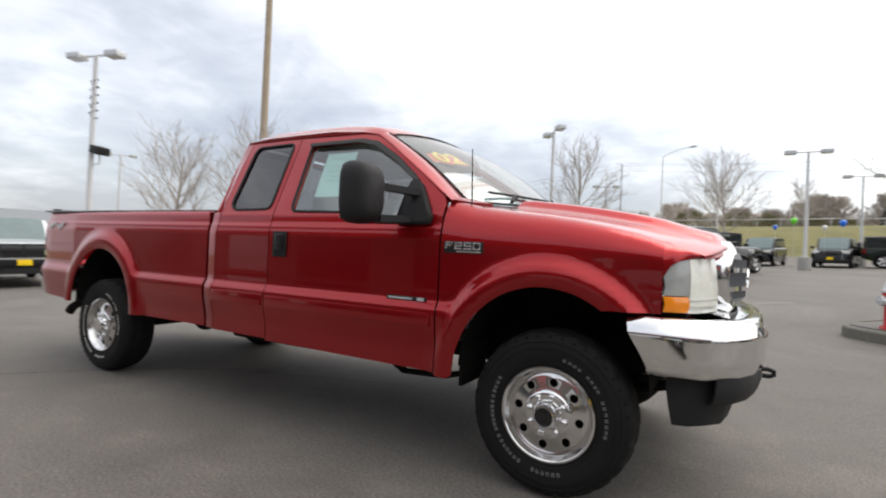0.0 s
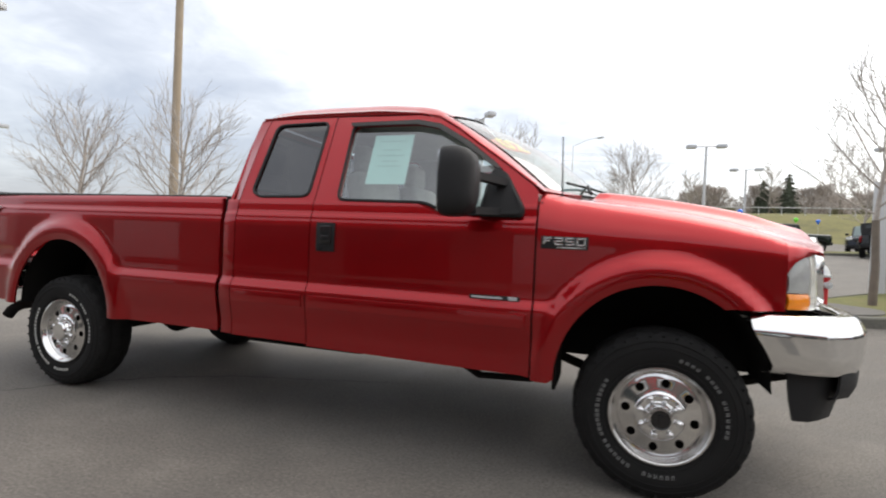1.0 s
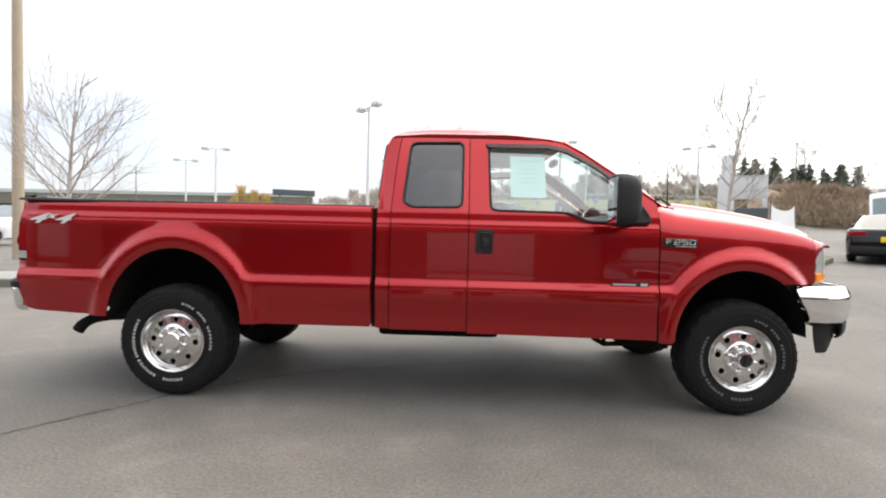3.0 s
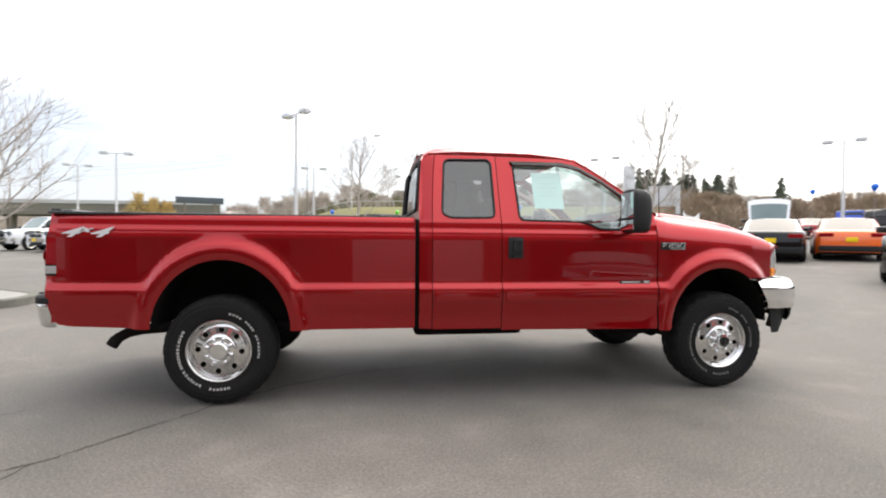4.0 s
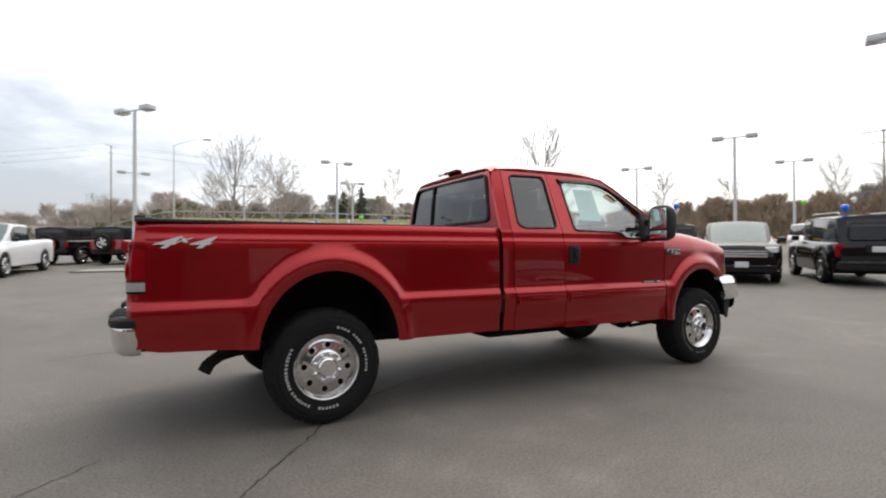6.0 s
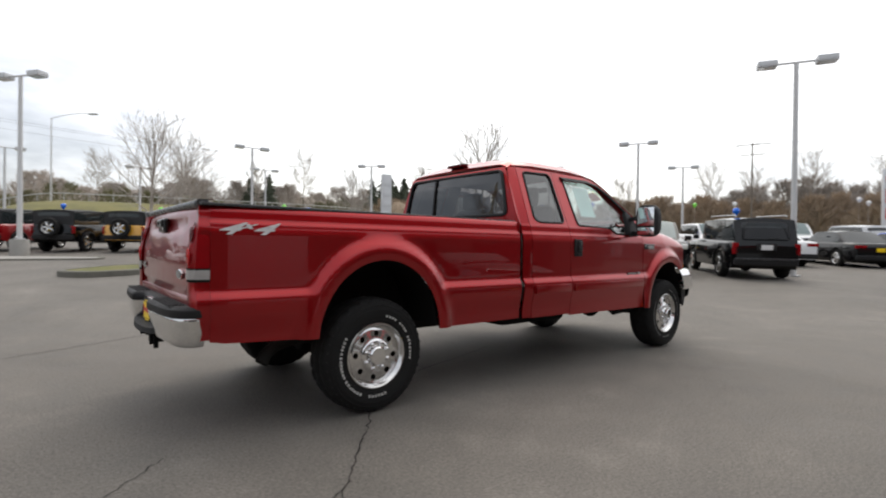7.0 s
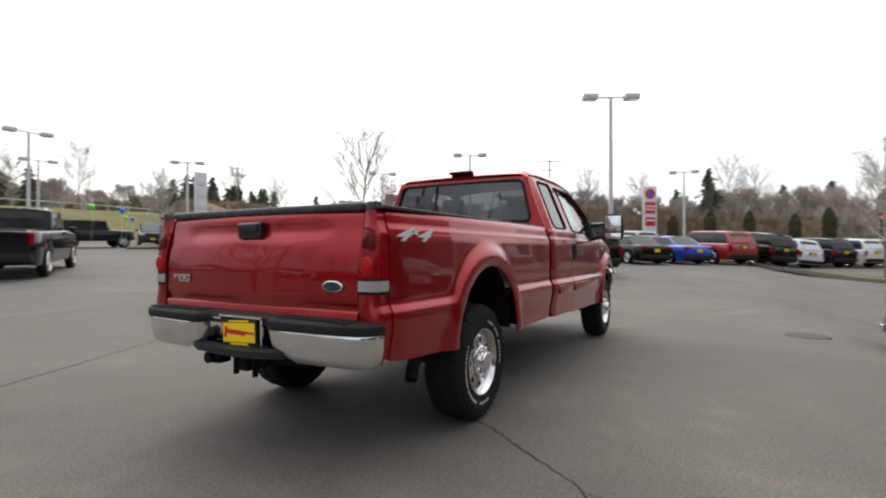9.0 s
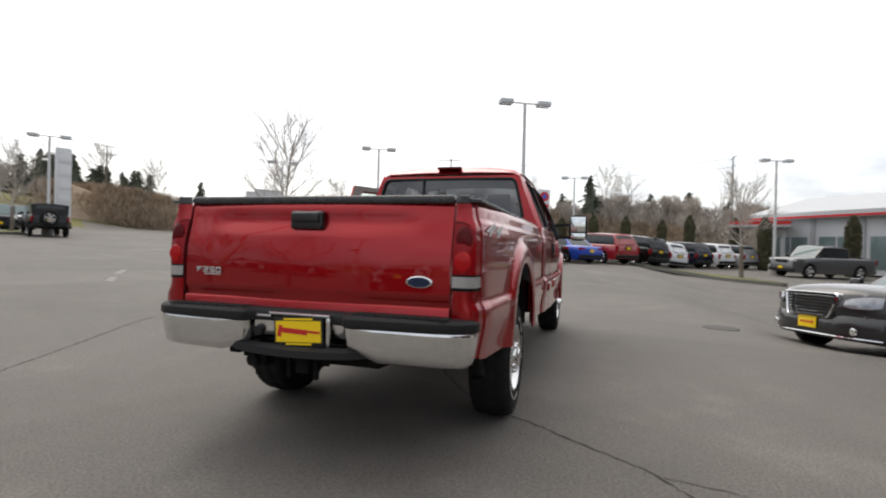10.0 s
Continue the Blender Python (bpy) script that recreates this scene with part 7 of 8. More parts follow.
M_CONC_PAD = mat("worn_pad_concrete", (0.16, 0.152, 0.14), rough=0.95, vary=0.3, scale=5, bump=0.4, bump_scale=50, dirt=0.6, dirt_col=(0.10, 0.095, 0.07))
M_TAN = mat("tan_siding", (0.45, 0.36, 0.20), rough=0.8, vary=0.1)
M_BALLOON = {"blue": mat("blue_balloon", (0.01, 0.16, 0.75), rough=0.25, coat=0.5), "white": mat("white_balloon", (0.75, 0.75, 0.75), rough=0.25, coat=0.5), "green": mat("lime_balloon", (0.18, 0.72, 0.05), rough=0.25, coat=0.5)}


def lamp_post(x, y, top, az, flood=False, plinth=True, r=0.09):
    z0 = land_z(x, y)
    lp = thing("street_lamp", "white steel lot lamp with two box heads" + (" on a concrete plinth" if plinth else ""), "street lamp", "lot lamps")
    lp.location = (x, y, z0)
    h = top - z0
    if plinth:
        bm = bmesh.new()
        lathe(bm, [(0.30, -0.3), (0.30, 0.62), (0.27, 0.66), (0.0, 0.66)], 24, axis="Z", cap=False)
        part("plinth", bm, M_CONC, lp)
        b0 = 0.66
    else:
        b0 = 0.0
    bm = bmesh.new()
    tube(bm, [(0, 0, b0), (0, 0, h)], r, 14, r * 0.72)
    box(bm, (0, 0, b0 + 0.02), (0.34, 0.34, 0.04), 0.01)
    part("post", bm, M_POLE, lp)
    d = Vector((math.cos(radians(az)), math.sin(radians(az)), 0))
    bm = bmesh.new()
    tube(bm, [d * -0.55 + Vector((0, 0, h)), d * 0.55 + Vector((0, 0, h))], 0.035, 8)
    part("arm", bm, M_POLE, lp)
    for s in (-1, 1):
        bm = bmesh.new()
        box(bm, d * (s * 0.78) + Vector((0, 0, h + 0.01)), (0.54, 0.40, 0.20), 0.035, rot=Euler((0, 0, radians(az))))
        hd = part("lamp_head", bm, M_GALV, lp)
        bm = bmesh.new()
        box(bm, d * (s * 0.78) + Vector((0, 0, h - 0.095)), (0.46, 0.32, 0.012), rot=Euler((0, 0, radians(az))))
        part("lens", bm, M_LAMP_WHITE, hd)
    if flood:
        bm = bmesh.new()
        box(bm, (0.30, 0.10, 4.05 - z0), (0.5, 0.42, 0.26), 0.03, rot=Euler((0, radians(14), 0)))
        part("floodlight", bm, M_BLACK, lp, "dark flood lamp on a bracket")
        bm = bmesh.new()
        tube(bm, [(0.02, 0, 3.85 - z0), (0.02, 0, 3.60 - z0), (0.32, 0.1, 3.60 - z0), (0.32, 0.1, 3.9 - z0)], 0.025, 6)
        part("bracket", bm, M_POLE, lp)
        bm = bmesh.new()
        rng = random.Random(3)
        for k in range(30):
            zz = 5.1 - z0 + k * 0.045
            a = k * 1.1
            box(bm, (0.11 * math.cos(a), 0.11 * math.sin(a), zz), (0.06, 0.02, 0.05), rot=Euler((rng.random(), rng.random(), a)))
        part("tinsel_wrap", bm, M_SIGNDARK, lp, "dark tinsel wound round the post")
    return lp


LAMPS = [(-13.6, 5.4, 7.2, 15, True), (-33.2, 16.7, 7.2, 60, False), (-2.4, 20.0, 7.2, -52, False), (8.6, 28.2, 7.2, 0, False), (12.6, 37.2, 7.2, -5, False), (-16.8, 34.0, 7.2, 10, False), (-23.0, 41.0, 7.2, 20, False), (-3.6, 39.0, 7.2, 10, False), (4.5, 43.0, 7.2, 0, False), (18.0, 29.4, 7.2, -45, False), (16.4, 1.25, 7.0, -62, False), (28.5, 20.7, 7.2, -50, False), (25.0, 11.4, 7.2, -62, False), (35.3, 13.7, 7.2, -60, False), (39.0, 0.1, 7.2, -85, False), (32.8, -12.5, 7.2, -70, False)]
for lx, ly, lt, la, fl in LAMPS:
    lamp_post(lx, ly, lt, la, fl, plinth=(lx, ly) != (16.4, 1.25))


def limb(bm, rng, p, d, length, r, bend, sides, segs=3):
    """One curved, tapering limb; returns the points along it."""
    pts, q = [Vector(p)], Vector(d).normalized()
    for i in range(segs):
        q = (q + Vector((rng.uniform(-1, 1), rng.uniform(-1, 1), rng.uniform(-1, 1))) * 0.10 + Vector((0, 0, bend / segs))).normalized()
        pts.append(pts[-1] + q * length / segs)
    tube(bm, pts, r, sides, r * 0.45)
    return pts


def at_along(pts, t):
    k = min(int(t * (len(pts) - 1)), len(pts) - 2)
    f = t * (len(pts) - 1) - k
    return pts[k].lerp(pts[k + 1], f), (pts[k + 1] - pts[k]).normalized()


def side_way(rng, d, ang):
    u = d.orthogonal().normalized()
    a = rng.uniform(0, 2 * math.pi)
    s_ = u * math.cos(a) + d.cross(u) * math.sin(a)
    return (d * math.cos(ang) + s_ * math.sin(ang)).normalized()


def bare_tree(seed, h, trunk_h, r, x, y, label, wide=1.3, limbs=17, twigs=6, fine=0.0042, group="bare trees", base=None):
    """Leafless tree: a leader with limbs that rise from it, each forking into boughs and fine twigs."""
    rng = random.Random(seed)
    tr = thing("tree", label, "tree", group)
    tr.location = (x, y, (land_z(x, y) if base is None else base) - 0.03)
    bm = bmesh.new()
    tube(bm, [(0, 0, -0.1), (0, 0, 0.06), (0.02, 0.01, trunk_h * 0.5), (0.0, 0.03, trunk_h)], r * 1.15, 9, r * 0.85)
    part("trunk", bm, M_BARK, tr)
    bm = bmesh.new()
    top = (h - trunk_h) * 0.80
    leader = limb(bm, rng, (0, 0.03, trunk_h * 0.98), (rng.uniform(-.05, .05), rng.uniform(-.05, .05), 1), top * 0.93, r * 0.62, 0.1, 6, 6)
    for k in range(limbs):
        u = (k + rng.random() * 0.7) / limbs * 0.82
        p, _ = at_along(leader, u)
        a = 2.4 * k + rng.uniform(-0.4, 0.4)
        e = lerp(1.10, 0.45, u) + rng.uniform(-0.12, 0.12)
        ln_ = min(wide * rng.uniform(0.85, 1.2) * (1 - 0.45 * u) / math.sin(e), (top * (1 - u) + wide * 0.4) * 1.05)
        r1 = max(r * lerp(0.27, 0.15, u), fine * 2.2)
        b1 = limb(bm, rng, p, (math.cos(a) * math.sin(e), math.sin(a) * math.sin(e), math.cos(e)), ln_, r1, 0.45, 5, 4)
        for j in range(8):
            t1 = lerp(0.15, 0.98, (j + rng.random() * 0.8) / 8)
            q, d1 = at_along(b1, t1)
            b2 = limb(bm, rng, q, side_way(rng, d1, rng.uniform(0.45, 0.85)), ln_ * rng.uniform(0.32, 0.58) * (1.15 - 0.45 * t1), max(r1 * 0.34, fine * 1.3), 0.35, 4, 3)
            for i in range(twigs):
                q2, d2 = at_along(b2, lerp(0.2, 0.98, (i + rng.random()) / twigs))
                limb(bm, rng, q2, side_way(rng, d2, rng.uniform(0.35, 0.8)), ln_ * rng.uniform(0.14, 0.32), fine, 0.3, 3, 2)
    part("crown", bm, M_TWIG, tr)
    return tr


bare_tree(11, 4.7, 1.55, 0.06, 7.75, 6.25, "young bare tree on a kerbed island by the hydrant", wide=1.05)
bare_tree(12, 4.6, 1.55, 0.075, 0.70, 12.8, "bare spreading tree on a grass island", wide=1.35)
bare_tree(13, 5.4, 1.7, 0.10, 23.2, -8.25, "bare rounded tree on a grass strip", wide=1.5, fine=0.007)
bare_tree(14, 4.5, 1.3, 0.08, -6.1, 5.7, "bare many-stemmed tree near the white pickups", wide=1.4, limbs=19)
bare_tree(15, 4.7, 1.3, 0.085, -9.2, 5.6, "bare vase-shaped tree near the lamp post", wide=1.4, limbs=19)
bare_tree(16, 6.4, 2.0, 0.10, 4.9, 27.6, "bare tree at the end of a car row", wide=2.2, limbs=19, fine=0.007)
bare_tree(17, 5.6, 1.6, 0.10, 17.5, 31.6, "bare tree on the grass verge", wide=1.8, fine=0.008)


def conifer(seed, h, r, x, y, zb, mat_=None, label="dark green fir tree in the distance", column=False):
    rng = random.Random(seed)
    tr = thing("tree", label, "tree", "columnar cedars" if column else "fir trees")
    tr.location = (x, y, zb)
    bm = bmesh.new()
    tube(bm, [(0, 0, -0.3), (0, 0, h * 0.95)], max(0.02 * h, 0.05), 6, 0.02)
    part("trunk", bm, M_BARK, tr)
    bm = bmesh.new()
    if column:
        for k in range(1500):
            u = rng.random()
            z = lerp(h * 0.03, h * 0.99, u)
            rad = r * min(1, (1 - u) * 4.2 + 0.22) * min(1, u * 4 + 0.75)
            a = rng.uniform(0, 2 * math.pi)
            d = Vector((math.cos(a), math.sin(a), 0))
            c = d * rad * math.sqrt(rng.uniform(0.4, 1.0)) + Vector((0, 0, z))
            blade(bm, rng, c, d * 0.35 + Vector((rng.uniform(-.3, .3), rng.uniform(-.3, .3), 1.2)), rng.uniform(0.16, 0.34), 0.28)
        lathe(bm, [(r * 0.55, 0.02), (r * 0.70, h * 0.2), (r * 0.70, h * 0.86), (0.02, h * 0.98)], 9, axis="Z", cap=False)
    else:
        tiers = 17
        for k in range(tiers):
            u = k / tiers
            z0 = lerp(h * 0.06, h * 0.97, u)
            reach = r * (1 - u) ** 0.8 * rng.uniform(0.82, 1.12) + 0.12
            for b in range(11 if u < 0.6 else 7):
                a = rng.uniform(0, 2 * math.pi)
                d = Vector((math.cos(a), math.sin(a), 0))
                ln_ = reach * rng.uniform(0.65, 1.15)
                z = z0 + rng.uniform(-0.5, 0.5) * h / tiers
                for i in range(8):
                    t = (i + rng.random()) / 8
                    c = d * ln_ * t + Vector((0, 0, z + 0.12 * ln_ * t - 0.42 * ln_ * t * t))
                    side = d.cross(Vector((0, 0, 1))) * rng.choice((-1, 1))
                    blade(bm, rng, c, d * 0.7 + side * rng.uniform(0.2, 0.9) + Vector((0, 0, rng.uniform(-0.7, 0.0))), 0.16 * r + 0.30 * ln_ * (1.1 - t) * rng.uniform(0.5, 1.0), 0.30)
        lathe(bm, [(r * 0.42, h * 0.05), (r * 0.34, h * 0.4), (r * 0.14, h * 0.75), (0.01, h * 0.98)], 9, axis="Z", cap=False)
    part("crown", bm, mat_ or M_CONIFER, tr, smooth=0)


def blade(bm, rng, c, way, length, ratio):
    """One flat spray of needles."""
    t = Vector(way).normalized()
    s_ = Vector((rng.uniform(-1, 1), rng.uniform(-1, 1), rng.uniform(-1, 1)))
    s_ = (s_ - t * s_.dot(t)).normalized() * length * ratio
    bm.faces.new([bm.verts.new(q) for q in (c - t * length * 0.5, c + s_, c + t * length * 0.5, c - s_)])


def woods(name, label, seed, spots, hmin, hmax, rad, count, material):
    """Dense bare woods: crowns of slim twig clumps over upright stems; one object of stuff."""
    rng = random.Random(seed)
    verts, faces = [], []
    for x, y, w in spots:
        zb = land_z(x, y) - 0.2
        h = lerp(hmin, hmax, min(max(0.5 + 1.1 * noise.noise(Vector((x * 0.045, y * 0.045, seed))), 0), 1)) * rng.uniform(0.82, 1.12)
        rw = rad * rng.uniform(0.8, 1.25)
        for k in range(count):
            u = rng.random() ** 0.9
            a, q = rng.uniform(0, 6.283), math.sqrt(rng.random())
            wid = rw * (0.55 + 0.75 * math.sin(min(u * 1.25, 1) * math.pi) ** 0.7) * (1 - 0.7 * max(u - 0.6, 0))
            c = Vector((x + wid * q * math.cos(a), y + wid * q * math.sin(a), zb + u * h))
            t = Vector((0.55 * q * math.cos(a) + rng.uniform(-.35, .35), 0.55 * q * math.sin(a) + rng.uniform(-.35, .35), 0.9)).normalized()
            ln_ = rng.uniform(0.5, 1.3) * (0.5 + 0.07 * h)
            s = t.orthogonal().normalized()
            b = rng.uniform(0, 6.283)
            s = (s * math.cos(b) + t.cross(s) * math.sin(b)) * rng.uniform(0.03, 0.085)
            i = len(verts)
            verts += [tuple(c - t * ln_ * 0.5 - s), tuple(c - t * ln_ * 0.5 + s), tuple(c + t * ln_ * 0.5)]
            faces.append((i, i + 1, i + 2))
    me = bpy.data.meshes.new(name)
    me.from_pydata(verts, [], faces)
    me.materials.append(material)
    tagged(new(name, me), label, "woods", kind="stuff")


def mound_belt(name, label, seed, line, h, depth, material):
    """A low ridge of tangled scrub behind the twigs, uneven along its top."""
    rng = random.Random(seed)
    bm = bmesh.new()
    pts = []
    for (x0, y0), (x1, y1) in zip(line, line[1:]):
        n = max(int(math.hypot(x1 - x0, y1 - y0) / 1.2), 1)
        pts += [(lerp(x0, x1, i / n), lerp(y0, y1, i / n)) for i in range(n)]
    pts.append(line[-1])
    rows = []
    for k, (off, hz) in enumerate(((-1.0, 0.0), (-0.75, 0.45), (-0.45, 0.8), (-0.1, 1.0), (0.5, 0.85), (1.0, 0.0))):
        row = []
        for i, (x, y) in enumerate(pts):
            a, b = pts[max(i - 1, 0)], pts[min(i + 1, len(pts) - 1)]
            t = Vector((b[0] - a[0], b[1] - a[1])).normalized()
            nx, ny = -t.y, t.x
            nz = noise.noise(Vector((x * 0.11, y * 0.11, seed))) * 0.5 + noise.noise(Vector((x * 0.5, y * 0.5, k + seed))) * 0.35
            px, py = x + nx * off * depth, y + ny * off * depth
            z = land_z(px, py) - 0.3 + h * hz * (1 + 0.7 * nz) + (0.25 * rng.random() if hz else 0)
            row.append((px + rng.uniform(-.2, .2), py + rng.uniform(-.2, .2), z))
        rows.append(row)
    sheet(bm, rows)
    ob = link_mesh(name, bm, material, smooth=0)
    tagged(ob, label, "brush", kind="stuff")


def along(line, step, rng, wob):
    out = []
    for (x0, y0), (x1, y1) in zip(line, line[1:]):
        n = max(int(math.hypot(x1 - x0, y1 - y0) / step), 1)
        out += [(lerp(x0, x1, (i + rng.random()) / n) + rng.uniform(-wob, wob), lerp(y0, y1, (i + rng.random()) / n) + rng.uniform(-wob, wob), step * rng.uniform(0.9, 1.6)) for i in range(n)]
    return out


rng0 = random.Random(5)
FAR_LINE = [(-80, 92), (-55, 96), (-30, 96), (0, 92), (30, 84), (56, 66), (74, 44), (80, 20), (84, 0), (90, -30)]
NEAR_RIGHT = [(33, 50), (44, 44), (52, 34), (60, 24), (64, 10), (66, -2), (62, -12)]
mound_belt("scrub_ridge", "brown tangled scrub ridge along the lot's far edge", 2, FAR_LINE, 3.6, 4.0, M_WOODS)
mound_belt("scrub_bank", "brown dry scrub bank beyond the drive", 4, NEAR_RIGHT, 2.5, 2.5, M_BRUSH)
woods("far_woods", "bare brown woods beyond the far road", 6, along(FAR_LINE, 1.25, rng0, 3.5), 3.2, 7.0, 2.9, 1250, M_WOODS)
woods("olive_brush", "olive brush along the far road", 7, along([(-30, 88), (0, 84), (30, 76), (58, 58)], 2.2, rng0, 3.0), 2.0, 4.5, 1.7, 450, M_BRUSH_G)
woods("near_brush", "dry brown brush beyond the parked cars", 8, along(NEAR_RIGHT, 0.9, rng0, 2.4), 3.0, 4.9, 2.3, 1000, M_BRUSH)
woods("golden_willow", "golden bare willow beyond the overpass", 10, [(-31, 76, 2), (-29.5, 77, 2), (-33, 75.5, 2)], 5.0, 6.5, 1.8, 700, M_GOLD)
woods("right_woods", "bare woods behind the car row", 9, along([(60, 30), (68, 16), (70, 2), (66, -12), (60, -20)], 1.2, rng0, 3.0), 3.6, 7.0, 2.8, 1150, M_WOODS)
FIRS = [(68, -1, 11), (72, 3, 8), (71, -9, 8.5), (66, -13, 9), (64, -17, 8), (24, 68, 6.6), (21.5, 69, 5.8), (45.8, 44.1, 7.4), (-49, 43, 6.5)]
FIRS += [(lerp(38, 47, k / 21) + 1.6 * math.sin(k * 2.1), lerp(61, 54, k / 21) + 1.6 * math.cos(k * 1.7), 6.7 + 0.8 * math.sin(k * 1.3)) for k in range(22)]
for k, (tx, ty, th) in enumerate(FIRS):
    conifer(50 + k, th * 0.88, th * 0.28, tx, ty, land_z(tx, ty) - 0.3)
for k, (tx, ty, th) in enumerate(((47, 1.5, 3.6), (48, -4.5, 4.2), (50, -8.0, 4.2), (46.5, -1.5, 4.0), (46, -9.8, 4.6), (41.5, -12.4, 4.2), (38.5, -13.6, 4.2), (36, -18.0, 4.4), (51, 4.0, 3.6))):
    conifer(90 + k, th * 0.95, 0.46, tx, ty, lot_z(tx, ty) - 0.1, M_CEDAR, "clipped columnar cedar by the showroom", column=True)
for k, (tx, ty, th) in enumerate(((30, 70, 13), (47, 52, 11), (56, 40, 13), (60, 33, 11), (44, 58, 12), (66, 24, 12.5), (68, 14, 13), (70, 8, 12), (-10, 78, 9), (4, 76, 10), (14, 74, 9), (64, 18, 11), (22, 68, 9), (72, -3, 14), (74, -6, 13))):
    bare_tree(200 + k, th * 0.80, th * 0.18, 0.12, tx, ty, "tall bare tree in the distance", wide=th * 0.20, limbs=15, twigs=5, fine=0.014, group="distant bare trees")


# far ridge of hills, with the haze put into its blue-grey colour
def hills():
    bm = bmesh.new()
    rows = []
    for r, hz in ((560, 0.0), (640, 0.6), (740, 1.0), (900, 0.7)):
        row = []
        for i in range(121):
            a = radians(lerp(-60, 170, i / 120))
            h = (26 + 20 * noise.noise(Vector((i * 0.11, 3.3, 0))) + 9 * noise.noise(Vector((i * 0.4, 1.3, 0)))) * (0.75 + 0.5 * S((radians(30) - a) / 0.6))
            row.append((r * math.cos(a), r * math.sin(a), h * hz + 2))
        rows.append(row)
    sheet(bm, rows)
    ob = link_mesh("hills", fix_normals(bm), mat("hazy_wooded_hills", (0.16, 0.18, 0.20), rough=1.0, vary=0.25, scale=0.01), smooth=60)
    tagged(ob, "low hazy wooded hills on the horizon", "hills", kind="structure")


hills()


# kerbed islands
def island(name, poly, label, top_mat, h=0.15, kerb=0.16):
    """A raised island with a real kerb round it; poly runs anticlockwise."""
    isl = thing(name, label, "traffic island", "kerbed islands")
    P = [Vector(p) for p in rounded(poly, 0.5, 4)]
    c = sum(P, Vector((0, 0))) / len(P)
    ins = [p + (c - p).normalized() * kerb for p in P]
    bm = bmesh.new()
    lv = [(P, -0.05), (P, h - 0.02), ([p + (c - p).normalized() * 0.02 for p in P], h), (ins, h), (ins, h - 0.04)]
    loft(bm, [[(p.x, p.y, land_z(p.x, p.y) + z) for p in q] for q, z in lv], False, False)
    part("kerb", fix_normals(bm), M_KERB_SHADE, isl, smooth=30)
    bm = bmesh.new()
    rngi = random.Random(len(poly))
    mid = bm.verts.new((c.x, c.y, land_z(c.x, c.y) + h + 0.03))
    half = [bm.verts.new((*(p.lerp(c, 0.5)), land_z(*(p.lerp(c, 0.5))) + h + 0.012 + 0.02 * rngi.random())) for p in ins]
    edge = [bm.verts.new((p.x, p.y, land_z(p.x, p.y) + h - 0.012)) for p in ins]
    for i in range(len(ins)):
        j = (i + 1) % len(ins)
        bm.faces.new((edge[i], edge[j], half[j], half[i]))
        bm.faces.new((half[i], half[j], mid))
    part("planting", fix_normals(bm), top_mat, isl, "mossy grass", smooth=60)
    return isl


hyd_island = island("traffic_island", [(6.15, 5.95), (7.05, 5.10), (8.1, 5.35), (13.5, 10.9), (12.6, 12.2), (7.4, 7.0)], "kerbed island with moss, hydrant and young tree", M_ISLAND)
island("traffic_island", [(-1.65, 11.6), (-1.0, 10.85), (0.1, 11.0), (1.05, 12.05), (0.75, 13.1), (-0.6, 12.75)], "mossy kerbed island under a bare tree", M_ISLAND)
island("traffic_island", [(21.4, -9.6), (22.2, -9.8), (28.6, -4.4), (27.9, -3.4), (22.6, -7.6)], "long grass strip with low kerb beside parked cars", M_ISLAND)
island("traffic_island", [(-7.6, 5.0), (-5.0, 4.6), (-4.9, 5.5), (-6.3, 6.6), (-9.8, 6.4)], "kerbed island with bare soil", M_CONC)
island("traffic_island", [(14.4, 30.2), (17.4, 29.8), (19.6, 33.2), (16.5, 33.6)], "grass island beside an off-roader", M_ISLAND)
island("traffic_island", [(-4.6, 18.9), (-0.2, 17.4), (0.2, 18.5), (-4.2, 20.6)], "low kerbed strip under a lamp post", M_CONC, h=0.06)


def hydrant(x, y):
    hy = thing("fire_hydrant", "red fire hydrant with a silver cap on a kerbed island", "fire hydrant")
    hy.location = (x, y, land_z(x, y) + 0.145)
    bm = bmesh.new()
    lathe(bm, [(0.15, 0.0), (0.15, 0.03), (0.115, 0.04), (0.115, 0.07), (0.105, 0.08), (0.105, 0.47), (0.125, 0.48), (0.125, 0.52), (0.11, 0.53)], 24, axis="Z", cap=False)
    for k in range(8):
        a = 2 * math.pi * k / 8
        lathe(bm, [(0.014, 0.02), (0.014, 0.05), (0, 0.05)], 6, axis="Z", c=(0.132 * math.cos(a), 0.132 * math.sin(a), 0), cap=False)
    part("barrel", fix_normals(bm), M_HYD_RED, hy)
    bm = bmesh.new()
    lathe(bm, [(0.14, 0.52), (0.14, 0.55), (0.12, 0.57), (0.115, 0.61), (0.085, 0.67), (0.045, 0.70), (0.04, 0.72), (0.028, 0.725), (0.028, 0.765), (0.0, 0.765)], 24, axis="Z", cap=False)
    part("bonnet", fix_normals(bm), M_HYD_SIL, hy, "silver-painted domed cap")
    for az, r in ((200, 0.075), (110, 0.055), (290, 0.055)):
        d = Vector((math.cos(radians(az)), math.sin(radians(az)), 0))
        bm = bmesh.new()
        tube(bm, [d * 0.08 + Vector((0, 0, 0.40)), d * 0.155 + Vector((0, 0, 0.40))], r * 0.85, 14)
        tube(bm, [d * 0.15 + Vector((0, 0, 0.40)), d * 0.185 + Vector((0, 0, 0.40))], r, 8)
        tube(bm, [d * 0.18 + Vector((0, 0, 0.40)), d * 0.205 + Vector((0, 0, 0.40))], 0.02, 5)
        part("outlet_cap", fix_normals(bm), M_HYD_SIL, hy)


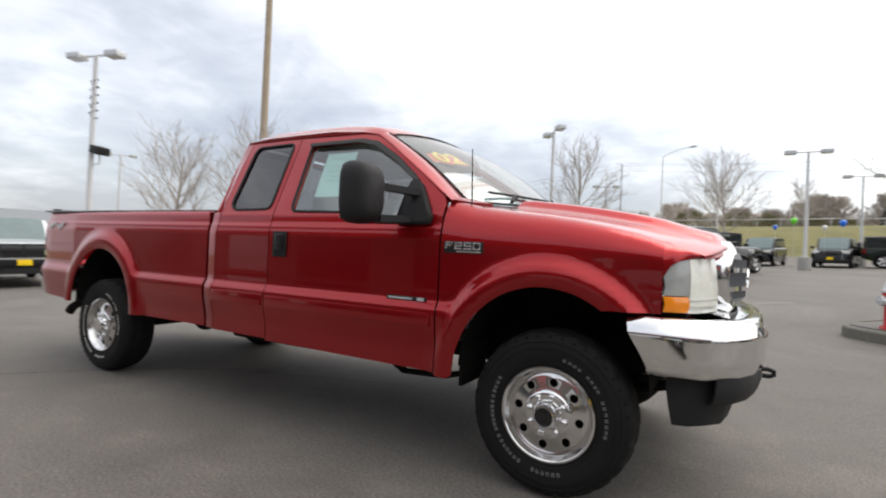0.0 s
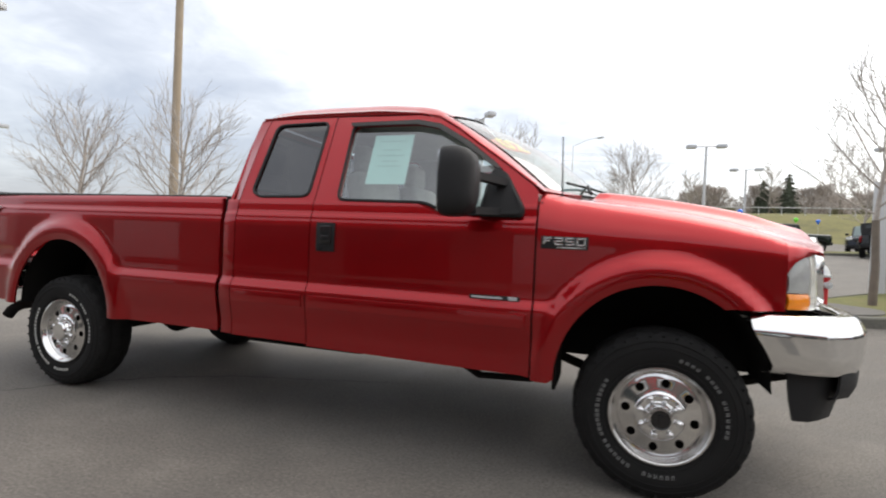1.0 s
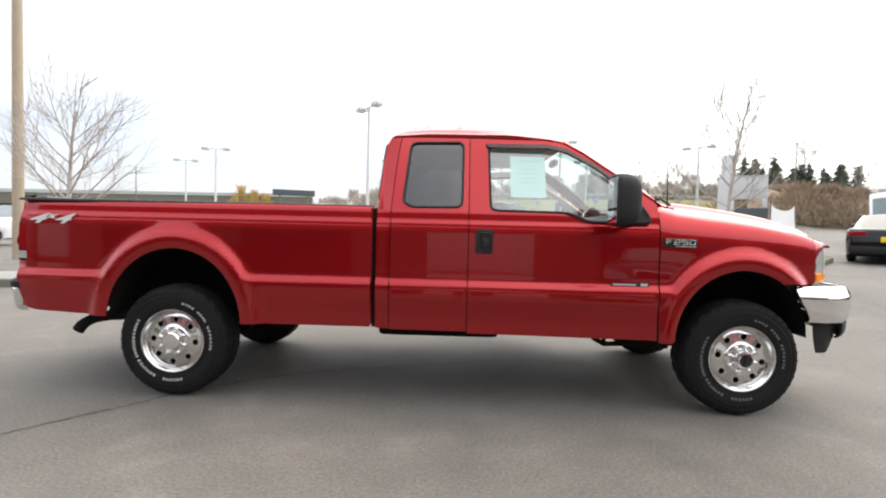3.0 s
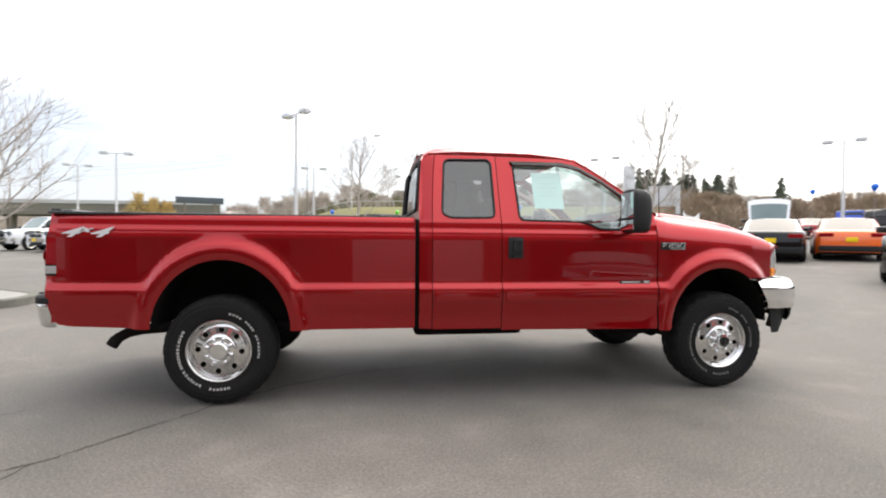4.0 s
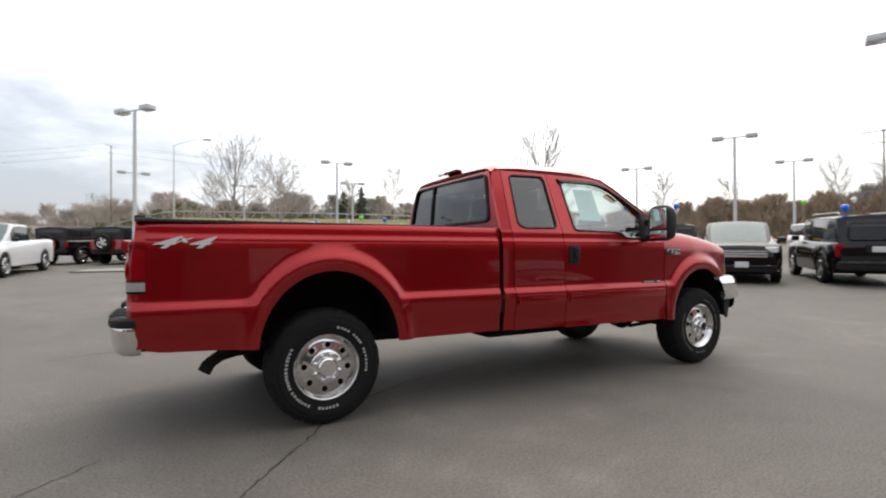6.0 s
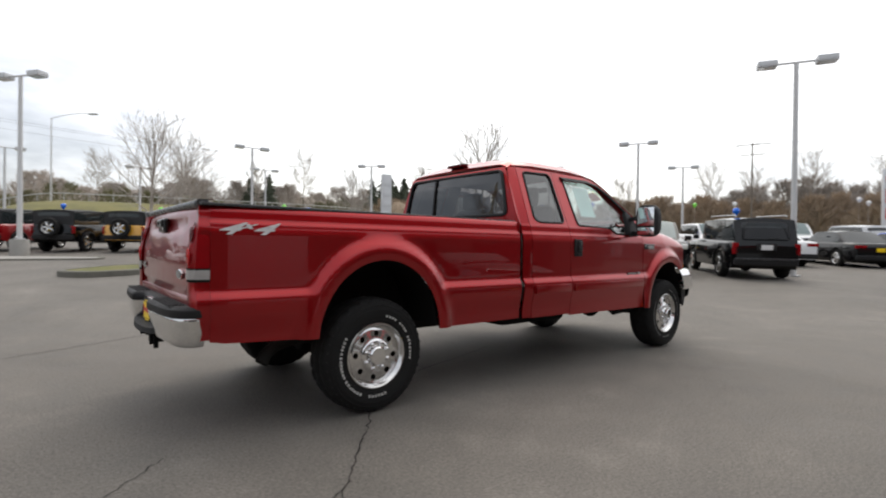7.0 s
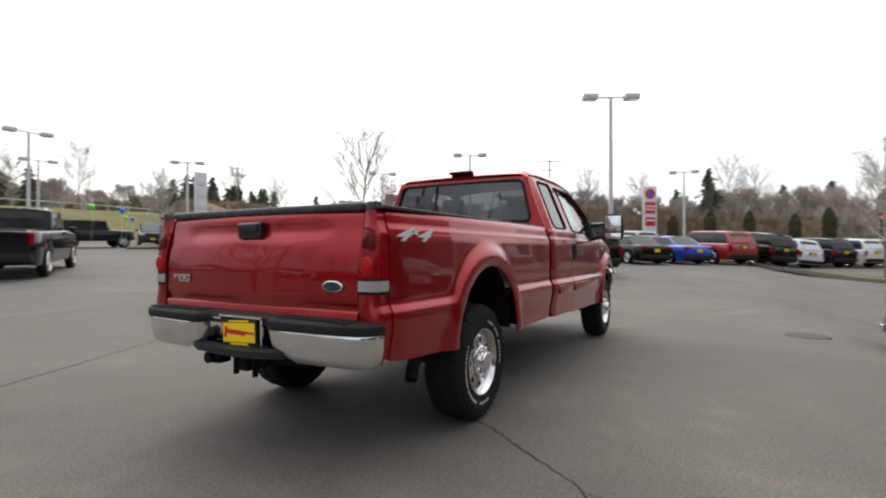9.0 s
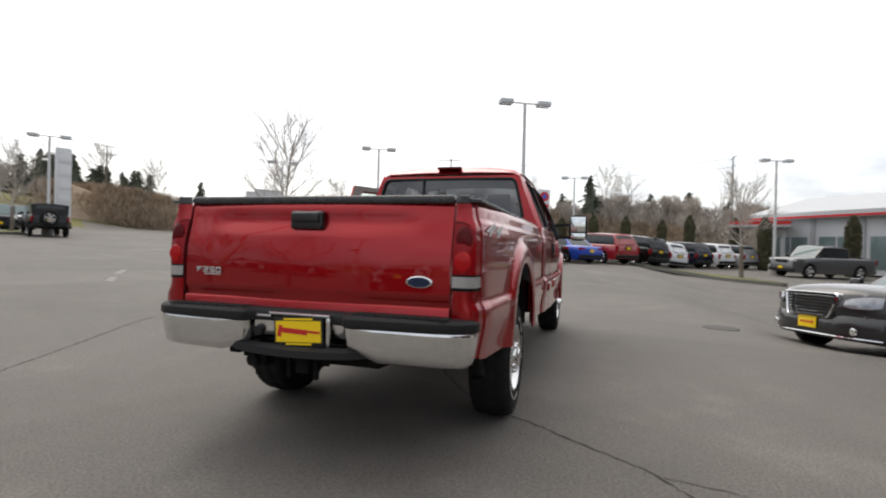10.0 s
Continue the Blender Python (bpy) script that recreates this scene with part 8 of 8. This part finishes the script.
hydrant(6.86, 5.72)
bm = bmesh.new()
PAD = rounded([(6.34, 5.98), (7.04, 5.30), (7.60, 5.42), (7.72, 5.80), (7.05, 6.52)], 0.25, 4)
loft(bm, [[(x, y, land_z(x, y) + z) for x, y in PAD] for z in (0.08, 0.158, 0.164)], False, True)
part("pad", fix_normals(bm), M_CONC_PAD, hyd_island, "worn grey concrete pad", smooth=30)


# signs
def sign_board():
    sb = thing("sign_board", "pale sign board on posts with a slate base", "sign")
    zl = land_z(8.82, 7.67)
    sb.matrix_world = pose(8.82, 7.67, zl, 0, 0, -33)
    for nm, x0, x1, z0, z1, d, m_ in (("panel", -0.27, 0.50, 2.18, 2.70, 0.10, M_SIGNWHITE), ("wide_post", -0.52, -0.274, zl - 0.1, 2.64, 0.14, M_SIGNWHITE), ("narrow_post", 0.40, 0.50, 1.965, 2.177, 0.10, M_SIGNWHITE), ("base", -0.14, 0.53, zl - 0.1, 1.96, 0.18, M_SIGNDARK), ("top_rail", -0.29, 0.51, 2.703, 2.73, 0.13, M_BUILD)):
        bm = bmesh.new()
        box(bm, (0.5 * (x0 + x1), 0, 0.5 * (z0 + z1) - zl), (x1 - x0, d, z1 - z0), 0.012)
        part(nm, bm, m_, sb)


def banner():
    """White cloth tied by its corners between two stakes."""
    zl = land_z(10.0, 8.1)
    bn = thing("banner", "white cloth banner tied between two stakes", "banner")
    bn.matrix_world = pose(9.46, 7.60, zl, 0, 0, 40.3)
    bm = bmesh.new()
    w, zt, zb = 1.64, 2.11 - zl, max(1.05 - zl, 0.12)
    rows = []
    for k in range(9):
        v = k / 8
        row = []
        for i in range(15):
            u = i / 14
            row.append((w * u + 0.03 * (1 - u) * math.sin(v * 4), 0.05 * math.sin(u * 9 + v * 2) * (0.3 + 0.7 * v), lerp(zt - 0.16 * (1 - (2 * u - 1) ** 2) ** 0.6, zb, v)))
        rows.append(row)
    sheet(bm, rows)
    part("cloth", bm, M_SIGNCLOTH, bn, solid=0.004)
    for x in (-0.02, w + 0.02):
        bm = bmesh.new()
        tube(bm, [(x, 0, -0.1), (x, 0, zt + 0.02)], 0.012, 6)
        part("stake", bm, M_SIGNDARK, bn)


banner()


sign_board()


def pylon():
    py = thing("pylon_sign", "tall pale grey pylon sign seen edge-on", "sign")
    py.matrix_world = pose(23.1, 35.3, land_z(23.1, 35.3), 0, 0, -20)
    bm = bmesh.new()
    box(bm, (0, 0, 3.2), (0.95, 0.35, 5.7), 0.04)
    part("panel", bm, M_SIGNWHITE, py)
    for k in range(5):
        bm = bmesh.new()
        box(bm, (0.05, -0.19, 1.4 + k * 0.95), (0.75, 0.03, 0.5), 0.02)
        part("tenant_panel", bm, M_BUILD, py)


pylon()


def red_sign():
    rs = thing("forecourt_sign", "tall red and white forecourt price sign", "sign")
    rs.matrix_world = pose(39.4, 2.6, land_z(39.4, 2.6), 0, 0, -60)
    bm = bmesh.new()
    box(bm, (0, 0, 3.0), (1.05, 0.25, 4.8), 0.03)
    part("panel", bm, M_SIGNWHITE, rs)
    bm = bmesh.new()
    lathe(bm, [(0.40, -0.16), (0.40, -0.12)], 24, axis="Y", c=(0, 0, 4.8), cap=True)
    part("disc", bm, M_FASCIA, rs)
    bm = bmesh.new()
    lathe(bm, [(0.20, -0.175), (0.20, -0.16)], 24, axis="Y", c=(0, 0, 4.8), cap=True)
    part("inner_disc", bm, PAINTS["blue"], rs)
    for z, h in ((3.7, 0.9), (2.6, 0.7)):
        bm = bmesh.new()
        box(bm, (0, -0.14, z), (0.8, 0.03, h), 0.04)
        part("price_panel", bm, M_FASCIA, rs)
    # unreadable figures
    for z in (3.8, 3.55, 2.7):
        bm = bmesh.new()
        box(bm, (0, -0.16, z), (0.7, 0.012, 0.12))
        part("price_bar", bm, M_SIGNWHITE, rs)


red_sign()


def showroom():
    b = thing("showroom_building", "low pale grey showroom with red stripe and metal roof", "building")
    b.matrix_world = pose(41.0, -18.0, lot_z(41, -18), 0, 0, 37)
    # local x along the front, +y towards the lot
    bm = bmesh.new()
    box(bm, (-9, -6, 2.05), (28, 12, 4.1))
    part("wall", bm, M_BUILD, b)
    bm = bmesh.new()
    loft(bm, [[(-23.5, 0.7, 4.1), (5.5, 0.7, 4.1), (5.5, -12.6, 4.1), (-23.5, -12.6, 4.1)], [(-23.5, 0.7, 4.6), (5.5, 0.7, 4.6), (5.5, -12.6, 4.6), (-23.5, -12.6, 4.6)], [(-23.5, -3.6, 6.1), (3.5, -3.6, 6.1), (3.5, -8.5, 6.1), (-23.5, -8.5, 6.1)]])
    part("roof", fix_normals(bm), M_ROOF_L, b, smooth=0)
    bm = bmesh.new()
    box(bm, (-9, 0.73, 4.22), (29.1, 0.06, 0.16))
    part("stripe", bm, M_FASCIA, b)
    for k in range(7):
        bm = bmesh.new()
        box(bm, (2.2 - k * 3.4, 0.02, 1.55), (2.5, 0.08, 2.3), 0.01)
        w = part("window", bm, M_CAR_GLASS_LT, b)
        bm = bmesh.new()
        box(bm, (2.2 - k * 3.4, 0.065, 1.55), (0.07, 0.05, 2.3), 0.005)
        part("mullion", bm, M_SIGNWHITE, w)
    for k in range(8):
        bm = bmesh.new()
        box(bm, (3.9 - k * 3.4, 0.05, 2.05), (0.30, 0.14, 4.1), 0.01)
        part("pilaster", bm, M_BUILD_D, b)


showroom()


def canopy():
    c = thing("forecourt_canopy", "white forecourt canopy with a red edge band on columns", "canopy")
    c.matrix_world = pose(40.0, -13.6, lot_z(40, -13.6), 0, 0, -106)
    bm = bmesh.new()
    box(bm, (0, 2.0, 3.45), (4.0, 4.5, 0.42), 0.05)
    part("deck", bm, M_SIGNWHITE, c)
    bm = bmesh.new()
    box(bm, (0, -0.28, 3.55), (4.04, 0.05, 0.26))
    part("band", bm, M_FASCIA, c)
    for s in (-1.6, 1.6):
        bm = bmesh.new()
        box(bm, (s, 2, 1.62), (0.3, 0.3, 3.25), 0.03)
        part("column", bm, M_SIGNWHITE, c)


canopy()


def reflected_building():
    """Long unseen building behind the camera, guessed from door reflections, darkened to dim the pickup."""
    b = thing("reflected_building", "long unseen building behind the camera, darkened to dim the pickup's side", "building")
    b.matrix_world = pose(-10.0, -17.0, lot_z(-10, -17), 0, 0, 2)
    # height, length and dark wall are chosen to block light from the flank
    bm = bmesh.new()
    box(bm, (0, -5, 3.9), (70, 10, 7.8))
    part("wall", bm, M_WALL_DARK, b)
    bm = bmesh.new()
    box(bm, (0, -4.9, 8.0), (70.6, 10.6, 0.5), 0.04)
    part("parapet", bm, M_WALL_DARK, b)
    # every third panel is pale, added for light patches in the paint
    for k in range(9):
        bm = bmesh.new()
        box(bm, (-30 + k * 7.1, 0.03, 1.9), (4.6, 0.1, 3.4), 0.02)
        part("glazed_door" if k % 3 else "roller_door", bm, M_CAR_GLASS if k % 3 else M_BUILD_D, b)
    bm = bmesh.new()
    box(bm, (0, 0.06, 6.6), (70, 0.12, 0.5))
    part("fascia", bm, M_FASCIA, b)


reflected_building()


# tall timber pole, power poles and wires
def timber_pole():
    p = thing("utility_pole", "tall weathered timber pole beside a bare tree", "utility pole")
    p.location = (-11.6, 10.7, land_z(-11.6, 10.7))
    bm = bmesh.new()
    tube(bm, [(0, 0, -0.2), (0, 0, 7), (0, 0, 15)], 0.16, 12, 0.115)
    part("shaft", bm, M_WOODPOLE, p)


timber_pole()


def power_pole(x, y, top, az):
    p = thing("power_pole", "distant power pole with crossarm", "utility pole", "power poles")
    zb = land_z(x, y)
    p.location = (x, y, zb)
    bm = bmesh.new()
    tube(bm, [(0, 0, -0.3), (0, 0, top - zb)], 0.085, 8, 0.06)
    part("shaft", bm, M_BARK, p)
    d = Vector((math.cos(radians(az)), math.sin(radians(az)), 0))
    for dz, w in ((-0.15, 1.3), (-1.0, 0.9)):
        bm = bmesh.new()
        tube(bm, [d * -w + Vector((0, 0, top - zb + dz)), d * w + Vector((0, 0, top - zb + dz))], 0.03, 6)
        part("crossarm", bm, M_BARK, p)
    return Vector((x, y, top)), d


PP = [power_pole(44.5, 12.3, 10.1, -70), power_pole(49.5, -14, 10.5, 0), power_pole(36.0, 47.0, 11.0, -30), power_pole(-8.3, 74.0, 15.5, 70), power_pole(-44.0, 66.0, 9.5, 70)]


def wire(a, b, sag, n=14, r=0.011):
    bm = bmesh.new()
    tube(bm, [Vector(a).lerp(Vector(b), i / n) - Vector((0, 0, 4 * sag * (i / n) * (1 - i / n))) for i in range(n + 1)], r, 4)
    tagged(link_mesh("power_line", bm, M_WIRE), "thin dark overhead power line between poles", "power line", "power lines")


for (a, da), (b, db) in zip(PP[1:2] + PP[0:1] + PP[2:], PP[0:1] + PP[2:]):
    for s, dz in ((-1.2, 0), (1.2, 0), (0.6, -0.9)):
        wire(a + da * s + Vector((0, 0, dz)), b + db * s + Vector((0, 0, dz)), 0.9)


def road_lamp(x, y, top, az, reach):
    """Tall road lamp with one long curved arm."""
    p = thing("street_lamp", "slim grey road lamp with a curved arm", "street lamp", "road lamps")
    zb = land_z(x, y)
    p.location = (x, y, zb)
    h = top - zb
    bm = bmesh.new()
    tube(bm, [(0, 0, -0.3), (0, 0, h)], 0.085, 8, 0.045)
    part("post", bm, M_POLE, p)
    d = Vector((math.cos(radians(az)), math.sin(radians(az)), 0))
    bm = bmesh.new()
    tube(bm, [d * (reach * t) + Vector((0, 0, h - 0.05 + 0.5 * math.sin(t * 1.9))) for t in (0, 0.2, 0.4, 0.6, 0.8, 1.0)], 0.032, 6)
    part("arm", bm, M_POLE, p)
    bm = bmesh.new()
    box(bm, d * (reach + 0.3) + Vector((0, 0, h + 0.40)), (0.8, 0.3, 0.16), 0.05, rot=Euler((0, 0, radians(az))))
    part("lamp_head", bm, M_GALV, p)


road_lamp(-1.0, 56.0, 12.8, -38, 3.6)




# guard rail along the road on the bank
def guard_rail():
    g = thing("guard_rail", "pale steel guard rail along the road on the bank", "guard rail")
    pts = []
    for i in range(61):
        x = lerp(-14, 46, i / 60)
        y = 56.5 - 0.02 * x - 0.0035 * max(x - 10, 0) ** 2
        pts.append((x, y, land_z(x, y)))
    bm = bmesh.new()
    rows = [[(x, y - 0.06 * o, z + h) for x, y, z in pts] for h, o in ((0.62, 0), (0.645, 1), (0.67, 0), (0.695, 1), (0.72, 0))]
    sheet(bm, rows)
    part("beam", bm, M_GALV, g, solid=0.02)
    for x, y, z in pts[::2]:
        bm = bmesh.new()
        box(bm, (x, y + 0.08, z + 0.35), (0.07, 0.07, 0.85))
        part("post", bm, M_GALV, g)


guard_rail()


def overpass():
    o = thing("overpass", "concrete road overpass in the distance", "bridge")
    bm = bmesh.new()
    a, b = Vector((-75, 66, 0)), Vector((-24, 84, 0))
    t = (b - a).normalized()
    nrm = Vector((-t.y, t.x, 0))
    # the deck's dark colour stands in for the shadow below the parapet
    loft(bm, [[p + nrm * w + Vector((0, 0, z)) for w, z in ((-4, zz), (4, zz), (4, zz + 1.6), (-4, zz + 1.6))] for p, zz in ((a, 3.5), (b, 4.9))])
    part("deck", fix_normals(bm), M_KERB_SHADE, o, smooth=0)
    bm = bmesh.new()
    loft(bm, [[p + nrm * w + Vector((0, 0, z)) for w, z in ((-4.1, zz + 1.6), (-3.8, zz + 1.6), (-3.8, zz + 2.1), (-4.1, zz + 2.1))] for p, zz in ((a, 3.5), (b, 4.9))])
    part("parapet", fix_normals(bm), M_BUILD_D, o, smooth=0)
    for k in range(5):
        p = a.lerp(b, 0.1 + 0.2 * k)
        bm = bmesh.new()
        tube(bm, [(p.x, p.y, -1), (p.x, p.y, 4.6)], 0.6, 12)
        part("pier", bm, M_CONC, o)
    bb = thing("billboard", "dark wide board on a frame in the distance", "billboard")
    bb.matrix_world = pose(-23.0, 71.5, land_z(-23, 71.5), 0, 0, 20)
    bm = bmesh.new()
    box(bm, (0, 0, 4.75), (6.2, 0.3, 0.9), 0.03)
    part("panel", bm, M_SIGNDARK, bb)
    for s in (-2, 2):
        bm = bmesh.new()
        tube(bm, [(s, 0.1, -0.4), (s, 0.1, 4.4)], 0.14, 8)
        part("leg", bm, M_BARK, bb)


overpass()


def house():
    h = thing("house", "tan house with a dark pitched roof in the distance", "house")
    h.matrix_world = pose(-36.0, 11.5, land_z(-36, 11.5) - 0.2, 0, 0, 70)
    bm = bmesh.new()
    box(bm, (0, 0, 1.0), (9, 7, 2.0))
    loft(bm, [[(-4.5, -3.5, 2.0), (-4.5, 3.5, 2.0), (-4.5, 0, 3.3)], [(4.5, -3.5, 2.0), (4.5, 3.5, 2.0), (4.5, 0, 3.3)]])
    part("wall", fix_normals(bm), M_TAN, h, smooth=0)
    for s in (-1, 1):
        bm = bmesh.new()
        loft(bm, [[(x, s * 4.0, 1.85), (x, 0, 3.40), (x, 0, 3.52), (x, s * 4.0, 1.97)] for x in (-5, 5)])
        part("roof", fix_normals(bm), M_ROOF, h, smooth=0)


house()


def balloon(x, y, z, col):
    b = thing("balloon", f"{col} balloon tied to a parked car by string", "balloon", "balloons")
    b.location = (x, y, z)
    bm = bmesh.new()
    prof = [(0.0, -0.19), (0.03, -0.185), (0.02, -0.17), (0.06, -0.13), (0.115, -0.05), (0.14, 0.03), (0.125, 0.10), (0.075, 0.15), (0.0, 0.165)]
    lathe(bm, prof, 16, axis="Z", cap=False)
    bmesh.ops.scale(bm, vec=(0.8, 0.8, 0.8), verts=bm.verts)
    part("skin", fix_normals(bm), M_BALLOON[col], b, smooth=80)
    bm = bmesh.new()
    tube(bm, [(0, 0, -0.18), (0.02, 0.01, -0.5), (0.0, 0.03, -1.4)], 0.004, 3)
    part("string", bm, M_SIGNWHITE, b)


for bx, by, bz, bc in ((20.6, 14.8, 3.5, "blue"), (17.2, 9.1, 3.05, "blue"), (22.5, 13.0, 3.4, "white"), (29.7, 2.3, 3.7, "white"), (12.9, 27.4, 3.1, "green"), (9.4, 28.3, 3.3, "white"), (7.3, 28.5, 3.3, "blue"), (32.2, 2.4, 3.7, "white"), (25.3, 8.3, 3.5, "green"), (26.0, 6.6, 3.5, "white"), (8.7, 19.9, 2.9, "blue"), (7.1, 19.0, 2.9, "green"), (16.4, 2.9, 2.45, "blue"), (14.8, 30.2, 3.2, "blue"), (-1.0, 24.3, 2.75, "blue"), (2.6, 22.6, 2.7, "green")):
    balloon(bx, by, bz, bc)


# cracks and marks in the asphalt
def crack(name, pts, w, seed, label):
    rng = random.Random(seed)
    fine = []
    for (x0, y0), (x1, y1) in zip(pts, pts[1:]):
        n = max(int(math.hypot(x1 - x0, y1 - y0) / 0.035), 1)
        fine += [(lerp(x0, x1, i / n) + rng.uniform(-.012, .012), lerp(y0, y1, i / n) + rng.uniform(-.012, .012)) for i in range(n)]
    fine.append(pts[-1])
    bm = bmesh.new()
    L_, R_ = [], []
    for i, (x, y) in enumerate(fine):
        a, b = fine[max(i - 1, 0)], fine[min(i + 1, len(fine) - 1)]
        t = Vector((b[0] - a[0], b[1] - a[1])).normalized()
        ww = w * rng.uniform(0.25, 1.0) * min(1, (len(fine) - i) / 12)
        L_.append((x - t.y * ww, y + t.x * ww, land_z(x, y) + 0.0035))
        R_.append((x + t.y * ww, y - t.x * ww, land_z(x, y) + 0.0035))
    sheet(bm, [L_, R_])
    ob = link_mesh(name, fix_normals(bm), M_CRACK_SHADE, smooth=0)
    tagged(ob, label, "crack", kind="structure")


crack("asphalt_crack", [(-0.02, -0.9), (-0.15, -1.12), (-0.42, -1.45), (-0.66, -1.78), (-1.05, -2.05), (-1.5, -2.55), (-1.7, -3.3)], 0.007, 1, "dark branching crack across the asphalt")
crack("asphalt_crack", [(-0.72, -1.83), (-0.80, -2.2), (-1.1, -2.7)], 0.004, 2, "fine side crack in the asphalt")
crack("asphalt_crack", [(-1.3, -0.9), (-1.7, -1.3), (-2.3, -2.2)], 0.004, 3, "fine crack behind the pickup")
crack("asphalt_crack", [(-2.2, 2.6), (-0.5, 3.4), (1.6, 4.4), (4.0, 5.2)], 0.008, 4, "long crack beside the pickup")
crack("asphalt_crack", [(0.0, -0.9), (0.4, -0.5), (0.9, -0.2), (2.4, 0.3)], 0.007, 5, "crack running under the pickup")


def painted_mark(x0, y0, x1, y1, w):
    bm = bmesh.new()
    t = Vector((x1 - x0, y1 - y0)).normalized()
    n = Vector((-t.y, t.x)) * w / 2
    P = [(x0, y0), (x1, y1)]
    rows = [[(lerp(x0, x1, i / 6) + s * n.x, lerp(y0, y1, i / 6) + s * n.y, land_z(lerp(x0, x1, i / 6), lerp(y0, y1, i / 6)) + 0.006) for i in range(7)] for s in (-1, 1)]
    sheet(bm, rows)
    tagged(link_mesh("road_marking", fix_normals(bm), M_WORN, smooth=0), "worn white paint mark on asphalt", "road marking", kind="structure")


painted_mark(4.3, 8.0, 4.9, 8.6, 0.14)
painted_mark(5.4, 9.1, 6.2, 9.8, 0.14)


def drain():
    d = thing("drain_cover", "round iron drain cover set in patched asphalt", "drain cover")
    d.location = (5.35, -3.45, land_z(5.35, -3.45))
    bm = bmesh.new()
    lathe(bm, [(0.27, -0.02), (0.27, 0.005), (0.24, 0.006), (0.0, 0.006)], 28, axis="Z", cap=False)
    for k in range(5):
        box(bm, (0, -0.2 + k * 0.1, 0.0065), (0.34, 0.03, 0.004))
    part("cover", bm, M_PATCH, d)


drain()
